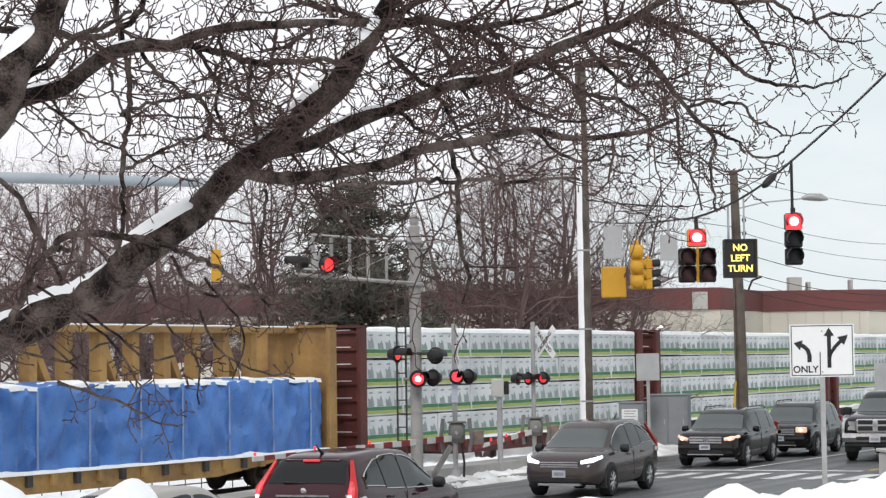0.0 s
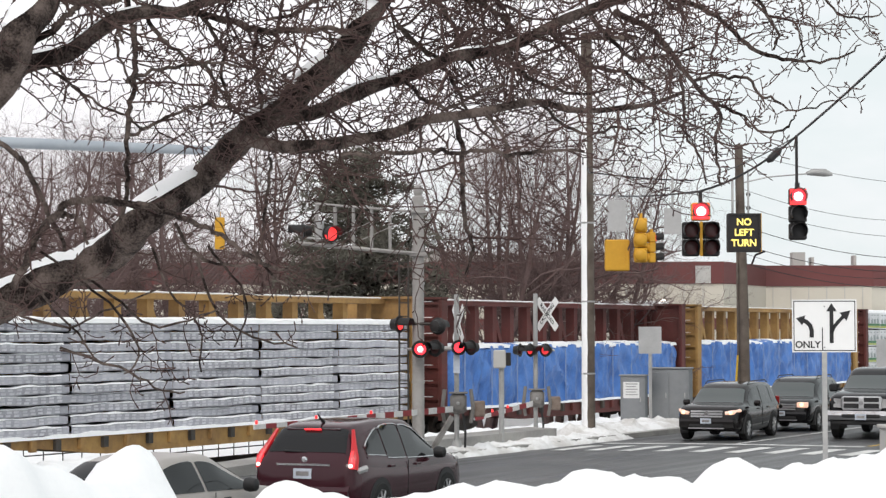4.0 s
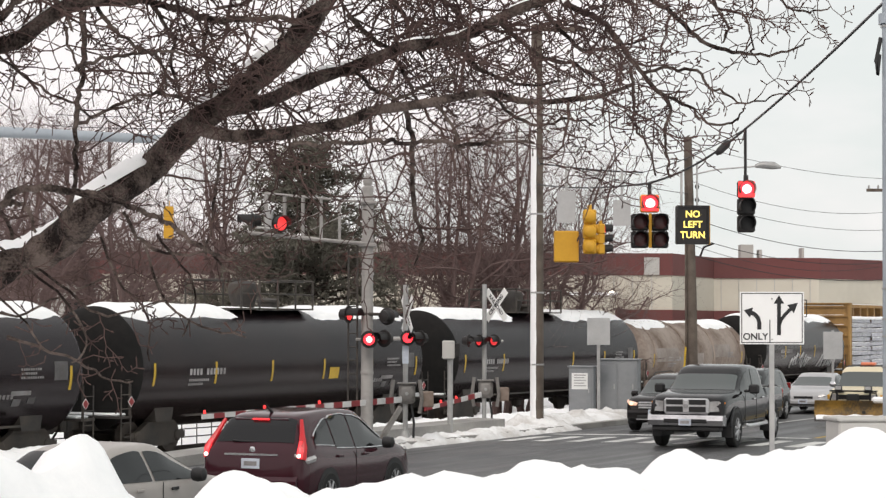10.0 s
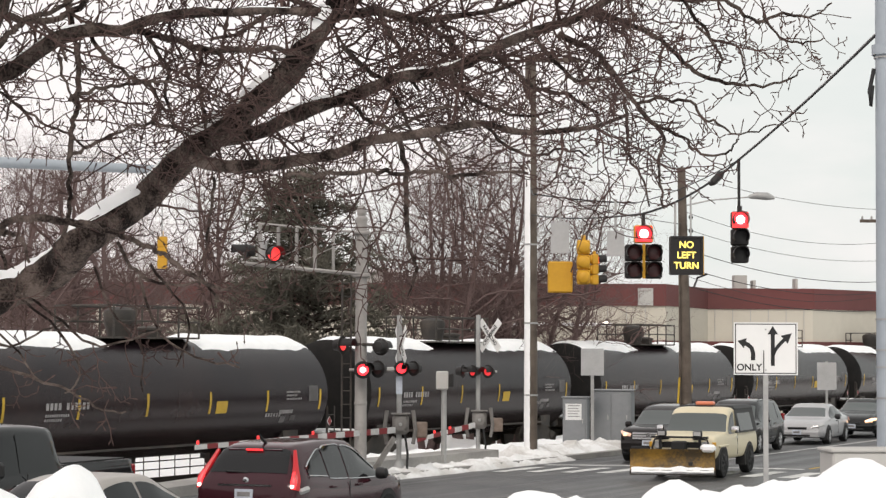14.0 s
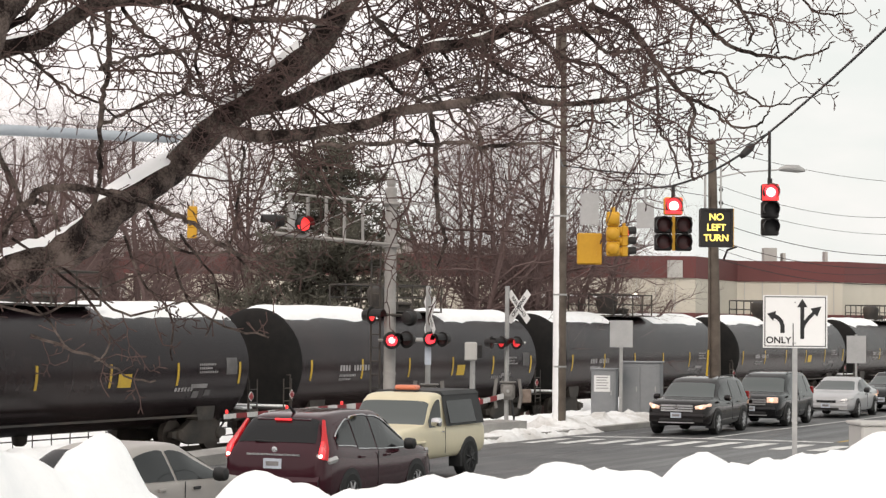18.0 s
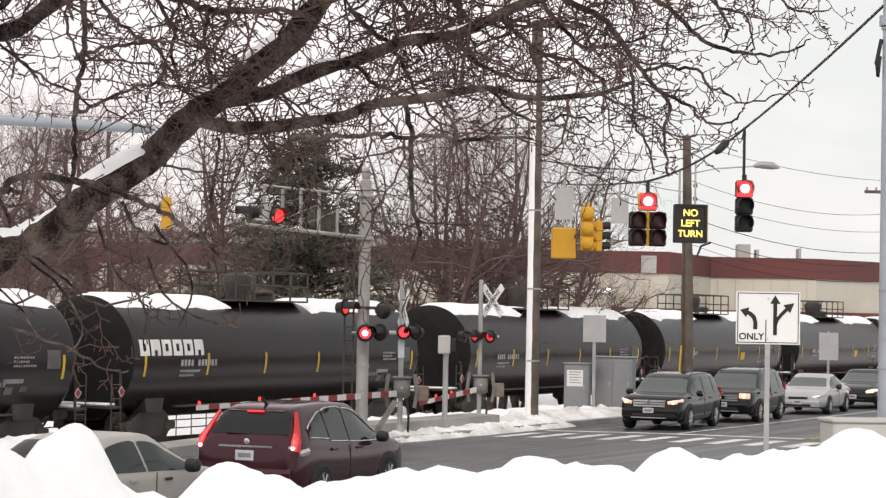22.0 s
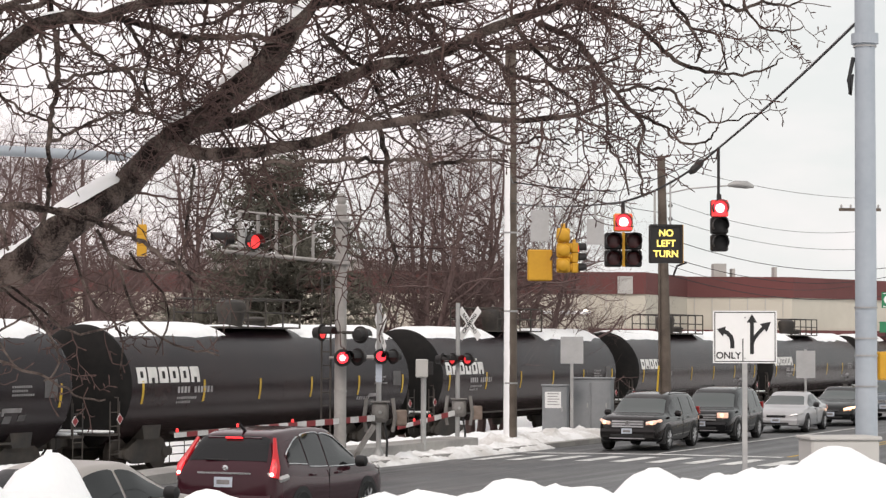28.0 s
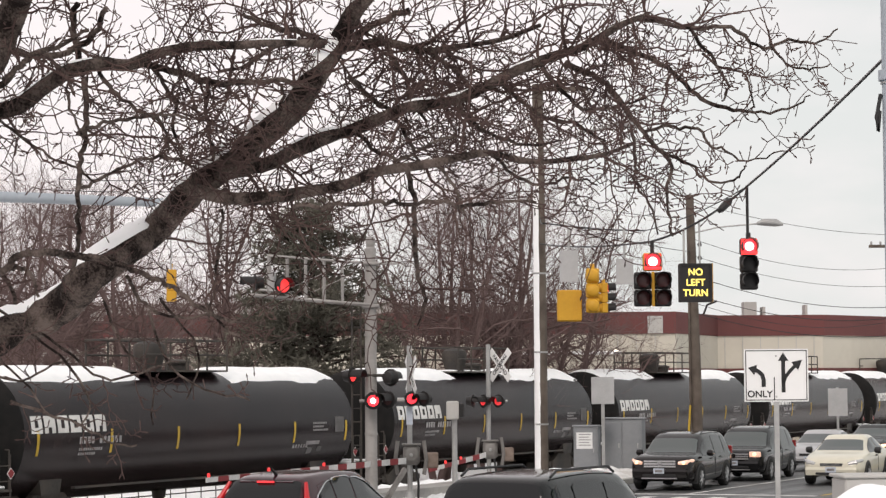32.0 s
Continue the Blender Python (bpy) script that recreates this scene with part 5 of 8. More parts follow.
def pickup(label, col):
    """A full-size crew-cab pickup, 5.8 m long, 1.92 m high."""
    st = [(-2.90, 0.62, 1.20, 1.24, 0.96, 0.90), (-2.86, 0.52, 1.30, 1.33, 0.99, 0.93), (-1.0, 0.50, 1.30, 1.33, 1.0, 0.94), (-0.98, 0.46, 1.26, 1.33, 1.0, 0.86), (-0.86, 0.46, 1.26, 1.87, 1.0, 0.79), (0.1, 0.46, 1.24, 1.92, 1.0, 0.81),
          (0.70, 0.46, 1.24, 1.87, 1.0, 0.80), (0.98, 0.46, 1.24, 1.72, 1.0, 0.79), (1.55, 0.48, 1.26, 1.33, 0.99, 0.84), (2.3, 0.52, 1.20, 1.27, 0.97, 0.82), (2.78, 0.56, 1.08, 1.14, 0.93, 0.78), (2.84, 0.62, 0.95, 1.0, 0.86, 0.72)]
    car = vehicle("pickup_truck", label, col, st, (-1.78, 1.92), 0.42, [(8, 7, "windscreen"), (3, 4, "rear_window")],
                  [((4, 0.15), (5, 0.02), 0.08, (0.9, 0.93)), ((5, 0.12), (7, 0.55), 0.06, (0.93, 0.55))], category="pickup truck")
    for sgn in (1, -1):
        part("tow_mirror", Shape().box(1.02, 1.16, sgn * 1.22 - 0.13, sgn * 1.22 + 0.13, 1.24, 1.46, 0.04), TRIM_BLACK, car, "large black towing mirror")
        part("mirror_arm", Shape().tube([(1.08, sgn * 0.97, 1.30), (1.10, sgn * 1.15, 1.31)], 0.035, 6), TRIM_BLACK, car)
    part("load_bed", Shape().box(-2.80, -1.08, -0.84, 0.84, 1.30, 1.345), TRIM_BLACK, car)
    part("grille_frame", Shape().box(2.80, 2.92, -0.57, 0.57, 0.80, 1.17, 0.05), BRIGHT_TRIM, car, "chrome grille frame")
    for y0, y1 in ((-0.50, -0.07), (0.07, 0.50)):
        for z0, z1 in ((0.85, 0.98), (1.02, 1.14)):
            part("grille_panel", Shape().box(2.88, 2.928, y0, y1, z0, z1, 0.01), TRIM_BLACK, car)
    part("badge", Shape().lathe([(0, 0.07), (0.02, 0.05)], 6, "x", (2.925, 0, 1.0)), RIM, car)
    part("front_bumper", Shape().slab([(2.6, 0.52), (2.96, 0.54), (3.0, 0.66), (2.98, 0.78), (2.6, 0.80)], -0.94, 0.94), CHROME, car, "chrome front bumper")
    part("bumper_step", Shape().box(2.94, 3.006, -0.55, 0.55, 0.60, 0.70, 0.02), TRIM_BLACK, car)
    part("air_dam", Shape().box(2.6, 2.92, -0.85, 0.85, 0.40, 0.53, 0.03), TRIM_BLACK, car)
    plate_bar(car, 3.01, 0.62)
    for sgn in (1, -1):
        lamp = Shape().add([(2.90, sgn * 0.58, 0.86), (2.86, sgn * 0.80, 0.87), (2.66, sgn * 0.945, 0.90), (2.88, sgn * 0.58, 1.10), (2.80, sgn * 0.80, 1.11), (2.58, sgn * 0.935, 1.09),
                            (2.5, sgn * 0.56, 0.86), (2.5, sgn * 0.56, 1.12)], [(0, 1, 4, 3), (1, 2, 5, 4), (3, 4, 5, 7), (0, 6, 2, 1), (2, 6, 7, 5), (0, 3, 7, 6)])
        part("head_lamp", lamp, LAMP_DIM, car, "large clear head lamp")
        part("turn_lamp", Shape().tube([(2.74, sgn * 0.885, 0.90), (2.69, sgn * 0.915, 1.08)], 0.022, 6), BEACON_AMBER, car)
        part("side_step", Shape().tube([(-0.95, sgn * 0.98, 0.50), (-0.85, sgn * 1.04, 0.47), (0.95, sgn * 1.04, 0.47), (1.05, sgn * 0.98, 0.50)], 0.045, 8), BRIGHT_TRIM, car, "chrome side step", True)
        part("wheel_lip", Shape().tube([(1.92 + 0.53 * math.cos(radians(t)), sgn * 0.985, 0.42 + 0.53 * math.sin(radians(t))) for t in range(10, 171, 16)], 0.03, 6), col, car)
        part("wheel_lip", Shape().tube([(-1.78 + 0.53 * math.cos(radians(t)), sgn * 0.985, 0.42 + 0.53 * math.sin(radians(t))) for t in range(10, 171, 16)], 0.03, 6), col, car)
        fit(car, "door_handle", CHROME, -0.72, -0.54, sgn * 1.0, sgn * 1.025, 1.08, 1.12)
        fit(car, "door_handle", CHROME, 0.12, 0.30, sgn * 1.0, sgn * 1.025, 1.07, 1.11)
        fit(car, "door_gap", TRIM_BLACK, -0.005, 0.005, sgn * 0.99, sgn * 1.004, 0.55, 1.25)
        fit(car, "door_gap", TRIM_BLACK, 1.095, 1.105, sgn * 0.99, sgn * 1.004, 0.55, 1.25)
        fit(car, "tail_lamp", LAMP_RED, -2.92, -2.80, sgn * 0.84, sgn * 0.98, 0.95, 1.25)
    return car


def plough_truck(label):
    """An old two-door utility truck with a snow plough."""
    st = [(-2.18, 0.62, 1.06, 1.10, 0.80, 0.74), (-2.14, 0.50, 1.10, 1.20, 0.84, 0.76), (-2.0, 0.48, 1.12, 1.74, 0.845, 0.70), (-1.8, 0.46, 1.12, 1.79, 0.845, 0.71), (0.0, 0.46, 1.10, 1.82, 0.845, 0.73),
          (0.28, 0.46, 1.10, 1.79, 0.845, 0.72), (0.42, 0.46, 1.10, 1.68, 0.845, 0.72), (0.86, 0.48, 1.12, 1.17, 0.84, 0.78), (1.7, 0.50, 1.08, 1.13, 0.835, 0.72), (2.02, 0.54, 1.02, 1.06, 0.82, 0.70), (2.06, 0.60, 0.95, 0.98, 0.78, 0.68)]
    car = vehicle("plough_truck", label, CREAM, st, (-1.32, 1.30), 0.39, [(7, 6, "windscreen")], [((4, 0.05), (6, 0.45), 0.06, (0.94, 0.55))], category="plough truck", rim=TRIM_BLACK)
    mirrors(car, 0.66, 0.845, 1.24, CHROME)
    top = Shape().box(-2.10, -0.12, -0.75, 0.75, 1.66, 1.845, 0.08)
    part("rear_canopy", top, TRIM_BLACK, car, "black rear canopy")
    for sgn in (1, -1):
        part("canopy_window", Shape().grid([[(-1.62, sgn * 0.872, 1.17), (-1.58, sgn * 0.768, 1.64)], [(-0.28, sgn * 0.872, 1.17), (-0.28, sgn * 0.768, 1.64)]]), GLASS_DARK, car)
        part("canopy_side", Shape().grid([[(-2.06, sgn * 0.862, 1.12), (-2.0, sgn * 0.745, 1.74)], [(-0.10, sgn * 0.862, 1.12), (-0.10, sgn * 0.745, 1.74)]]), TRIM_BLACK, car)
        part("head_lamp", Shape().lathe([(2.04, 0.11), (2.10, 0.11), (2.12, 0.09), (2.13, 0.01)], 16, "x", (0, sgn * 0.60, 0.87)), LAMP_CLEAR, car, "round head lamp", True)
        part("guard_bar", Shape().tube([(2.14, sgn * 0.70, 0.52), (2.18, sgn * 0.72, 0.80), (2.16, sgn * 0.66, 1.02), (2.15, sgn * 0.30, 1.04)], 0.028, 6), TRIM_BLACK, car, "black brush guard", True)
        part("lamp_glass", Shape().box(2.318, 2.33, sgn * 0.45 - 0.09, sgn * 0.45 + 0.09, 1.12, 1.23, 0.005), LAMP_CLEAR, car)
        fit(car, "turn_lamp", SIGNAL_YELLOW, 1.92, 2.07, sgn * 0.75, sgn * 0.835, 0.80, 0.95)
        fit(car, "fender_flare", CREAM, 0.90, 1.70, sgn * 0.82, sgn * 0.88, 0.80, 0.86)
        fit(car, "door_handle", CHROME, -0.02, 0.12, sgn * 0.845, sgn * 0.87, 1.0, 1.03)
        fit(car, "door_gap", TRIM_BLACK, -0.105, -0.095, sgn * 0.838, sgn * 0.849, 0.56, 1.1)
        part("plough_lamp", Shape().box(2.20, 2.32, sgn * 0.45 - 0.11, sgn * 0.45 + 0.11, 1.10, 1.25, 0.02), TRIM_BLACK, car)
        part("push_arm", Shape().beam((1.9, sgn * 0.4, 0.5), (2.75, sgn * 0.4, 0.42), 0.09), STEEL_DARK, car)
    part("grille", Shape().box(2.02, 2.075, -0.50, 0.50, 0.80, 0.95), TRIM_BLACK, car)
    part("light_bar", Shape().tube([(2.26, -0.72, 1.08), (2.26, 0.72, 1.08)], 0.03, 6), TRIM_BLACK, car)
    for y in (-0.5, 0.5):
        part("lift_frame", Shape().beam((2.2, y, 0.55), (2.26, y, 1.08), 0.06), TRIM_BLACK, car)
    curve = [(2.98, 0.24), (2.86, 0.36), (2.80, 0.50), (2.82, 0.66), (2.92, 0.80)]
    sheet = [(x - 0.03, z) for x, z in reversed(curve)]
    blade = part("plough_blade", Shape().slab(curve + sheet, -1.02, 1.02), PLOUGH, car, "scraped yellow snow plough blade", True, pose(2.9, 0, 0, 0, 0, 16) @ pose(-2.9, 0, 0))
    for q in range(6):
        y = -0.95 + 0.38 * q
        part("blade_rib", Shape().box(2.72, 2.80, y - 0.02, y + 0.02, 0.30, 0.75), STEEL_DARK, blade)
    part("cutting_edge", Shape().box(2.94, 3.02, -1.03, 1.03, 0.14, 0.27), STEEL_DARK, blade)
    part("caked_snow", ridge_on_blade(), SNOW, blade, "", True)
    part("beacon_base", Shape().box(-0.28, 0.02, -0.24, 0.24, 1.80, 1.86, 0.01), TRIM_BLACK, car)
    part("beacon", Shape().box(-0.26, 0.0, -0.23, 0.23, 1.86, 1.96, 0.03), BEACON, car, "orange roof beacon")
    part("hydraulic_unit", Shape().box(2.12, 2.36, -0.20, 0.16, 0.62, 0.98, 0.03), TRIM_BLACK, car, "black hydraulic unit of the plough")
    part("caked_block", Shape().box(2.46, 2.72, 0.62, 0.98, 0.72, 0.92, 0.06), SNOW, car, "lump of snow on the plough frame")
    return car


def ridge_on_blade():
    rows = []
    for i in range(24):
        y = -0.99 + 1.98 * i / 23
        h = 0.05 + 0.07 * max(0, noise.noise((y * 3, 4, 4)) + 0.4)
        rows.append([(3.0, y, 0.15), (3.06, y, 0.17 + h * 0.6), (2.96, y, 0.26 + h), (2.92, y, 0.27)])
    return Shape().grid(rows)


PLOUGH = material("scraped_yellow_plough", (0.30, 0.17, 0.03), 0.6, second=(0.07, 0.05, 0.028), scale=5, bump=0.3, fine=0.2)
BEACON = glowing("orange_beacon", (1.0, 0.25, 0.10), 0.12, (0.60, 0.20, 0.12))

MOVERS = {}


def park(car, a, n, facing=0.0):
    car.matrix_basis = along(a, n, road_z(n), facing)
    return car


# waiting traffic
park(crossover("maroon crossover car waiting with lit brake lamps", MAROON, None, True), 29.72, -17.9, 6.5)
park(saloon("dirty silver saloon car waiting behind a snow bank", CHAMPAGNE), 22.95, -17.0, 3.0)
park(big_suv("dark brown utility car with lit head lamps", DARK_GREY), 57.3, -22.1, 185)
park(big_suv("dark grey utility car with boxy lit head lamps", CHARCOAL, True, 1), 63.4, -22.1, 185)
silver_car = park(saloon("silver saloon car waiting in line", SILVER), 70.9, -22.1, 185)
park(saloon("black saloon car with lit head lamps", NEAR_BLACK, True), 77.4, -22.1, 185)
park(crossover("blue-grey crossover car with white head lamps", STEEL_BLUE, "white"), 84.8, -22.1, 185)
park(big_suv("charcoal utility car far back in the line", NEAR_BLACK, True), 92.2, -22.1, 185)

for waiting in bpy.data.objects:
    if waiting.name.startswith("utility_car"):
        waiting.scale = (0.97, 0.98, 0.93)
silver_car.scale = (1.0, 1.0, 0.96)
bpy.data.objects["crossover_car"].scale = (1.035, 1.0, 0.99)

# moving traffic
MOVERS["pickup"] = pickup("dark grey crew-cab pickup truck with a chrome grille", CHARCOAL)
MOVERS["pickup"].scale = (1.04, 1.0, 1.045)
MOVERS["plough"] = plough_truck("cream utility truck with a yellow snow plough")
MOVERS["brown"] = crossover("brown-grey crossover car driving past with white lamps", BROWN_GREY, "white")
MOVERS["ivory"] = saloon("ivory saloon car rolling up to the stop line", IVORY)
MOVERS["black"] = big_suv("black tall utility car passing in the near lane", NEAR_BLACK, False, 1)
MOVERS["black"].scale = (1.0, 1.02, 1.06)
MOVERS["plough"].scale = (1.0, 1.0, 0.94)


# ---- traffic signals, signs and poles ----
def lens(parent, x, y, z, rad, face, mat, core=None, visor=True, house=SIGNAL_BLACK):
    """A round lens with a visor; face: degrees round z of its look, 0 towards -y."""
    m = pose(x, y, z, 0, 0, face)
    l = part("lens", Shape().lathe([(-0.03, rad), (-0.045, rad * 0.7), (-0.05, 0.01)], 18, "y"), mat, parent, "", True, m)
    if core:
        part("lens_core", Shape().lathe([(-0.046, rad * 0.66), (-0.058, rad * 0.4), (-0.062, 0.01)], 16, "y"), core, l, "", True)
    if visor:
        v = Shape()
        rows = []
        for q in range(13):
            t = radians(-35 + 250 * q / 12)
            rows.append([(rad * 1.08 * math.cos(t), 0.0, rad * 1.08 * math.sin(t)), (rad * 1.10 * math.cos(t), -0.24, rad * 1.10 * math.sin(t) + 0.01), (rad * 1.16 * math.cos(t), -0.24, rad * 1.16 * math.sin(t) + 0.01), (rad * 1.16 * math.cos(t), 0.0, rad * 1.16 * math.sin(t))])
        v.grid(rows)
        part("visor", v, house, l)
    return l


def signal_head(label, house, at, lenses, visor_mat=SIGNAL_BLACK, width=0.35, domes=3):
    """A three-lens traffic signal, 1.05 m high; z = 0 is its bottom, its lenses look to -y."""
    h = thing("traffic_signal", label, "traffic signal", "traffic signals", at=at)
    for q in range(3):
        part("signal_section", Shape().box(-width / 2, width / 2, 0, 0.20, 0.35 * q + 0.004, 0.35 * q + 0.346, 0.03), house, h)
        mat, core = lenses[2 - q]
        lens(h, 0, 0.0, 0.35 * q + 0.175, 0.14, 0, mat, core, True, visor_mat)
    for q in range(domes):
        part("back_dome", Shape().lathe([(0.20, 0.155), (0.24, 0.15), (0.28, 0.11), (0.295, 0.02)], 16, "y", (0, 0, 0.35 * q + 0.175)), house, h, "", True)
    part("hanger", Shape().tube([(0, 0.1, 1.05), (0, 0.1, 1.16)], 0.05, 8), house, h)
    return h


DARK3 = [(SIGNAL_MAROON, None), (INK_BLACK, None), (INK_BLACK, None)]
RED3 = [(GLOW_RED, GLOW_RED_CORE), (INK_BLACK, None), (INK_BLACK, None)]
signal_head("black traffic signal with a lit red lens on a span wire", SIGNAL_BLACK, pose(6.12, 42.0, 4.98), RED3)
# glowing plate on the housing imitates the red glare round the lens
part("red_glare_face", Shape().box(-0.165, 0.165, -0.006, 0.0, 0.71, 1.03, 0.0), GLOW_RED_SOFT, bpy.data.objects["traffic_signal"], "glowing section face that stands in for lens glare")

# five-lens cluster
dog = thing("signal_cluster", "five-lens signal cluster, its top lens lit red", "traffic signal", "traffic signals", at=pose(4.17, 42.0, 4.66))
part("signal_section", Shape().box(-0.19, 0.19, 0, 0.2, 0.72, 1.08, 0.03), SIGNAL_YELLOW, dog)
# emissive plate again in place of the lens's glare on its housing
part("red_glare_face", Shape().box(-0.17, 0.17, -0.006, 0.0, 0.74, 1.06), GLOW_RED_SOFT, dog, "glowing section face that stands in for lens glare")
lens(dog, 0, -0.004, 0.90, 0.145, 0, GLOW_RED, GLOW_RED_CORE)
for x in (-0.20, 0.20):
    for z in (0.17, 0.52):
        part("signal_section", Shape().box(x - 0.175, x + 0.175, 0, 0.2, z - 0.17, z + 0.17, 0.03), SIGNAL_BLACK, dog)
        lens(dog, x, 0, z, 0.14, 0, SIGNAL_MAROON)
part("divider_bar", Shape().box(-0.03, 0.03, -0.03, 0.0, 0.0, 0.70), SIGNAL_YELLOW, dog, "yellow divider bar")
part("hanger", Shape().tube([(0, 0.1, 1.08), (0, 0.1, 1.3)], 0.04, 8), SIGNAL_BLACK, dog)

# signals that face the oncoming lanes, seen from behind
signal_head("yellow traffic signal seen from behind on the span wire", SIGNAL_YELLOW, pose(3.44, 49.0, 4.76, 0, 0, 178), DARK3, SIGNAL_YELLOW, 0.31)
signal_head("yellow traffic signal seen from its side on the span wire", SIGNAL_YELLOW, pose(3.78, 49.0, 4.76, 0, 0, 100), [(GLOW_RED_SOFT, None), (INK_BLACK, None), (INK_BLACK, None)], SIGNAL_BLACK, 0.30)
far_head = thing("traffic_signal", "plain yellow traffic signal seen from behind over the side road", "traffic signal", "traffic signals", at=pose(-8.72, 66.0, 5.78))
for q in range(3):
    part("signal_section", Shape().box(-0.15, 0.15, 0, 0.20, 0.34 * q + 0.003, 0.34 * q + 0.337, 0.02), SIGNAL_YELLOW, far_head)
part("hanger", Shape().tube([(0, 0.1, 1.02), (0, 0.1, 1.20)], 0.03, 8), SIGNAL_YELLOW, far_head)
bs = thing("blank_out_sign_back", "yellow back of a boxed turn sign", "traffic sign", at=pose(2.90, 49.0, 4.57))
part("housing", Shape().box(-0.29, 0.29, 0, 0.2, 0, 0.74, 0.03), SIGNAL_YELLOW, bs)
part("hanger", Shape().tube([(0, 0.1, 0.74), (0, 0.1, 2.25)], 0.02, 6), GALVANISED, bs)
part("hinge_strip", Shape().box(0.16, 0.18, -0.012, 0.0, 0.02, 0.72), SIGNAL_YELLOW, bs)

# NO LEFT TURN sign
nlt = thing("no_left_turn_sign", "dark boxed sign that glows with yellow turn-ban words", "traffic sign", at=pose(5.04, 42.0, 4.74, 0, 0, 4))
part("housing", Shape().box(-0.33, 0.33, 0, 0.22, 0, 0.78, 0.02), SIGNAL_BLACK, nlt)
part("side_panel", Shape().box(0.33, 0.345, -0.02, 0.22, 0.0, 0.78), SIGNAL_YELLOW, nlt)
part("bezel", Shape().box(-0.33, -0.29, -0.03, 0, 0, 0.78).box(0.29, 0.33, -0.03, 0, 0, 0.78).box(-0.29, 0.29, -0.03, 0, 0, 0.04).box(-0.29, 0.29, -0.03, 0, 0.74, 0.78), SIGNAL_BLACK, nlt)
for text, z in (("NO", 0.60), ("LEFT", 0.39), ("TURN", 0.18)):
    letters("lit_word", text, 0.19, GLOW_AMBER_TEXT, nlt, pose(-0.01, -0.008, z, 90, 0, 0))
part("hanger", Shape().tube([(-0.22, 0.1, 0.78), (-0.22, 0.1, 1.48)], 0.025, 6).tube([(0.1, 0.1, 0.78), (0.1, 0.1, 1.68)], 0.02, 6), GALVANISED, nlt)

# lane sign on its post
lane = thing("lane_sign", "white lane-use sign with black arrows on a steel post", "traffic sign", at=pose(4.70, 29.8, 0.7, 0, 0, -3))
lane_panel = Shape().box(-0.455, 0.455, 0, 0.012, 2.15, 2.90, 0.0)
panel = part("panel", lane_panel, SIGN_WHITE, lane, "white panel")
bord = Shape()
for x0, x1, z0, z1 in ((-0.435, 0.435, 2.168, 2.180), (-0.435, 0.435, 2.870, 2.882), (-0.435, -0.423, 2.18, 2.87), (0.423, 0.435, 2.18, 2.87), (-0.036, -0.022, 2.18, 2.50)):
    bord.box(x0, x1, -0.004, 0.0, z0, z1)
part("border", bord, INK_BLACK, panel)


def arrow(name, pts, width, tip, head):
    """A flat arrow along a bent line."""
    s = Shape()
    rows = []
    for i, p in enumerate(pts):
        q, o = Vector(pts[min(i + 1, len(pts) - 1)]), Vector(pts[max(i - 1, 0)])
        d = (q - o).normalized()
        nn = Vector((-d.y, d.x)) * width / 2
        rows.append([(p[0] - nn.x, -0.005, p[1] - nn.y), (p[0] + nn.x, -0.005, p[1] + nn.y)])
    s.grid(rows)
    d = (Vector(tip) - Vector(pts[-1])).normalized()
    nn = Vector((-d.y, d.x)) * head
    b = Vector(pts[-1]) - d * 0.01
    s.add([(tip[0], -0.0055, tip[1]), (b.x + nn.x, -0.0055, b.y + nn.y), (b.x - nn.x, -0.0055, b.y - nn.y)], [(0, 1, 2)])
    part(name, s, INK_BLACK, panel)


arrow("left_arrow", [(-0.18, 2.36), (-0.18, 2.46), (-0.20, 2.53), (-0.25, 2.58), (-0.30, 2.605)], 0.06, (-0.40, 2.635), 0.075)
arrow("straight_arrow", [(0.10, 2.28), (0.10, 2.50), (0.10, 2.74)], 0.055, (0.10, 2.85), 0.075)
arrow("right_arrow", [(0.10, 2.42), (0.13, 2.50), (0.19, 2.58), (0.27, 2.66)], 0.05, (0.37, 2.745), 0.075)
letters("word_only", "ONLY", 0.132, INK_BLACK, panel, pose(-0.235, -0.004, 2.255, 90, 0, 0), 0.001)
part("post", Shape().box(-0.035, 0.035, 0.013, 0.06, -0.4, 2.86), GALVANISED, lane, "galvanised post")
part("bolt", Shape().lathe([(0, 0.012), (-0.012, 0.008)], 8, "y", (0.0, -0.002, 2.22)), GALVANISED, panel)
part("bolt", Shape().lathe([(0, 0.012), (-0.012, 0.008)], 8, "y", (0.0, -0.002, 2.80)), GALVANISED, panel)

# corner pole with its fittings
bp = thing("signal_pole", "tall grey steel signal pole with clamps", "pole", at=pose(6.59, 30.5, 0.6))
part("shaft", Shape().tube([(0, 0, 0), (0, 0, 4), (0, 0, 8.4)], [0.165, 0.155, 0.145], 20), POLE_BLUE, bp, "", True)
for z in (1.9, 2.35, 2.6, 3.05, 6.9, 7.0):
    part("clamp", Shape().tube([(0, 0, z), (0, 0, z + 0.025)], 0.172, 20), GALVANISED, bp)
part("pole_band", Shape().tube([(0, 0, 6.95), (0, 0, 7.1)], 0.20, 20), POLE_BLUE, bp)
part("cable_loop", Shape().tube([(-0.17, 0, 6.75), (-0.24, 0, 6.4), (-0.22, 0, 6.2), (-0.19, 0, 6.5)], 0.03, 6), TRIM_BLACK, bp)
ped = part("pedestrian_signal", Shape().box(0.20, 0.46, 0.10, 0.35, 2.0, 2.42, 0.03), SIGNAL_YELLOW, bp, "yellow pedestrian signal housing")
sgn1 = thing("street_sign", "green street name sign with plain white bars", "street sign", at=pose(6.75, 30.4, 3.66))
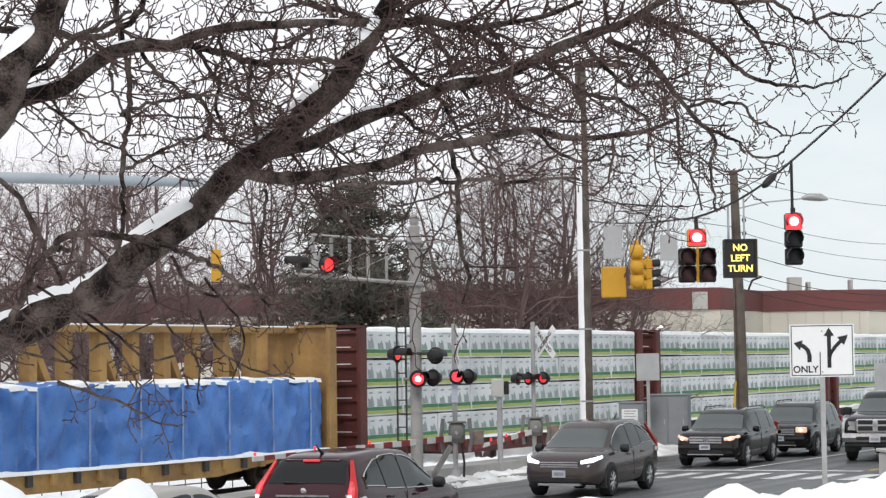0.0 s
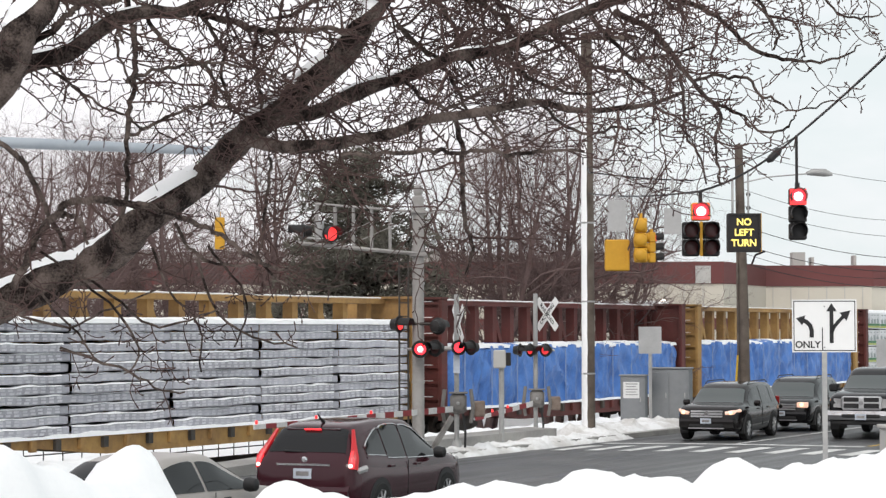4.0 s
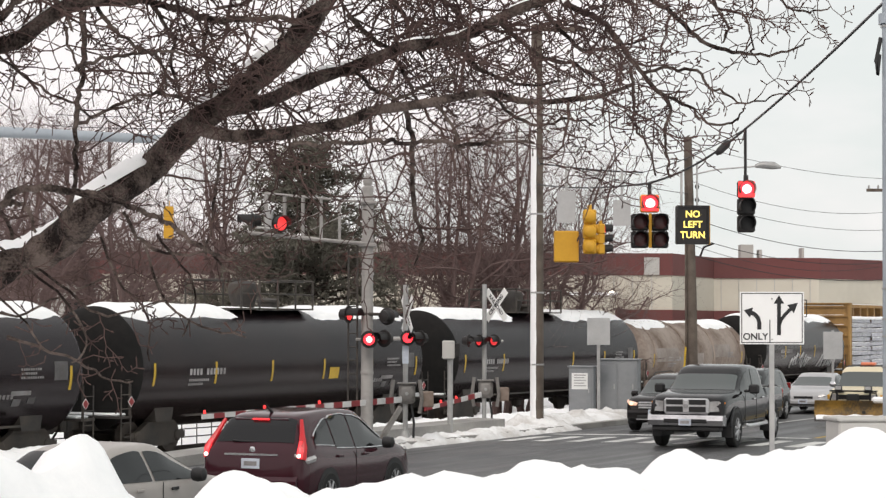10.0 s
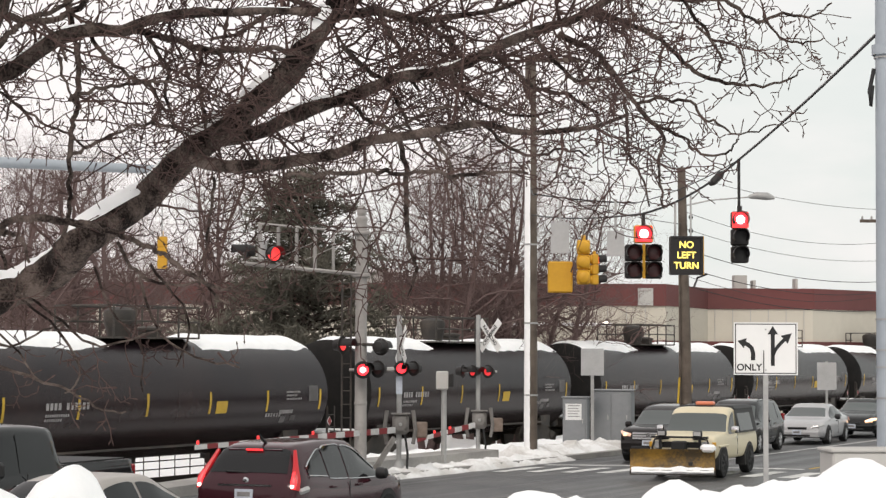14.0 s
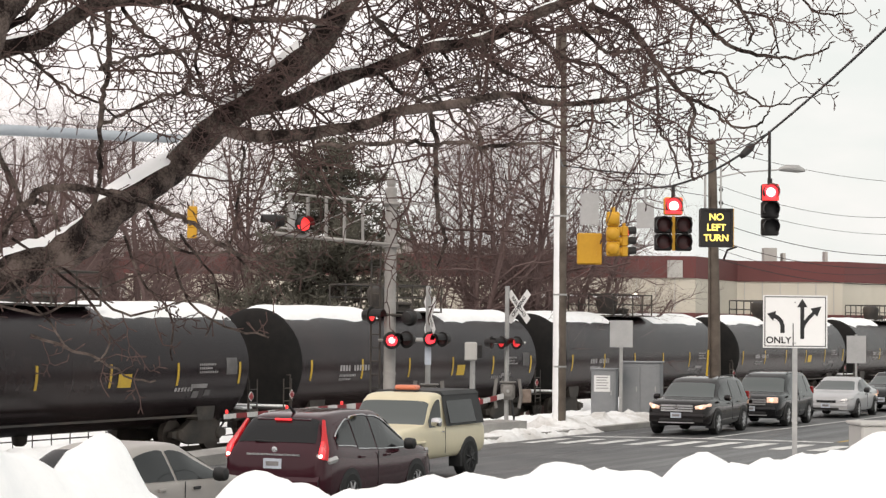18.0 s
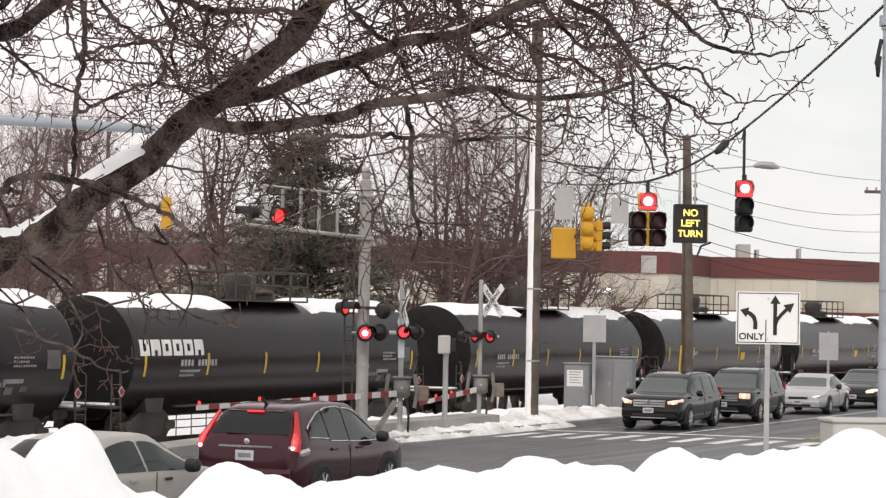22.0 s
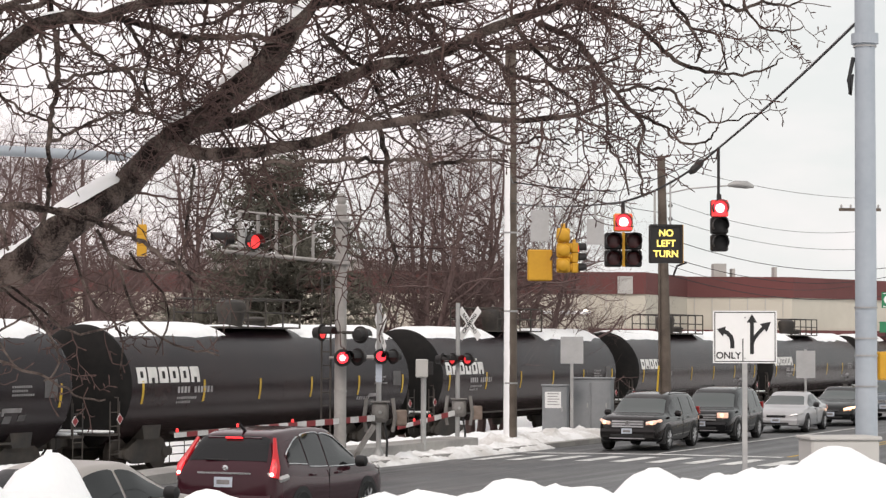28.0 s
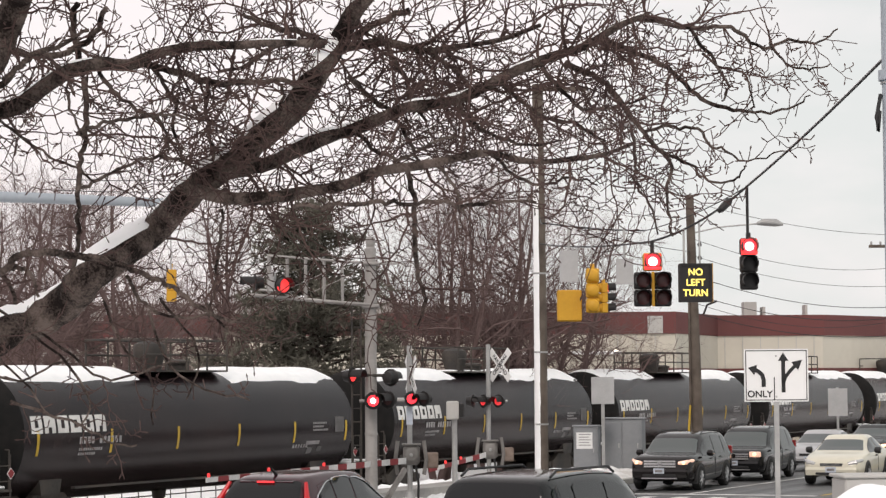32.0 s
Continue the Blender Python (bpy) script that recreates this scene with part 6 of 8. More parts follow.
part("panel", Shape().box(0.05, 1.05, 0, 0.01, 0, 0.23), SIGN_GREEN, sgn1)
part("border", Shape().box(0.07, 1.03, -0.003, 0, 0.015, 0.025).box(0.07, 1.03, -0.003, 0, 0.205, 0.215), SIGN_WHITE, sgn1)
part("name_bar", Shape().box(0.26, 0.9, -0.003, 0, 0.07, 0.17), SIGN_WHITE, sgn1)
part("emblem", Shape().lathe([(-0.003, 0.06), (0.0, 0.06)], 14, "y", (0.14, 0, 0.12)), SIGN_WHITE, sgn1)
sgn2 = thing("street_sign", "small green sign below the street name", "street sign", at=pose(6.78, 30.45, 3.30))
part("panel", Shape().box(0.0, 0.14, 0, 0.01, 0, 0.16), SIGN_GREEN, sgn2)
gb = thing("utility_box", "pale grey utility box behind the snow bank", "utility box", at=pose(5.98, 29.6, 0.52, 0, 0, 8))
part("box_body", Shape().box(-0.48, 0.52, -0.3, 0.3, 0, 1.26, 0.03), WALL_GREY, gb)
part("box_lid", Shape().box(-0.51, 0.55, -0.33, 0.33, 1.26, 1.31, 0.015), WALL_GREY, gb)


def wire(name, p, q, sag, rad=0.012, mat=TRIM_BLACK, label="thin black overhead wire"):
    pts = [tuple(a + (b - a) * i / 16 - (sag * 4 * (i / 16) * (1 - i / 16) if k == 2 else 0) for k, (a, b) in enumerate(zip(p, q))) for i in range(17)]
    return piece(name, Shape().tube(pts, rad, 5), mat, label, "overhead wire", "overhead wires")


wire("span_wire", (6.45, 30.5, 7.85), (6.11, 42.1, 7.08), 0.05, 0.022, TRIM_BLACK, "thick span wire that carries the signals")
wire("snow_on_wire", (6.45, 30.5, 7.875), (6.11, 42.1, 7.105), 0.05, 0.013, SNOW, "thin line of snow along the span wire")
wire("span_wire", (6.11, 42.1, 7.08), (4.17, 42.1, 5.98), 0.15, 0.024, TRIM_BLACK, "thick span wire that carries the signals")
wire("span_wire", (4.17, 42.1, 5.98), (2.75, 61.0, 7.2), 0.1, 0.02, TRIM_BLACK, "thick span wire that carries the signals")
wire("span_wire", (2.75, 61.0, 8.0), (2.3, 49.1, 6.9), 0.1, 0.018, TRIM_BLACK, "thick span wire that carries the signals")
wire("span_wire", (2.3, 49.1, 6.9), (4.7, 49.1, 6.7), 0.04, 0.018, TRIM_BLACK, "thick span wire that carries the signals")
wire("span_wire", (4.7, 49.1, 6.7), (6.11, 42.1, 7.08), 0.1, 0.012, TRIM_BLACK, "thick span wire that carries the signals")
rod = piece("signal_hanger", Shape().tube([(6.11, 42.1, 6.1), (6.11, 42.1, 7.1)], 0.03, 8), SIGNAL_BLACK, "black hanger rod of the traffic signal", "hanger")
piece("signal_hanger", Shape().tube([(3.44, 49.1, 5.8), (3.44, 49.1, 6.85)], 0.016, 8), SIGN_BACK, "thin metal hanger rod of the traffic signal", "hanger")
bpy.data.objects["traffic_signal.002"].scale = (0.8, 0.8, 0.68)
piece("signal_hanger", Shape().tube([(3.70, 48.987, 5.48), (3.70, 49.1, 6.72)], 0.016, 8), SIGN_BACK, "thin metal hanger rod of the traffic signal", "hanger")
piece("splice_box", Shape().tube([(5.52, 42.1, 6.56), (5.58, 42.1, 6.62), (5.74, 42.1, 6.78), (5.80, 42.1, 6.84)], [0.03, 0.075, 0.08, 0.03], 8), SIGNAL_BLACK, "black splice box on the span wire", "splice box")
for x, y, z, w0, h0 in ((2.89, 49.0, 5.50, 0.44, 0.74), (4.20, 49.0, 5.43, 0.41, 0.61)):
    sg = thing("hanging_sign", "bare metal back of a hanging lane sign", "traffic sign", "hanging signs", at=pose(x, y, z, 0, 0, -6))
    part("panel", Shape().box(-w0 / 2, w0 / 2, 0, 0.012, 0, h0), SIGN_BACK, sg)
    part("stiffener", Shape().box(-0.03, 0.03, 0.013, 0.06, 0.02, 6.78 - z), GALVANISED, sg)

# wooden poles and street lamps
up = thing("utility_pole", "leaning weathered wooden utility pole", "utility pole", at=pose(9.0, 75.0, -0.85))
up.scale = (1.21, 1.21, 1.21)
part("shaft", Shape().tube([(0.0, 0, 0), (-0.05, 0, 4), (-0.16, 0, 8.85)], [0.17, 0.155, 0.12], 14), WOOD_POLE, up, "", True)
part("conduit", Shape().tube([(-0.22, -0.1, 0), (-0.24, -0.1, 7.4)], 0.03, 6), WOOD_POLE, up)
part("guy_sleeve", Shape().tube([(-0.42, -0.3, 0.2), (-0.25, -0.2, 2.6)], 0.03, 6), MARK_YELLOW, up, "yellow guy sleeve")
part("lamp_arm", Shape().tube([(-0.1, 0, 7.70), (0.7, 0, 7.88), (1.9, 0, 7.98)], 0.022, 8), GALVANISED, up)
part("lamp_head", Shape().tube([(1.85, 0, 7.98), (2.05, 0, 8.02), (2.4, 0, 8.0), (2.62, 0, 7.95)], [0.05, 0.11, 0.12, 0.04], 10), GALVANISED, up, "street lamp head", True)
for z in (6.4, 6.9, 7.3):
    part("insulator", Shape().lathe([(0, 0.05), (0.06, 0.07), (0.12, 0.04)], 10, "z", (0.1, -0.16, z)), TRIM_BLACK, up)
wp = thing("plastered_pole", "tall wooden pole plastered with snow on one side", "utility pole", at=pose(2.75, 61.0, -0.1))
part("shaft", Shape().tube([(0, 0, 0), (0, 0, 6), (-0.02, 0, 12.0)], [0.198, 0.182, 0.160], 18), WOOD_POLE, wp, "", True)
rows = []
for i in range(60):
    z = 0.2 + 10.5 * i / 59
    row = []
    for j in range(9):
        t = radians(168 + 92 * j / 8 + 5 * noise.noise((z * 1.3, 0, 2)))
        rr = 0.197 - 0.0022 * z + 0.014 * math.sin(math.pi * j / 8) + 0.006 * noise.noise((z * 3, j * 0.5, 1))
        row.append((rr * math.cos(t), rr * math.sin(t), z))
    rows.append(row)
part("plastered_snow", Shape().grid(rows), SNOW, wp, "snow plastered on the pole", True)
for z in (2.0, 4.1, 6.4):
    part("pole_strap", Shape().tube([(0, 0, z), (0, 0, z + 0.05)], 0.207, 16), GALVANISED, wp)
part("cross_arm", Shape().box(-0.2, 1.45, -0.25, -0.15, 11.78, 11.90), WOOD_POLE, wp)
part("lamp_arm", Shape().tube([(0, 0, 9.95), (1.2, -0.3, 10.55), (2.2, -0.5, 10.7)], 0.035, 8), GALVANISED, wp)
part("lamp_head", Shape().tube([(2.1, -0.5, 10.7), (2.3, -0.5, 10.75), (2.65, -0.55, 10.73), (2.85, -0.55, 10.65)], [0.05, 0.11, 0.12, 0.04], 10), GALVANISED, wp, "street lamp head", True)
fp = thing("utility_pole", "far wooden utility pole with a cross-arm", "utility pole", at=pose(19.2, 90.0, -0.3))
part("shaft", Shape().tube([(0, 0, 0), (0, 0, 9.8)], [0.17, 0.13], 10), WOOD_POLE, fp, "", True)
part("cross_arm", Shape().box(-0.9, 0.9, -0.06, 0.06, 9.15, 9.28), WOOD_POLE, fp)
for x in (-0.8, -0.4, 0.4, 0.8):
    part("insulator", Shape().lathe([(0, 0.04), (0.1, 0.05), (0.16, 0.02)], 8, "z", (x, 0, 9.28)), GALVANISED, fp)
for (z0, z1, sg) in ((8.5, 9.4, 0.3), (7.4, 8.0, 0.5), (6.9, 7.2, 0.4), (5.5, 5.6, 0.5)):
    wire("overhead_wire", (8.85, 75, 3.15 + (z0 - 3.15) * 1.21), (19.2 + 0.3 * z0 - 2, 90, z1), sg, 0.010)
for (z0, z1, sg) in ((6.3, 6.4, 0.55), (5.75, 6.0, 0.6), (5.2, 5.2, 0.5)):
    wire("overhead_wire", (8.85, 75, 3.15 + (z0 - 3.15) * 1.21), (20.4, 90, z1), sg, 0.014)
for (z0, z1, dx) in ((11.0, 9.0, 0), (8.6, 8.4, 0.1), (8.0, 7.4, 0.2)):
    wire("overhead_wire", (2.75 + dx, 61, z0), (8.85, 75, 3.15 + (z1 - 3.55) * 1.21), 0.15, 0.012)
for (z0, z1) in ((10.6, 7.4), (10.2, 7.0)):
    wire("overhead_wire", (-14, 75, z0), (2.75, 61, z1 + 3.0), 0.5, 0.014)

# mast arm on the far side of the crossing
ma = thing("mast_arm", "pale grey signal mast arm over the side road", "mast arm", at=pose(-17.0, 64.0, -0.4))
part("upright", Shape().tube([(0, 0, 0), (0, 0, 9.6)], [0.2, 0.15], 14), POLE_BLUE, ma, "", True)
part("arm", Shape().tube([(0, 0, 9.5), (4, 0.5, 9.38), (8.3, 1.6, 9.28)], [0.18, 0.17, 0.14], 12), POLE_BLUE, ma, "", True)
part("hanger", Shape().tube([(8.28, 1.8, 9.25), (8.28, 2.0, 7.2)], 0.02, 6), GALVANISED, ma)


# ---- level crossing signals ----
def flasher(parent, x, y, z, face, mat, core=None, rad=0.125):
    """A crossing lamp: a round dark background plate, a lens and a hood."""
    m = pose(x, y, z, 0, 0, face)
    u = part("flasher", Shape().lathe([(0.0, 0.195), (0.02, 0.195), (0.05, 0.15), (0.20, 0.12), (0.22, 0.05)], 20, "y"), SIGNAL_BLACK, parent, "black crossing lamp", True, m)
    part("lens", Shape().lathe([(-0.01, rad), (-0.03, rad * 0.7), (-0.035, 0.01)], 18, "y"), mat, u, "red lens", True)
    if core:
        part("lens_core", Shape().lathe([(-0.031, rad * 0.55), (-0.042, 0.01)], 16, "y"), core, u, "", True)
    rows = []
    for q in range(11):
        t = radians(-10 + 200 * q / 10)
        rows.append([(rad * 1.08 * math.cos(t), 0.0, rad * 1.08 * math.sin(t)), (rad * 1.1 * math.cos(t), -0.30, rad * 1.1 * math.sin(t)), (rad * 1.16 * math.cos(t), -0.30, rad * 1.16 * math.sin(t)), (rad * 1.18 * math.cos(t), 0.0, rad * 1.18 * math.sin(t))])
    part("hood", Shape().grid(rows), SIGNAL_BLACK, u)
    return u


cant = thing("crossing_cantilever", "grey crossing signal mast with a cantilever truss", "crossing signal", at=pose(-1.86, 51.2, -0.43))
cant.scale = (1.10, 1.10, 1.10)
part("mast", Shape().tube([(0, 0, 0), (0, 0, 3), (0, 0, 6.22)], [0.140, 0.132, 0.125], 18), MAST_GREY, cant, "", True)
part("mast_foot", Shape().box(-0.3, 0.3, -0.3, 0.3, 0, 0.25, 0.04), CONCRETE, cant)
part("mast_cap", Shape().lathe([(6.20, 0.135), (6.26, 0.13), (6.30, 0.08), (6.36, 0.105), (6.46, 0.11), (6.52, 0.07), (6.55, 0.02)], 16, "z"), MAST_GREY, cant)
for z in (1.1, 2.1, 4.3, 5.05):
    part("mast_band", Shape().tube([(0, 0, z), (0, 0, z + 0.06)], 0.148, 18), MAST_GREY, cant)
# the truss rises a little towards its free end
for y, lift in ((-0.26, 0.0), (0.26, 0.03)):
    part("truss_chord", Shape().tube([(0.05, y * 0.6, 5.92 + lift), (-0.5, y, 5.955 + lift), (-2.29, y, 6.11 + lift)], 0.026, 8), MAST_GREY, cant)
    part("truss_chord", Shape().tube([(0.05, y * 0.6, 5.00), (-0.5, y, 5.04), (-2.66, y, 5.24)], 0.034, 8), MAST_GREY, cant)
    for q in range(5):
        x = -0.63 - 0.41 * q
        part("truss_post", Shape().tube([(x, y, 5.03 - 0.09 * (x + 0.5)), (x, y, 5.95 + lift - 0.086 * (x + 0.5))], 0.021, 6), MAST_GREY, cant)
for q in range(5):
    x = -0.63 - 0.41 * q
    part("truss_tie", Shape().tube([(x, -0.26, 5.95 - 0.086 * (x + 0.5)), (x, 0.26, 5.98 - 0.086 * (x + 0.5))], 0.012, 5), MAST_GREY, cant)
for x0, x1 in ((-0.35, -1.3), (-1.05, -2.0)):
    part("truss_diagonal", Shape().tube([(x0, 0.0, 5.72), (x1, 0.0, 5.30)], 0.009, 5), MAST_GREY, cant)
part("truss_collar", Shape().box(-0.20, 0.20, -0.19, 0.19, 4.93, 5.02, 0.02), MAST_GREY, cant)
part("truss_collar", Shape().box(-0.19, 0.19, -0.18, 0.18, 5.88, 5.96, 0.02), MAST_GREY, cant)
part("truss_stub", Shape().tube([(0.0, 0, 5.92), (0.62, 0.1, 5.93)], 0.03, 6), MAST_GREY, cant)
flasher(cant, -1.93, -0.36, 5.43, 24, GLOW_RED_SOFT, None, 0.15)
flasher(cant, -2.58, -0.20, 5.50, -72, SIGNAL_MAROON)
part("lamp_bracket", Shape().box(-2.30, -2.10, -0.28, -0.10, 5.34, 5.74, 0.03), GALVANISED, cant)
part("lamp_pipe", Shape().tube([(-2.55, -0.2, 5.36), (-1.95, -0.3, 5.30)], 0.03, 6), GALVANISED, cant)
lad = Shape()
for x in (-0.42, -0.22):
    lad.tube([(x, -0.05, 0.4), (x, -0.05, 4.95)], 0.022, 6)
for q in range(15):
    lad.tube([(-0.42, -0.05, 0.6 + 0.3 * q), (-0.22, -0.05, 0.6 + 0.3 * q)], 0.014, 5)
part("ladder", lad, STEEL_DARK, cant, "narrow steel ladder")
part("lamp_bar", Shape().tube([(-0.25, -0.2, 2.87), (0.75, -0.2, 2.87)], 0.035, 6), MAST_GREY, cant)
flasher(cant, 0.06, -0.42, 2.87, 2, GLOW_RED, GLOW_RED_CORE)
flasher(cant, 0.38, -0.30, 2.89, -35, SIGNAL_MAROON)
part("upper_bar", Shape().tube([(-0.6, -0.1, 3.45), (0.55, -0.1, 3.42)], 0.04, 6), STEEL_DARK, cant)
flasher(cant, -0.40, -0.2, 3.42, 62, GLOW_RED_SOFT)
flasher(cant, 0.45, -0.1, 3.38, 155, SIGNAL_MAROON)
part("brace", Shape().beam((0.1, 0, 0.3), (0.75, 0.3, 1.35), 0.10), GATE_STEEL, cant)


def crossing_gate(label, at, arm_len, droop, flashers, arm_turn, buck_z, high=4.2, buck_turn=-38):
    """A crossing gate: mast, lamps, crossbuck, machine and a striped arm."""
    gte = thing("crossing_gate", label, "crossing gate", "crossing gates", at=at)
    part("mast", Shape().tube([(0, 0, 0), (0, 0, high)], 0.065, 12), GALVANISED, gte, "", True)
    part("base", Shape().lathe([(0, 0.25), (0.12, 0.22), (0.5, 0.09)], 12, "z"), GALVANISED, gte)
    mach = part("gate_machine", Shape().box(-0.17, 0.25, -0.22, 0.22, 1.18, 1.68, 0.07), GATE_STEEL, gte, "weathered gate machine")
    part("machine_door", Shape().lathe([(-0.27, 0.13), (-0.25, 0.18), (-0.22, 0.19)], 18, "y", (0.04, 0, 1.44)), GATE_STEEL, mach)
    part("machine_bolt", Shape().lathe([(-0.29, 0.03), (-0.27, 0.05)], 8, "y", (0.04, 0, 1.44)), GALVANISED, mach)
    part("machine_lid", Shape().box(-0.20, 0.28, -0.24, 0.24, 1.68, 1.72, 0.01), GATE_STEEL, mach)
    part("cable_conduit", Shape().tube([(0.2, -0.1, 0.1), (0.22, -0.14, 0.7), (0.15, -0.1, 1.2)], 0.03, 6), TRIM_BLACK, mach)
    part("machine_arm", Shape().tube([(-0.30, -0.3, 1.80), (-0.36, -0.32, 1.3), (-0.30, -0.3, 0.95)], 0.05, 8), GATE_STEEL, mach)
    part("machine_arm", Shape().tube([(0.36, -0.3, 1.80), (0.42, -0.32, 1.3), (0.36, -0.3, 0.95)], 0.05, 8), GATE_STEEL, mach)
    part("counterweight", Shape().box(0.42, 0.72, -0.2, 0.05, 1.1, 1.5, 0.03), TANK_TAN, mach, "rusty counterweight")
    part("cross_bar", Shape().tube([(-0.55, -0.12, 2.85), (0.55, -0.12, 2.85)], 0.035, 8), GALVANISED, gte)
    for x, face, mat, core in flashers:
        flasher(gte, x, -0.25, 2.85, face, mat, core)
    if buck_z:
        bk = new("crossbuck")
        bk.matrix_basis, bk.parent = pose(0.35 if buck_turn > -60 else 0.05, -0.10, buck_z, 0, 0, buck_turn), gte
        for t, word in ((45, "RAILROAD"), (-45, "CROSSING")):
            bl = part("blade", Shape().box(-0.60, 0.60, -0.008, 0.0, -0.115, 0.115), SIGN_WHITE, bk, "white crossbuck blade", at=pose(0, -0.01 * (t > 0), 0, 0, t, 0))
            letters("blade_word", word, 0.165, INK_BLACK, bk, pose(0, -0.021, 0, 0, t, 0) @ pose(0, 0, 0, 90, 0, 0), 0.001)
    arm = new("gate_arm")
    arm.matrix_basis, arm.parent = pose(-0.1, -0.32, 1.30) @ pose(0, 0, 0, 0, 0, arm_turn) @ pose(0, 0, 0, 0, droop, 0), gte
    bands = int(arm_len / 0.41)
    for q in range(bands):
        x0 = arm_len * q / bands
        x1 = arm_len * (q + 1) / bands
        hh = 0.075 - 0.025 * q / bands
        part("band", Shape().box(x0, x1, -0.02, 0.02, -hh, hh), GATE_RED if q % 2 else GATE_WHITE, arm)
    for q in (0.45, 0.72, 0.99):
        part("arm_lamp", Shape().lathe([(0.06, 0.025), (0.08, 0.034), (0.13, 0.03), (0.145, 0.008)], 10, "z", (arm_len * q, 0, 0)), GLOW_RED_SOFT, arm, "small lit red lamp", True)
    return gte


crossing_gate("lowered crossing gate with a long red and white arm", pose(-0.95, 53.0, -0.10), 8.9, 0.6,
              [(0.06, 4, GLOW_RED, None), (0.36, -42, SIGNAL_MAROON, None)], -117.5, 3.45, 4.2, -72)
crossing_gate("pavement crossing gate with a short striped arm", pose(1.21, 61.0, -0.24), 3.5, 5.0,
              [(-0.16, -52, GLOW_RED_DIM, None), (-0.44, 70, SIGNAL_MAROON, None), (0.28, -34, GLOW_RED_DIM, None)], -117.5, 3.9, 4.5, -50)
piece("blue_notice", Shape().box(-1.03, -0.87, 52.88, 52.93, 2.1, 2.55), PLATE, "small pale blue notice plate", "notice")
pb = thing("push_button_post", "pale box on a steel post at the pavement", "signal box", at=pose(0.2, 57.0, 0.1))
part("post", Shape().tube([(0, 0, 0), (0, 0, 2.2)], 0.075, 10), GALVANISED, pb, "", True)
part("box", Shape().box(-0.22, 0.12, -0.2, 0.2, 2.05, 2.55, 0.03), WALL_GREY, pb)
part("box_face", Shape().box(0.12, 0.26, -0.16, 0.14, 2.12, 2.48, 0.02), SIGNAL_BLACK, pb)

# cabinets beside the pavement
for x, y, w0, d0, h0, lab in ((4.48, 67.0, 0.80, 0.5, 1.62, "small grey control cabinet with a white notice"), (5.72, 67.6, 1.28, 0.7, 1.84, "large grey control cabinet with double doors")):
    cb = thing("control_cabinet", lab, "cabinet", "control cabinets", at=pose(x, y, 0.1, 0, 0, -14))
    part("cabinet_body", Shape().box(-w0 / 2, w0 / 2, -d0 / 2, d0 / 2, 0, h0, 0.02), CABINET, cb)
    part("cabinet_roof", Shape().box(-w0 / 2 - 0.04, w0 / 2 + 0.04, -d0 / 2 - 0.04, d0 / 2 + 0.04, h0, h0 + 0.05, 0.015), CABINET, cb)
    doors = 1 if w0 < 1 else 2
    for q in range(doors):
        xa, xb = -w0 / 2 + 0.04 + q * (w0 - 0.06) / doors, -w0 / 2 + (q + 1) * (w0 - 0.06) / doors
        dr = part("cabinet_door", Shape().box(xa, xb, -d0 / 2 - 0.025, -d0 / 2, 0.12, h0 - 0.1, 0.01), CABINET, cb)
        part("handle", Shape().box(xb - 0.1, xb - 0.07, -d0 / 2 - 0.05, -d0 / 2 - 0.025, h0 * 0.5, h0 * 0.5 + 0.16), GALVANISED, dr)
    if doors == 1:
        nt = part("notice", Shape().box(-0.30, 0.22, -d0 / 2 - 0.034, -d0 / 2 - 0.026, 0.92, 1.44), SIGN_WHITE, cb, "white notice with plain bars")
        for q in range(5):
            part("text_bar", Shape().box(-0.22, 0.16 - 0.05 * (q % 2), -d0 / 2 - 0.038, -d0 / 2 - 0.034, 1.36 - 0.085 * q, 1.39 - 0.085 * q), MARK_GREY, nt)
ps = thing("sign_on_post", "bare metal back of a road sign on a post", "traffic sign", at=pose(4.92, 66.0, 0.0))
part("post", Shape().box(-0.05, 0.05, -0.03, 0.03, 0, 3.25), GALVANISED, ps)
part("panel", Shape().box(-0.36, 0.36, -0.05, -0.03, 2.45, 3.30), SIGN_BACK, ps)
for px0 in (14.2,):
    p2 = thing("sign_on_post", "far bare metal sign back on a post", "traffic sign", at=pose(px0, 76.0, 0.0))
    part("post", Shape().box(-0.04, 0.04, -0.03, 0.03, 0, 2.9), GALVANISED, p2)
    part("panel", Shape().box(-0.35, 0.35, -0.05, -0.03, 1.85, 2.85), SIGN_BACK, p2)


# ---- buildings beyond the railway ----
def wall_box(parent, name, x0, x1, y0, y1, z0, z1, mat, lab=""):
    return part(name, Shape().box(x0, x1, y0, y1, z0, z1), mat, parent, lab)


fac = thing("factory_building", "long cream factory hall with maroon bands", "factory")


def prism(foot, z0, z1, grow_by=0.0):
    """A block over a footprint; the footprint's front side may be pushed out."""
    sh = Shape()
    k = len(foot)
    pts = [(x + (grow_by if x > 20 else -grow_by if x < -10 else 0), y - grow_by if y < 140 else y + grow_by) for x, y in foot]
    sh.add([(x, y, z0) for x, y in pts] + [(x, y, z1) for x, y in pts], [tuple(reversed(range(k))), tuple(range(k, 2 * k))] + [(i, (i + 1) % k, k + (i + 1) % k, k + i) for i in range(k)])
    return sh


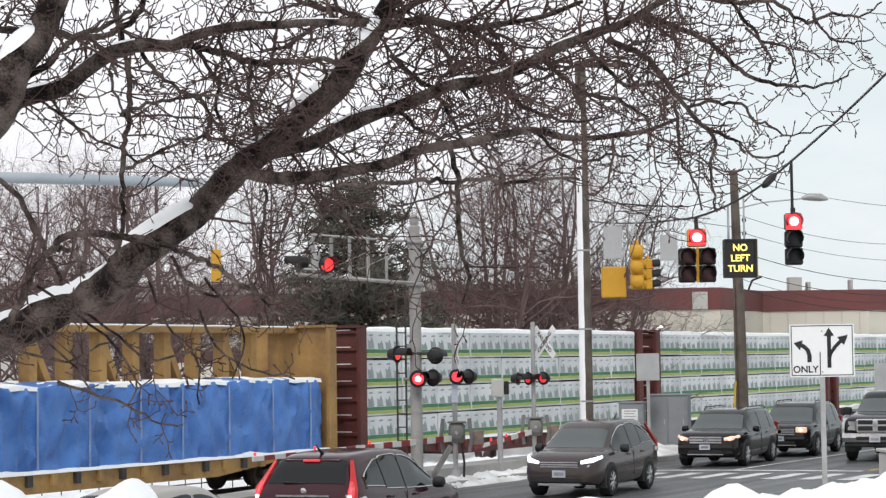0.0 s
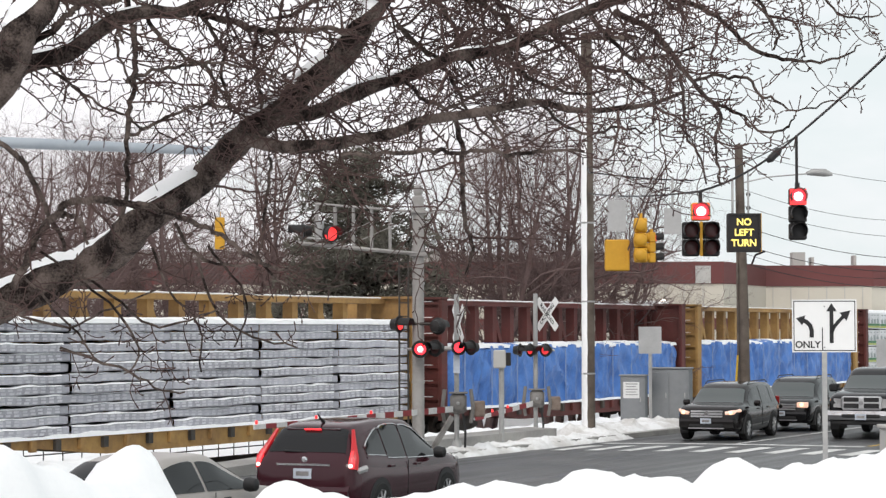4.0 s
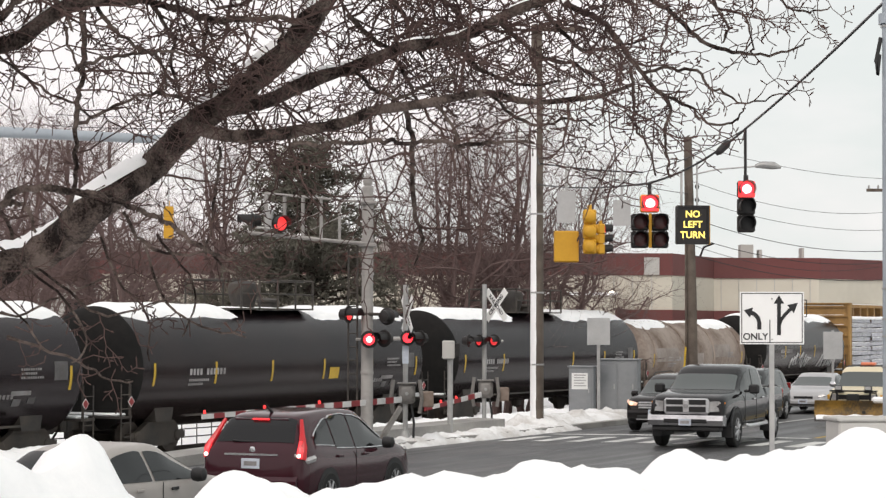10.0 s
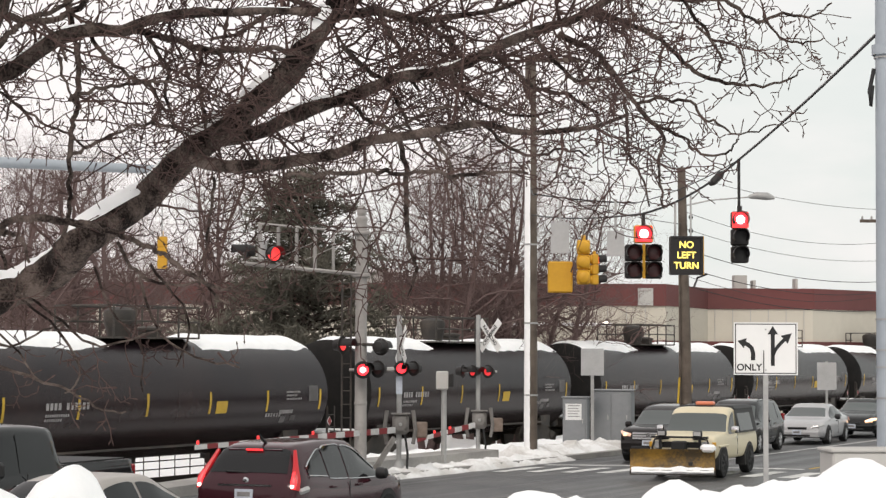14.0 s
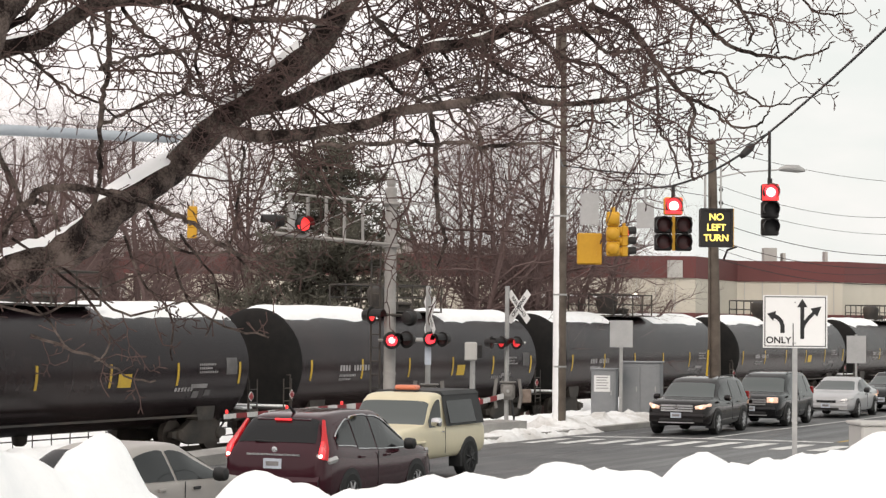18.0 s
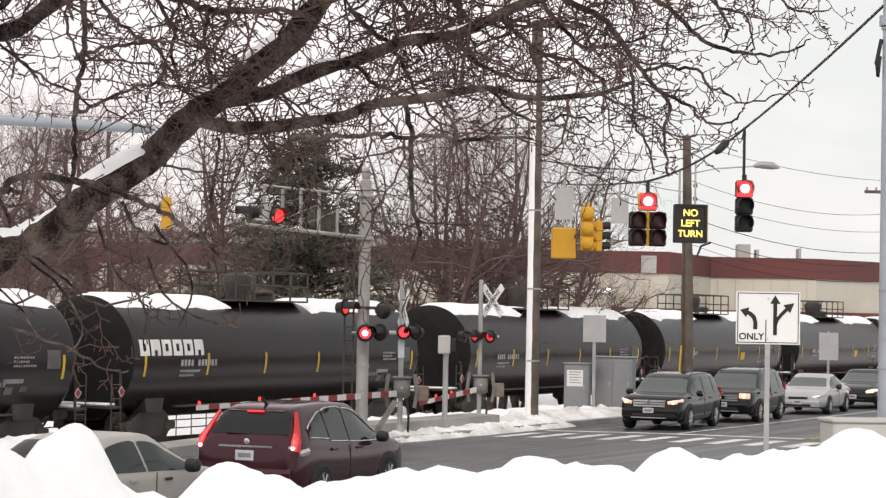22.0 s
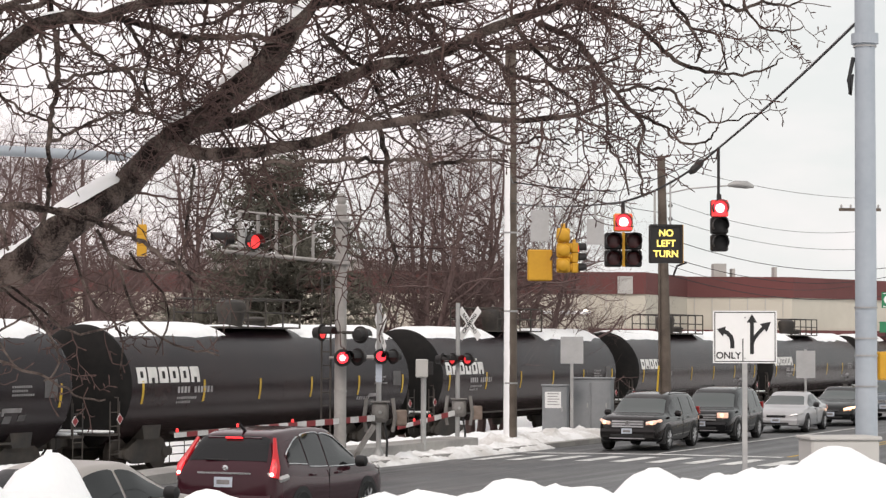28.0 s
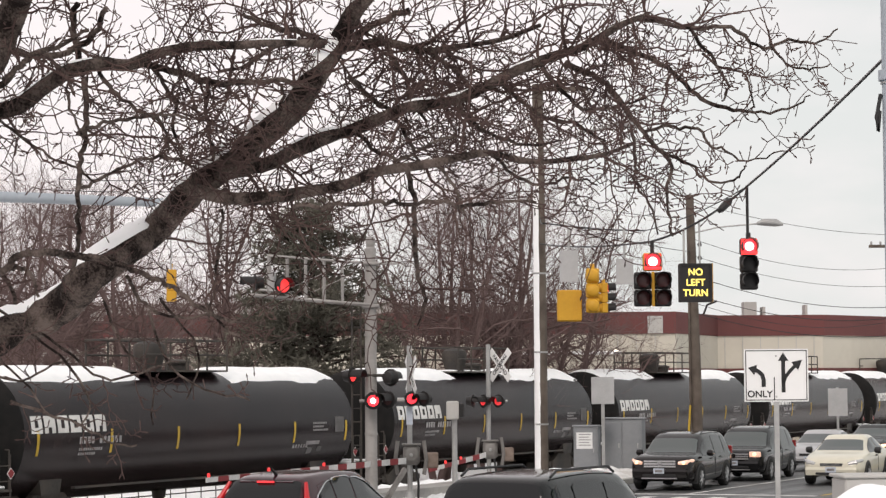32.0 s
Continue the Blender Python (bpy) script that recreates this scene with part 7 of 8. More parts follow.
FOOT = [(-18, 110), (12.1, 110), (15.2, 117), (21.1, 117), (34, 130), (34, 165), (-18, 165)]
part("wall", prism(FOOT, -0.5, 6.70), WALL_CREAM, fac)
part("upper_band", prism(FOOT, 5.66, 6.82, 0.08), WALL_MAROON, fac, "maroon band")
part("lower_band", prism(FOOT, 3.26, 3.84, 0.08), WALL_MAROON, fac, "maroon band")
wall_box(fac, "repaired_panel", 10.6, 11.4, 109.84, 109.92, 5.68, 6.6, WALL_GREY, "pale repaired panel")
wall_box(fac, "low_annexe", 4.0, 8.5, 103, 109.8, -0.5, 4.5, WALL_CREAM)
wall_box(fac, "annexe_roof", 3.9, 8.6, 102.8, 109.8, 4.5, 4.65, SNOW)
for i in range(29):
    x = -17 + i
    wall_box(fac, "wall_seam", x - 0.02, x + 0.02, 109.96, 110.0, 3.85, 5.66, WALL_GREY)
for i in range(6):
    x = 15.6 + i
    wall_box(fac, "wall_seam", x - 0.02, x + 0.02, 116.96, 117.0, 3.85, 5.66, WALL_GREY)
for x, w0, h0 in ((16.85, 0.72, 0.78), (17.9, 0.16, 0.5), (20.3, 0.14, 0.6)):
    wall_box(fac, "roof_unit", x, x + w0, 118, 119, 6.7, 6.82 + h0, WALL_GREY)
part("roof_lamp", Shape().tube([(14.4, 117, 6.8), (14.6, 116.7, 7.4), (15.1, 116.4, 7.6)], 0.06, 6), TRIM_BLACK, fac)
for a0, a1, y in ((-30, -2.5, 128), (-2, 9, 135)):
    b2 = thing("rear_hall", "pale grey hall with a snowy roof behind the factory", "factory", "rear halls")
    wall_box(b2, "wall", a0, a1, y, y + 20, -0.5, 8.1, WALL_GREY)
    wall_box(b2, "roof", a0 - 0.2, a1 + 0.2, y - 0.2, y + 20.2, 8.1, 8.3, SNOW)
lb = thing("left_hall", "low maroon and grey hall behind the trees", "factory")
wall_box(lb, "wall", -45, -18.4, 116, 150, -0.5, 5.2, WALL_GREY)
wall_box(lb, "upper_band", -45.05, -18.35, 115.9, 150.05, 5.2, 6.7, WALL_MAROON)
for x in (-30, -25, -21):
    wall_box(lb, "window", x, x + 2.2, 115.85, 116.2, 3.2, 4.4, GLASS_DARK)
st = thing("chimney", "far pale lattice chimney stack", "chimney", at=pose(39.9, 170.0, 0))
part("shaft", Shape().tube([(0, 0, 0), (0, 0, 17.1)], [0.62, 0.46], 12), WALL_GREY, st, "", True)
for q in range(6):
    part("ring", Shape().tube([(0, 0, 8 + 1.6 * q), (0, 0, 8.12 + 1.6 * q)], 0.66, 12), SIGN_BACK, st)
for x, y, z in ((-6.35, 108, 6.55), (8.4, 104.0, 4.55)):
    yl = thing("yard_lamp", "lit yard lamp on a thin pole", "yard lamp", "yard lamps", at=pose(x, y, 0))
    part("pole", Shape().tube([(0, 0, -0.5), (0, 0, z)], 0.06, 8), STEEL_DARK, yl)
    part("lamp_glass", Shape().lathe([(z - 0.15, 0.06), (z, 0.17), (z + 0.15, 0.14), (z + 0.22, 0.03)], 12, "z"), GLOW_YARD, yl, "", True)


# ---- trees ----
def grow(s, p, d, length, rad, depth, rng, curl=0.25, lift=0.12, split=3, sides=4, twig=None):
    """A crooked branch with side branches, all as thin tapering tubes."""
    pts, radii = [p.copy()], [rad]
    n = 5 if depth else 4
    for i in range(n):
        d = (d + Vector((rng.gauss(0, curl), rng.gauss(0, curl), rng.gauss(0, curl) + lift * 0.4))).normalized()
        p = p + d * (length / n)
        pts.append(p.copy())
        radii.append(rad * (1 - 0.72 * (i + 1) / n) if depth == 0 else rad * (1 - 0.45 * (i + 1) / n))
    (twig if (twig and depth <= 1) else s).tube(pts, radii, sides if depth > 0 else 3, caps=False)
    if depth > 0:
        for q in range(split):
            u = 0.25 + 0.75 * (q + rng.random() * 0.8) / split
            k = min(n - 1, int(u * n))
            base = pts[k].lerp(pts[k + 1], u * n - k if u * n - k <= 1 else 1)
            side = d.cross(Vector((rng.gauss(0, 1), rng.gauss(0, 1), rng.gauss(0, 1)))).normalized()
            dd = (d * rng.uniform(0.35, 0.8) + side * rng.uniform(0.55, 0.95) + Vector((0, 0, lift))).normalized()
            grow(s, base, dd, length * rng.uniform(0.5, 0.78), radii[k] * rng.uniform(0.42, 0.62), depth - 1, rng, curl, lift, split, sides, twig)


def bare_tree(label, seed, height, trunk_r, stems=1, at=None):
    rng = random.Random(seed)
    t = thing("bare_tree", label, "tree", "far bare trees", at=at)
    trunk, crown = Shape(), Shape()
    for k in range(stems):
        lean = Vector((rng.gauss(0, 0.16), rng.gauss(0, 0.16), 1)) if stems > 1 else Vector((0, 0, 1))
        d = lean.normalized()
        p = Vector((rng.gauss(0, 0.25), rng.gauss(0, 0.25), -0.3)) if stems > 1 else Vector((0, 0, -0.3))
        pts, radii = [p.copy()], [trunk_r]
        n = 8
        for i in range(n):
            d = (d + Vector((rng.gauss(0, 0.07), rng.gauss(0, 0.07), 0.05))).normalized()
            p = p + d * (height * 0.95 / n)
            pts.append(p.copy())
            radii.append(trunk_r * (1 - 0.9 * (i + 1) / n) + 0.008)
        trunk.tube(pts, radii, 7)
        count = 22 if stems == 1 else 13
        for q in range(count):
            u = 0.22 + 0.76 * q / count
            i = min(n - 1, int(u * n))
            base = pts[i].lerp(pts[i + 1], u * n - i)
            ang = rng.random() * 6.28
            out = Vector((math.cos(ang), math.sin(ang), rng.uniform(0.35, 1.0))).normalized()
            grow(crown, base, out, height * rng.uniform(0.24, 0.42) * (1.15 - 0.6 * u), max(0.020, radii[i] * 0.45), 3, rng, 0.22, 0.14, 4, 4)
    part("trunk", trunk, FAR_TWIG_HAZED, t, "", True)
    part("crown", crown, FAR_TWIG_HAZED, t)
    return t


tree_a = bare_tree("bare grey-brown tree beyond the railway", 3, 12.5, 0.18, 3, pose(2.4, 82, -0.3))
tree_b = bare_tree("slender bare tree beyond the railway", 8, 12.0, 0.15, 3, pose(-0.3, 80, -0.3))
tree_c = bare_tree("broad bare tree beyond the railway", 15, 10.4, 0.16, 1, pose(5.6, 86, -0.3))
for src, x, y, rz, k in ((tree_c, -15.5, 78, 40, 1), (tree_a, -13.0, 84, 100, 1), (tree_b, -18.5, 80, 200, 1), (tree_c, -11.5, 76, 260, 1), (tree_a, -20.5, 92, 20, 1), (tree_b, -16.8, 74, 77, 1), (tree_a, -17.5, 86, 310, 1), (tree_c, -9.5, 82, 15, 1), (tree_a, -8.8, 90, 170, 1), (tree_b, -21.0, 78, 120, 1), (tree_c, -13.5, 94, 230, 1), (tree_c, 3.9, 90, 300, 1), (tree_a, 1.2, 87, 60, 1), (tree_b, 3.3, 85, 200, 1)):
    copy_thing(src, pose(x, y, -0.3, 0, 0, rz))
bush = bare_tree("low bare shrub beside the railway", 31, 5.2, 0.05, 4, pose(8.2, 92, -0.3))
for x, y, rz in ((-14.5, 72, 190),):
    copy_thing(bush, pose(x, y, -0.3, 0, 0, rz))


def pine(label, seed, height, at):
    rng = random.Random(seed)
    t = thing("pine_tree", label, "tree", at=at)
    part("trunk", Shape().tube([(0, 0, -0.3), (0.1, 0, height * 0.5), (0, 0, height)], [0.26, 0.17, 0.03], 8), BARK, t, "", True)
    boughs, tufts = Shape(), Shape()
    for q in range(150):
        u = (q + rng.random()) / 150
        z = height * (0.10 + 0.88 * u)
        reach = (4.0 * (1 - u) ** 0.72 + 0.4) * rng.uniform(0.40, 1.25)
        ang = rng.random() * 6.28
        d = Vector((math.cos(ang), math.sin(ang), rng.uniform(-0.05, 0.35)))
        tip = Vector((0, 0, z)) + d * reach
        boughs.tube([(0, 0, z), tuple(Vector((0, 0, z)) + d * reach * 0.6), tuple(tip)], [0.05, 0.03, 0.01], 4)
        for k in range(int(7 + reach * 10)):
            w = 0.35 + 0.68 * rng.random()
            c = Vector((0, 0, z)) + d * reach * w + Vector((rng.gauss(0, 0.30), rng.gauss(0, 0.30), rng.gauss(0.05, 0.17)))
            for b in range(9):
                v = (d * 0.55 + Vector((rng.gauss(0, 0.6), rng.gauss(0, 0.6), rng.gauss(0.25, 0.5)))).normalized() * rng.uniform(0.20, 0.42)
                sd = v.cross(Vector((rng.gauss(0, 1), rng.gauss(0, 1), rng.gauss(0, 1)))).normalized() * 0.024
                tufts.add([c - sd, c + sd, c + v + sd * 0.3, c + v - sd * 0.3], [(0, 1, 2, 3)])
    part("bough", boughs, BARK, t)
    part("needles", tufts, NEEDLES, t)
    return t


pine("dark green pine tree beyond the railway", 5, 10.2, pose(-5.0, 77, -0.3))

# a low railing along the far side of the track
rail_line = thing("railing", "low black steel railing behind the railway track", "railing")
for k in range(27):
    a = 40.0 + 0.80 * k
    part("post", Shape().tube([plan(a, -35.9, -0.80), plan(a, -35.9, 0.15)], 0.016, 6), STEEL_DARK, rail_line)
for z in (-0.32, -0.08, 0.14):
    part("rail", Shape().tube([plan(39.9, -35.9, z), plan(60.9, -35.9, z)], 0.020, 6), STEEL_DARK, rail_line)

# the near tree that hangs over the view
near = thing("near_tree", "dark bare tree with snow lying on its limbs", "tree")
NEAR_RNG = random.Random(77)
limb_twigs, fine_twigs = Shape(), Shape()


TWIGS_PER_METRE = 16.5


def spur(s, p, d, length):
    """A short side shoot that ends in a fat bud."""
    tip = p + d * length
    s.tube([p, tip, tip + d * 0.010, tip + d * 0.022], [0.0026, 0.0022, 0.0042, 0.0010], 4, caps=False)


def sprig(s, p, d, length, rad, rng, depth):
    """A crooked twig that kinks from bud to bud, with side shoots and spurs."""
    n = max(4, int(length / rng.uniform(0.040, 0.075)))
    step = length / n
    pts, radii = [p.copy()], [rad]
    side = d.cross(Vector((rng.gauss(0, 0.5), 1.0, rng.gauss(0, 0.5)))).normalized()
    for i in range(n):
        side = -side
        d = (d + Vector((rng.gauss(0, 0.15), rng.gauss(0, 0.12), rng.gauss(0.012, 0.15)))).normalized()
        run = (d + side * rng.uniform(0.0, 0.26)).normalized()
        p = p + run * step * rng.uniform(0.7, 1.3)
        pts.append(p.copy())
        radii.append(max(0.0024, rad * (1 - 0.66 * (i + 1) / n)))
        out = (run * 0.5 + side * rng.uniform(0.5, 1.1) + Vector((0, rng.gauss(0, 0.5), 0))).normalized()
        if depth and rng.random() < 0.34:
            sprig(s, p, out, length * rng.uniform(0.30, 0.62), radii[-1] * 0.8, rng, depth - 1)
        elif rng.random() < 0.5:
            spur(s, p, out, rng.uniform(0.004, 0.034))
    s.tube(pts, radii, 4, caps=False)


def limb(rows, snow=0.0, name="limb", twigs=1.0, reach=1.0):
    pts = [Vector(p[:3]) for p in rows]
    depth_wob = NEAR_RNG.random() * 10
    pts = [p + Vector((0, 0.25 * noise.noise((i * 0.5, depth_wob, 0)), 0)) for i, p in enumerate(pts)]
    # refine into a knotty line
    fine, rad = [], []
    for i in range(len(pts) - 1):
        a = pts[max(i - 1, 0)]
        b, c = pts[i], pts[i + 1]
        d = pts[min(i + 2, len(pts) - 1)]
        for k in range(4):
            u = k / 4
            fine.append(0.5 * ((2 * b) + (c - a) * u + (2 * a - 5 * b + 4 * c - d) * u * u + (3 * b - a - 3 * c + d) * u ** 3))
            rad.append((rows[i][3] + (rows[i + 1][3] - rows[i][3]) * u) * (0.94 + 0.16 * noise.noise((i + u, depth_wob, 3)) + 0.14 * noise.noise((i * 3 + u * 3, depth_wob, 8))))
    fine.append(pts[-1])
    rad.append(rows[-1][3])
    if rows[0][3] < 0.03:
        jit = 0.005
        rad = [q * 0.88 for q in rad]
        fine = [p + Vector((NEAR_RNG.gauss(0, jit), 0, NEAR_RNG.gauss(0, jit))) for p in fine]
    part(name, Shape().tube(fine, rad, 12 if rad[0] > 0.03 else 7), BARK, near, "", True)
    if snow:
        run = []
        start = None
        for i, p in enumerate(fine):
            on = name == "main_limb" or noise.noise((i * 0.22, depth_wob, 5)) > -0.25
            if on:
                run.append(i)
            if (not on or i == len(fine) - 1) and len(run) > 3:
                rows_s = []
                for m, j in enumerate(run):
                    d = (fine[min(j + 1, len(fine) - 1)] - fine[max(j - 1, 0)]).normalized()
                    sidev = d.cross(Vector((0, 0, 1)))
                    sidev = sidev.normalized() if sidev.length > 0.01 else Vector((0, 1, 0))
                    upv = sidev.cross(d).normalized()
                    ends = min(1, m / 2, (len(run) - 1 - m) / 2)
                    row = []
                    for q in range(7):
                        t = radians(50 + 108 * q / 6)
                        deep = 0.028 if name == "main_limb" else 0.26 * rad[j]
                        rr = rad[j] + deep * snow * math.sin(math.pi * q / 6) * (0.8 + 0.5 * noise.noise((j * 0.5, q * 0.4, 2))) * ends + 0.002
                        row.append(fine[j] + sidev * (rr * math.cos(t)) + upv * (rr * math.sin(t)))
                    rows_s.append(row)
                part("snow_on_limb", Shape().grid(rows_s), SNOW, near, "snow lying along the limb", True)
            if not on:
                run = []
    # side twigs
    total = sum((fine[i + 1] - fine[i]).length for i in range(len(fine) - 1))
    for q in range(int(total * TWIGS_PER_METRE * twigs)):
        i = NEAR_RNG.randrange(1, len(fine) - 1)
        d = (fine[i + 1] - fine[i]).normalized()
        side = Vector((NEAR_RNG.gauss(0, 1), NEAR_RNG.gauss(0, 0.6), NEAR_RNG.gauss(0.12, 1)))
        side = (side - d * side.dot(d)).normalized()
        dd = (d * NEAR_RNG.uniform(0.1, 0.9) + side).normalized()
        big = NEAR_RNG.random() < 0.42
        sprig(limb_twigs if big else fine_twigs, fine[i], dd, reach * (NEAR_RNG.uniform(0.35, 0.80) if big else NEAR_RNG.uniform(0.14, 0.45)),
              min(0.0072, max(0.0036, rad[i] * 0.55)) * (1.0 if big else 0.74), NEAR_RNG, 2 if big else 1)
    # stubby spurs
    for q in range(int(total * 7)):
        i = NEAR_RNG.randrange(1, len(fine) - 1)
        side = Vector((NEAR_RNG.gauss(0, 1), NEAR_RNG.gauss(0, 0.5), NEAR_RNG.gauss(0.25, 1))).normalized()
        spur(fine_twigs, fine[i], side, rad[i] + NEAR_RNG.uniform(0.015, 0.07))


limb([(-2.81, 10.00, 3.13, 0.110), (-2.53, 10.00, 3.23, 0.105), (-2.37, 10.00, 3.29, 0.101), (-2.23, 10.00, 3.35, 0.099), (-2.10, 10.00, 3.42, 0.096), (-1.97, 10.00, 3.47, 0.095), (-1.81, 10.00, 3.56, 0.092), (-1.68, 10.00, 3.67, 0.087), (-1.52, 10.00, 3.81, 0.081), (-1.42, 10.00, 3.90, 0.076), (-1.27, 10.00, 4.03, 0.074), (-1.13, 10.00, 4.14, 0.074), (-0.99, 10.00, 4.25, 0.073), (-0.85, 10.00, 4.37, 0.071), (-0.72, 10.00, 4.49, 0.068), (-0.63, 10.00, 4.61, 0.063), (-0.57, 10.00, 4.71, 0.056), (-0.52, 10.00, 4.82, 0.052), (-0.44, 10.00, 4.94, 0.045), (-0.33, 10.00, 5.06, 0.034)], 1.0, "main_limb", 0.16)
limb([(-1.06, 10.15, 4.18, 0.03), (-0.97, 10.15, 4.20, 0.036), (-0.84, 10.15, 4.24, 0.041), (-0.73, 10.15, 4.29, 0.041), (-0.59, 10.15, 4.35, 0.039), (-0.45, 10.15, 4.40, 0.036), (-0.31, 10.15, 4.45, 0.032), (-0.17, 10.15, 4.48, 0.03), (-0.03, 10.15, 4.52, 0.03), (0.10, 10.15, 4.57, 0.03), (0.24, 10.15, 4.62, 0.029), (0.38, 10.15, 4.68, 0.028), (0.52, 10.15, 4.74, 0.026), (0.66, 10.15, 4.78, 0.023), (0.77, 10.15, 4.84, 0.02), (0.87, 10.15, 4.89, 0.018), (1.00, 10.15, 4.95, 0.015)], 0.9, "limb", 1.17)
limb([(-1.18, 9.70, 4.06, 0.035), (-1.04, 9.70, 4.03, 0.034), (-0.91, 9.70, 4.01, 0.033), (-0.78, 9.70, 4.01, 0.031), (-0.65, 9.70, 4.05, 0.03), (-0.46, 9.70, 4.08, 0.028), (-0.34, 9.70, 4.13, 0.026), (-0.20, 9.70, 4.16, 0.024), (-0.06, 9.70, 4.17, 0.022), (0.10, 9.70, 4.20, 0.02), (0.21, 9.70, 4.23, 0.018), (0.36, 9.70, 4.20, 0.016), (0.49, 9.70, 4.19, 0.014), (0.62, 9.70, 4.20, 0.013), (0.75, 9.70, 4.22, 0.011), (0.89, 9.70, 4.27, 0.008)], 0, "limb", 0.64)
limb([(-0.69, 9.50, 3.96, 0.012), (-0.56, 9.50, 3.96, 0.012), (-0.43, 9.50, 3.97, 0.013), (-0.31, 9.50, 3.99, 0.013), (-0.17, 9.50, 3.97, 0.012), (-0.03, 9.50, 3.97, 0.011), (0.10, 9.50, 3.96, 0.011), (0.24, 9.50, 3.97, 0.01), (0.41, 9.50, 3.97, 0.008)], 0, "limb", 0.41)
limb([(-2.56, 9.30, 3.97, 0.1), (-2.35, 9.30, 4.15, 0.095), (-2.20, 9.30, 4.31, 0.09), (-2.11, 9.30, 4.49, 0.084), (-2.03, 9.30, 4.64, 0.077), (-1.97, 9.30, 4.77, 0.07), (-1.90, 9.30, 4.89, 0.062)], 1, "limb", 0.36)
limb([(-2.30, 9.50, 4.35, 0.05), (-2.13, 9.50, 4.41, 0.046), (-1.98, 9.50, 4.45, 0.043), (-1.85, 9.50, 4.53, 0.04), (-1.72, 9.50, 4.59, 0.037), (-1.59, 9.50, 4.63, 0.034), (-1.46, 9.50, 4.63, 0.03), (-1.33, 9.50, 4.67, 0.027), (-1.20, 9.50, 4.71, 0.024), (-1.07, 9.50, 4.73, 0.022), (-0.94, 9.50, 4.70, 0.02), (-0.82, 9.50, 4.69, 0.018), (-0.68, 9.50, 4.71, 0.018), (-0.55, 9.50, 4.71, 0.02)], 0.8, "limb", 0.64)
limb([(-1.50, 9.60, 4.64, 0.02), (-1.34, 9.60, 4.63, 0.02), (-1.21, 9.60, 4.60, 0.02), (-1.08, 9.60, 4.56, 0.019), (-0.94, 9.60, 4.56, 0.018), (-0.79, 9.60, 4.56, 0.016), (-0.67, 9.60, 4.55, 0.013), (-0.58, 9.60, 4.52, 0.01)], 0, "limb", 1.23)
limb([(-2.38, 9.40, 4.69, 0.022), (-2.22, 9.40, 4.68, 0.022), (-2.09, 9.40, 4.67, 0.021), (-1.96, 9.40, 4.67, 0.021), (-1.83, 9.40, 4.66, 0.02), (-1.70, 9.40, 4.70, 0.018), (-1.60, 9.40, 4.75, 0.016), (-1.53, 9.40, 4.84, 0.014)], 0, "limb", 0.82)
limb([(-2.11, 9.35, 4.45, 0.022), (-1.99, 9.35, 4.51, 0.02), (-1.91, 9.35, 4.59, 0.018), (-1.84, 9.35, 4.65, 0.016), (-1.75, 9.35, 4.68, 0.013), (-1.62, 9.35, 4.77, 0.01)], 0, "limb", 0.64)
limb([(-1.65, 9.45, 4.57, 0.017), (-1.66, 9.45, 4.43, 0.016), (-1.66, 9.45, 4.30, 0.016), (-1.67, 9.45, 4.18, 0.015), (-1.66, 9.45, 4.05, 0.015), (-1.68, 9.45, 3.92, 0.014), (-1.68, 9.45, 3.79, 0.013), (-1.71, 9.45, 3.61, 0.011)], 0, "limb", 0.48)
limb([(-1.66, 9.45, 4.28, 0.011), (-1.53, 9.45, 4.32, 0.01), (-1.40, 9.45, 4.35, 0.009), (-1.29, 9.45, 4.37, 0.008), (-1.17, 9.45, 4.36, 0.006)], 0, "limb", 0.42)
limb([(-1.67, 9.55, 4.58, 0.02), (-1.69, 9.55, 4.70, 0.019), (-1.71, 9.55, 4.78, 0.018), (-1.69, 9.55, 4.90, 0.016)], 0, "limb", 0.73)
limb([(-1.61, 9.60, 4.60, 0.013), (-1.53, 9.60, 4.51, 0.012), (-1.45, 9.60, 4.44, 0.011), (-1.36, 9.60, 4.39, 0.011), (-1.29, 9.60, 4.32, 0.009), (-1.27, 9.60, 4.21, 0.007)], 0, "limb", 0.82)
limb([(-1.67, 9.50, 4.06, 0.011), (-1.57, 9.50, 4.11, 0.01), (-1.46, 9.50, 4.17, 0.009), (-1.35, 9.50, 4.19, 0.009), (-1.22, 9.50, 4.17, 0.008), (-1.13, 9.50, 4.13, 0.007)], 0, "limb", 0.48)
limb([(-1.37, 9.70, 4.64, 0.013), (-1.32, 9.70, 4.56, 0.012), (-1.27, 9.70, 4.46, 0.011), (-1.26, 9.70, 4.33, 0.01), (-1.22, 9.70, 4.19, 0.007)], 0, "limb", 1.09)
limb([(-1.12, 9.75, 4.58, 0.013), (-1.14, 9.75, 4.47, 0.012), (-1.11, 9.75, 4.33, 0.011), (-1.08, 9.75, 4.20, 0.008)], 0, "limb", 0.84)
limb([(-2.34, 9.25, 4.06, 0.016), (-2.19, 9.25, 3.99, 0.016), (-2.11, 9.25, 3.92, 0.015), (-2.06, 9.25, 3.82, 0.015), (-2.00, 9.25, 3.69, 0.013), (-1.94, 9.25, 3.51, 0.01)], 0, "limb", 0.27)
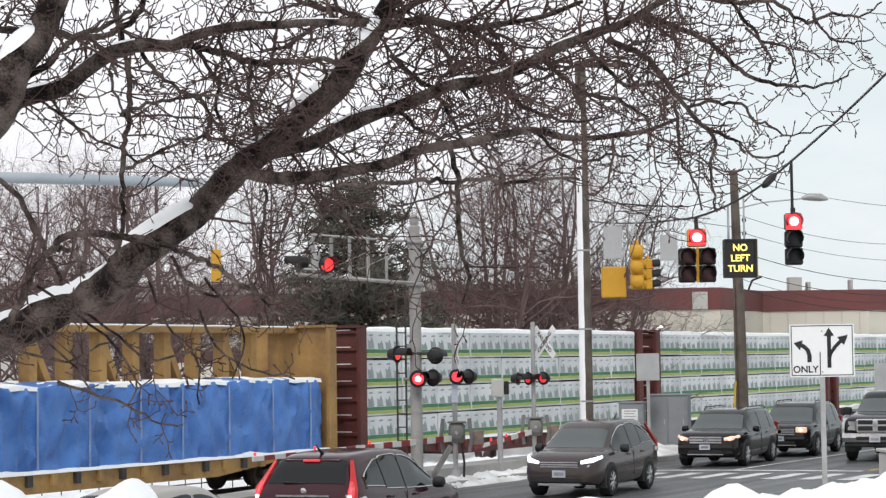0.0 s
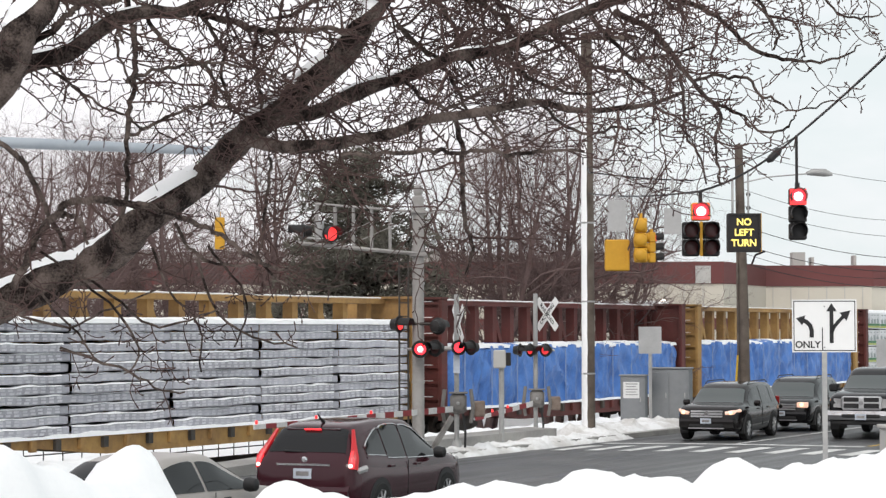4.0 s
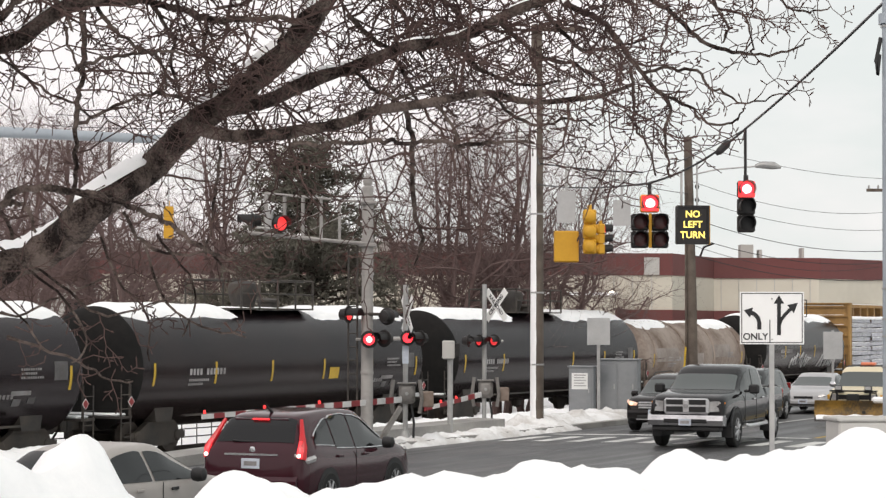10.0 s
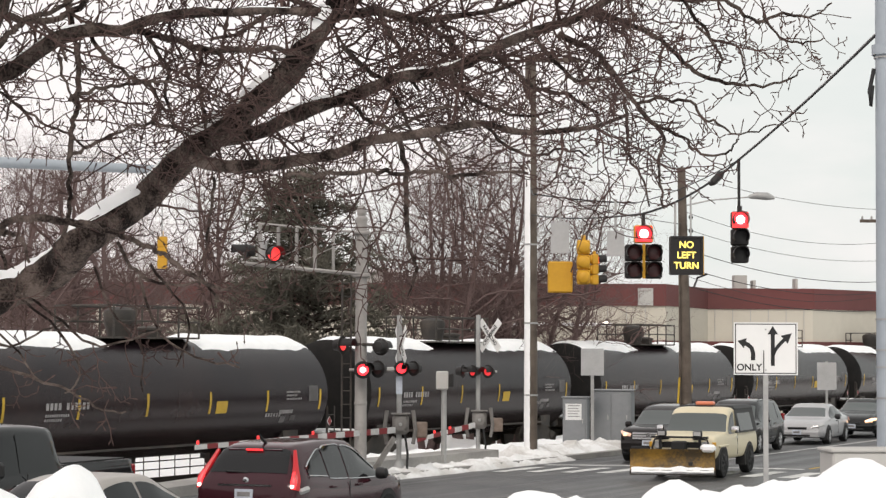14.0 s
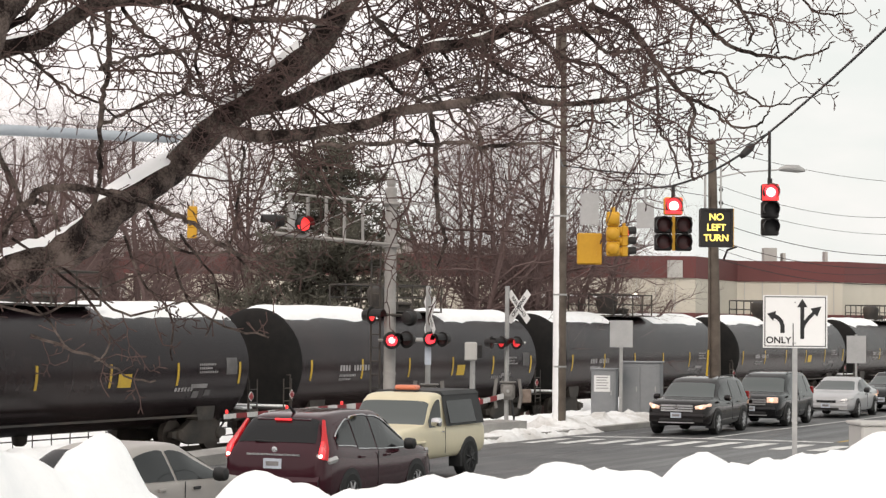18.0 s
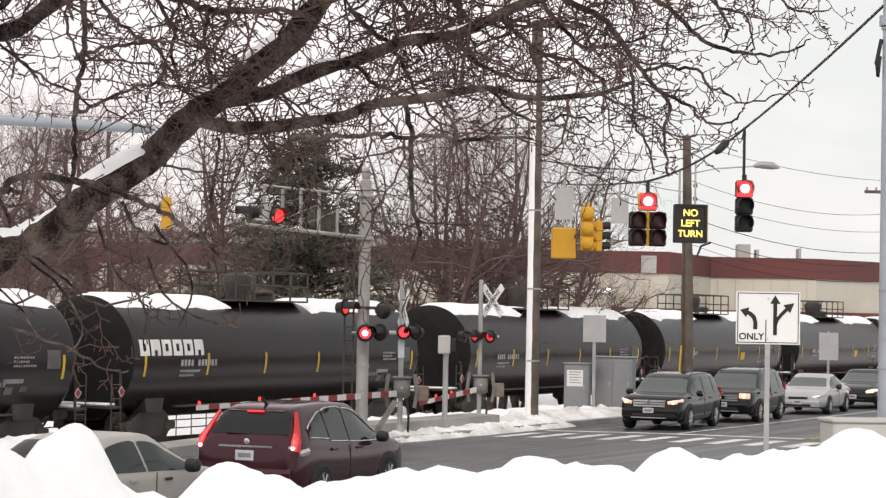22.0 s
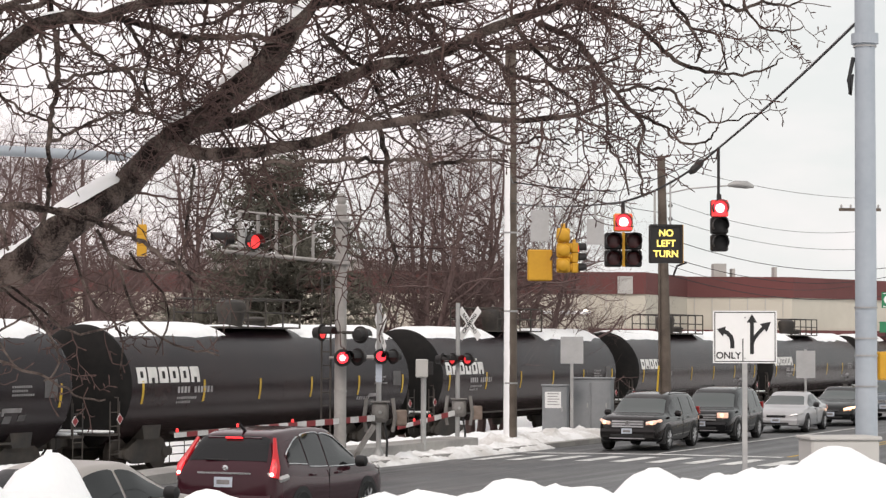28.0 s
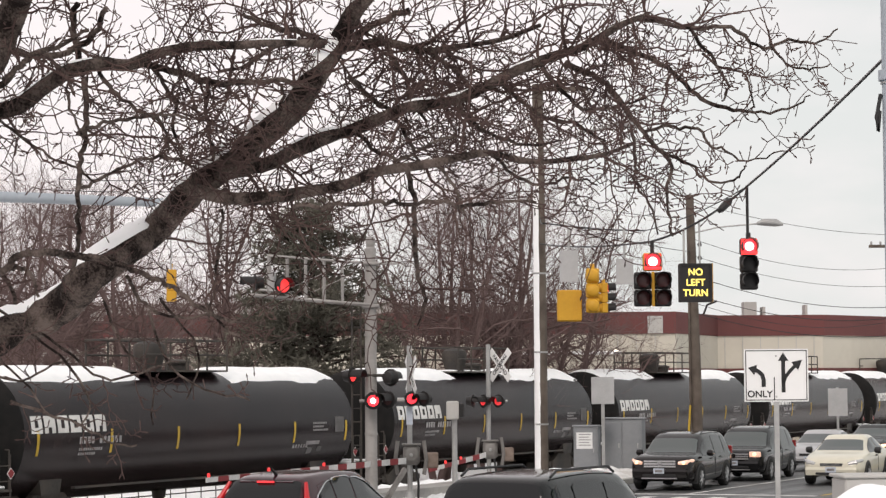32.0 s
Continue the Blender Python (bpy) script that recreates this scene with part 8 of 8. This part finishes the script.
limb([(-2.13, 9.20, 3.35, 0.02), (-2.06, 9.20, 3.49, 0.02), (-2.01, 9.20, 3.60, 0.02), (-1.95, 9.20, 3.69, 0.02), (-1.87, 9.20, 3.73, 0.021), (-1.75, 9.20, 3.73, 0.021), (-1.62, 9.20, 3.72, 0.02), (-1.52, 9.20, 3.70, 0.018), (-1.42, 9.20, 3.67, 0.016), (-1.32, 9.20, 3.63, 0.014), (-1.20, 9.20, 3.58, 0.012), (-1.07, 9.20, 3.48, 0.011), (-0.95, 9.20, 3.43, 0.01), (-0.81, 9.20, 3.42, 0.008)], 0, "limb", 0.35, 0.45)
limb([(-1.95, 9.20, 3.68, 0.013), (-1.87, 9.20, 3.67, 0.012), (-1.82, 9.20, 3.63, 0.011), (-1.80, 9.20, 3.54, 0.008)], 0, "limb", 0.27)
limb([(-1.43, 9.30, 3.64, 0.011), (-1.38, 9.30, 3.54, 0.01), (-1.28, 9.30, 3.47, 0.009), (-1.17, 9.30, 3.45, 0.008), (-1.06, 9.30, 3.46, 0.006)], 0, "limb", 0.35, 0.45)
limb([(-1.07, 9.90, 3.98, 0.01), (-1.09, 9.90, 3.83, 0.009), (-1.10, 9.90, 3.70, 0.009), (-1.09, 9.90, 3.59, 0.008), (-1.13, 9.90, 3.47, 0.006)], 0, "limb", 0.27)
limb([(0.62, 10.40, 4.77, 0.02), (0.75, 10.40, 4.69, 0.019), (0.83, 10.40, 4.60, 0.018), (0.93, 10.40, 4.47, 0.016), (1.01, 10.40, 4.36, 0.014), (1.09, 10.40, 4.28, 0.013), (1.13, 10.40, 4.21, 0.011), (1.11, 10.40, 4.14, 0.01), (1.12, 10.40, 4.00, 0.008), (1.13, 10.40, 3.87, 0.005)], 0, "limb", 0.77, 0.45)
limb([(0.76, 10.70, 4.94, 0.02), (0.93, 10.70, 4.88, 0.018), (1.06, 10.70, 4.82, 0.017), (1.17, 10.70, 4.73, 0.015), (1.27, 10.70, 4.64, 0.014), (1.39, 10.70, 4.58, 0.013), (1.53, 10.70, 4.55, 0.011), (1.68, 10.70, 4.54, 0.009), (1.79, 10.70, 4.56, 0.007), (1.87, 10.70, 4.60, 0.004)], 0, "limb", 0.68, 0.45)
limb([(0.95, 10.90, 5.06, 0.017), (1.16, 10.90, 5.03, 0.016), (1.33, 10.90, 5.00, 0.016), (1.51, 10.90, 5.01, 0.013), (1.60, 10.90, 4.95, 0.012), (1.70, 10.90, 4.91, 0.011), (1.81, 10.90, 4.94, 0.01), (1.90, 10.90, 4.90, 0.008), (1.97, 10.90, 4.93, 0.007), (2.10, 10.90, 5.02, 0.005)], 0, "limb", 0.59, 0.45)
limb([(1.69, 10.90, 4.91, 0.008), (1.81, 10.90, 4.81, 0.007), (1.92, 10.90, 4.79, 0.007), (2.02, 10.90, 4.80, 0.004)], 0, "limb", 0.59, 0.45)
limb([(1.10, 10.40, 4.29, 0.01), (1.22, 10.40, 4.23, 0.009), (1.29, 10.40, 4.16, 0.009), (1.40, 10.40, 4.14, 0.007), (1.48, 10.40, 4.18, 0.006), (1.52, 10.40, 4.24, 0.004)], 0, "limb", 0.48, 0.45)
limb([(0.98, 10.30, 4.38, 0.01), (1.11, 10.30, 4.39, 0.009), (1.24, 10.30, 4.38, 0.009), (1.31, 10.30, 4.31, 0.008), (1.41, 10.30, 4.28, 0.007), (1.48, 10.30, 4.24, 0.006), (1.58, 10.30, 4.25, 0.005), (1.67, 10.30, 4.28, 0.004)], 0, "limb", 0.59, 0.45)
limb([(0.95, 10.50, 4.46, 0.011), (0.97, 10.50, 4.27, 0.01), (0.97, 10.50, 4.18, 0.009), (1.03, 10.50, 4.06, 0.008), (1.07, 10.50, 3.89, 0.005)], 0, "limb", 0.48, 0.45)
limb([(1.25, 10.80, 4.98, 0.012), (1.34, 10.80, 4.86, 0.011), (1.42, 10.80, 4.74, 0.009), (1.47, 10.80, 4.68, 0.008), (1.44, 10.80, 4.60, 0.005)], 0, "limb", 0.68, 0.45)
limb([(1.35, 10.80, 4.85, 0.009), (1.46, 10.80, 4.79, 0.008), (1.55, 10.80, 4.74, 0.007), (1.58, 10.80, 4.62, 0.006), (1.61, 10.80, 4.56, 0.004)], 0, "limb", 0.68, 0.45)
limb([(-0.18, 9.80, 4.17, 0.015), (-0.15, 9.80, 4.05, 0.016), (-0.15, 9.80, 3.92, 0.015), (-0.14, 9.80, 3.79, 0.014), (-0.13, 9.80, 3.65, 0.013), (-0.10, 9.80, 3.54, 0.011), (-0.14, 9.80, 3.40, 0.007)], 0, "limb", 0.27)
limb([(-0.32, 10.10, 4.86, 0.017), (-0.25, 10.10, 4.74, 0.015), (-0.19, 10.10, 4.64, 0.014), (-0.16, 10.10, 4.52, 0.011), (-0.08, 10.10, 4.41, 0.008)], 0, "limb", 1.95)
limb([(-0.48, 10.20, 4.67, 0.018), (-0.38, 10.20, 4.58, 0.016), (-0.26, 10.20, 4.48, 0.014), (-0.18, 10.20, 4.35, 0.012), (-0.12, 10.20, 4.21, 0.008)], 0, "limb", 1.95)
limb([(-0.62, 10.30, 4.81, 0.03), (-0.45, 10.30, 4.82, 0.027), (-0.28, 10.30, 4.84, 0.024), (-0.09, 10.30, 4.80, 0.02), (0.08, 10.30, 4.83, 0.017), (0.28, 10.30, 4.87, 0.014), (0.48, 10.30, 4.93, 0.01)], 0, "limb", 1.95)
limb([(-0.46, 10.40, 4.88, 0.026), (-0.34, 10.40, 4.97, 0.022), (-0.17, 10.40, 5.02, 0.02)], 0, "limb", 1.95)
limb([(-0.09, 10.50, 4.83, 0.016), (0.05, 10.50, 4.76, 0.014), (0.11, 10.50, 4.67, 0.011), (0.12, 10.50, 4.60, 0.008)], 0, "limb", 1.95)
limb([(0.05, 10.10, 4.53, 0.014), (0.12, 10.10, 4.42, 0.013), (0.24, 10.10, 4.36, 0.011), (0.40, 10.10, 4.32, 0.009), (0.57, 10.10, 4.33, 0.006)], 0, "limb", 1.50)
limb([(0.28, 10.30, 4.64, 0.014), (0.39, 10.30, 4.54, 0.012), (0.50, 10.30, 4.47, 0.011), (0.65, 10.30, 4.44, 0.009), (0.80, 10.30, 4.35, 0.006)], 0, "limb", 1.95)
limb([(-0.44, 10.00, 4.38, 0.014), (-0.35, 10.00, 4.28, 0.012), (-0.20, 10.00, 4.24, 0.011), (-0.04, 10.00, 4.32, 0.009), (0.10, 10.00, 4.33, 0.006)], 0, "limb", 1.00)
limb([(0.24, 10.20, 4.28, 0.012), (0.33, 10.20, 4.18, 0.011), (0.46, 10.20, 4.12, 0.01), (0.62, 10.20, 4.16, 0.008), (0.76, 10.20, 4.12, 0.005)], 0, "limb", 0.80)
limb([(-0.57, 9.90, 4.78, 0.02), (-0.71, 9.90, 4.83, 0.017), (-0.84, 9.90, 4.86, 0.014), (-0.98, 9.90, 4.93, 0.011)], 0, "limb", 1.36)
limb([(-0.65, 9.90, 4.80, 0.016), (-0.81, 9.90, 4.77, 0.014), (-0.98, 9.90, 4.68, 0.012), (-1.11, 9.90, 4.65, 0.008)], 0, "limb", 1.36)
limb([(-0.80, 9.70, 4.57, 0.012), (-0.75, 9.70, 4.48, 0.01), (-0.78, 9.70, 4.39, 0.007)], 0, "limb", 1.36)
limb([(-1.81, 9.40, 4.66, 0.012), (-1.73, 9.40, 4.57, 0.011), (-1.69, 9.40, 4.48, 0.008)], 0, "limb", 0.91)
limb([(-2.03, 9.40, 4.36, 0.008), (-1.94, 9.40, 4.29, 0.008), (-1.81, 9.40, 4.20, 0.007), (-1.71, 9.40, 4.16, 0.007), (-1.60, 9.40, 4.07, 0.004)], 0, "limb", 0.72)
limb([(-1.73, 9.40, 4.49, 0.009), (-1.70, 9.40, 4.40, 0.008), (-1.63, 9.40, 4.26, 0.006)], 0, "limb", 0.63)
limb([(0.46, 10.00, 4.69, 0.014), (0.55, 10.00, 4.58, 0.012), (0.67, 10.00, 4.48, 0.011), (0.81, 10.00, 4.47, 0.009), (0.99, 10.00, 4.53, 0.005)], 0, "limb", 1.95)
limb([(-0.05, 9.90, 4.20, 0.012), (0.04, 9.90, 4.09, 0.01), (0.09, 9.90, 3.95, 0.008)], 0, "limb", 0.80)
limb([(-2.23, 9.30, 3.51, 0.0088), (-2.03, 9.30, 3.33, 0.0075), (-1.90, 9.30, 3.18, 0.0061), (-1.78, 9.30, 3.02, 0.0048)], 0, "limb", 0.27, 0.45)
limb([(-1.88, 9.45, 3.41, 0.0088), (-1.73, 9.45, 3.32, 0.0075), (-1.56, 9.45, 3.18, 0.0068), (-1.37, 9.45, 3.21, 0.0054), (-1.22, 9.45, 3.26, 0.0048)], 0, "limb", 0.27, 0.45)
limb([(-1.99, 9.60, 3.08, 0.0088), (-1.72, 9.60, 2.99, 0.0075), (-1.55, 9.60, 2.90, 0.0061), (-1.42, 9.60, 2.87, 0.0048)], 0, "limb", 0.27, 0.45)
limb([(-1.60, 9.75, 3.55, 0.0088), (-1.53, 9.75, 3.34, 0.0075), (-1.39, 9.75, 3.18, 0.0061), (-1.36, 9.75, 2.97, 0.0048)], 0, "limb", 0.27, 0.45)
limb([(-1.36, 9.90, 3.56, 0.0088), (-1.22, 9.90, 3.37, 0.0075), (-1.18, 9.90, 3.24, 0.0061), (-1.22, 9.90, 3.08, 0.0048)], 0, "limb", 0.27, 0.45)
limb([(-2.03, 9.30, 3.51, 0.0088), (-1.73, 9.30, 3.28, 0.0075), (-1.60, 9.30, 3.08, 0.0061), (-1.63, 9.30, 2.96, 0.0048)], 0, "limb", 0.27, 0.45)
limb([(-1.09, 9.45, 3.52, 0.0088), (-0.99, 9.45, 3.39, 0.0075), (-0.83, 9.45, 3.34, 0.0061), (-0.68, 9.45, 3.36, 0.0048)], 0, "limb", 0.27, 0.45)
limb([(-2.25, 9.60, 3.24, 0.0088), (-1.99, 9.60, 3.18, 0.0075), (-1.81, 9.60, 3.24, 0.0061), (-1.57, 9.60, 3.34, 0.0048)], 0, "limb", 0.27, 0.45)
limb([(-1.39, 9.75, 3.50, 0.0088), (-1.31, 9.75, 3.24, 0.0075), (-1.07, 9.75, 3.11, 0.0061), (-0.91, 9.75, 3.08, 0.0048)], 0, "limb", 0.27, 0.45)
limb([(-4.0, 9.9, 1.0, 0.21), (-3.95, 9.9, 1.8, 0.18), (-3.85, 9.8, 2.6, 0.16), (-3.9, 9.6, 3.6, 0.14), (-3.6, 9.4, 4.4, 0.12)], 0, "trunk", 0.10)
limb([(-3.85, 9.8, 2.4, 0.14), (-3.3, 9.95, 2.88, 0.115), (-2.81, 10.0, 3.13, 0.100), (-2.5, 10.0, 3.24, 0.094)], 0.8, "limb", 0.18)
limb([(-3.85, 9.6, 3.4, 0.13), (-3.2, 9.4, 3.95, 0.11), (-2.7, 9.3, 4.2, 0.09)], 0, "limb", 0.09)
tagged(part("branch_spray", limb_twigs, TWIG, near), kind="stuff")
tagged(part("twig_spray", fine_twigs, TWIG, near), kind="stuff")


# ---- motion ----
def motions():
    for car, coupling in TRAIN:
        walk(car, [(t, along(coupling + TRACK_START + SPEED * t, TRACK_N, RAIL_Z)) for t in (0, 8, 16, 24, 32)])
    # seconds, metres along the road, metres across it
    oncoming = {
        "pickup": [(0, 61.35, -18.3), (3, 60.18, -18.3), (6, 58.86, -18.3), (8, 56.83, -18.3), (9, 55.37, -18.3), (9.5, 52.8, -18.3), (10, 50.82, -18.48), (10.5, 48.89, -18.7), (11, 46.41, -19.01), (11.5, 43.4, -19.39), (12, 40.15, -19.85), (12.5, 36.2, -20.05), (13, 31.81, -20.1), (13.5, 27.91, -20.1), (14, 23.9, -20.1)],
        "plough": [(0, 100.13, -18.3), (4, 88.33, -18.3), (9, 66.5, -18.3), (10, 63.86, -18.3), (10.5, 62.95, -18.3), (11.5, 58.71, -18.3), (12, 58.02, -18.3), (13, 54.09, -18.3), (15.5, 45.95, -19.07), (16, 44.4, -19.29), (16.5, 42.63, -19.56), (17, 40.96, -19.84), (17.5, 38.81, -20.1), (18, 36.03, -20.1), (18.5, 32.43, -20.1), (19, 29.09, -20.1), (19.5, 25.97, -20.1), (20, 21.5, -20.1), (20.4, 18.2, -20.1)],
        "brown": [(0, 44, -20.3), (0.4, 40.26, -20.3), (0.8, 36.91, -20.3), (1.2, 33.99, -20.3), (1.6, 30.46, -20.3), (2, 27.01, -20.3), (2.4, 23.79, -20.3), (2.8, 20.84, -20.3)],
        "ivory": [(0, 190, -18.4), (25, 150, -18.4), (28, 108, -18.4), (30, 81.5, -18.4), (31.2, 69.2, -18.4), (32, 61.4, -18.4)],
    }
    for name, rows in oncoming.items():
        if rows[-1][0] < 32:
            t, a, n = rows[-1]
            rows = rows + [(t + 3, a - 30, n), (32, a - 60, n)]
        walk(MOVERS[name], [(t, along(a, n, road_z(n), 185)) for t, a, n in rows])
    walk(MOVERS["black"], [(t, along(a, -12.1, road_z(-12.1), 0)) for t, a in ((0, -90), (24, -62), (28, -14), (31, 17.6), (31.6, 23.4), (32, 26.7))])


motions()
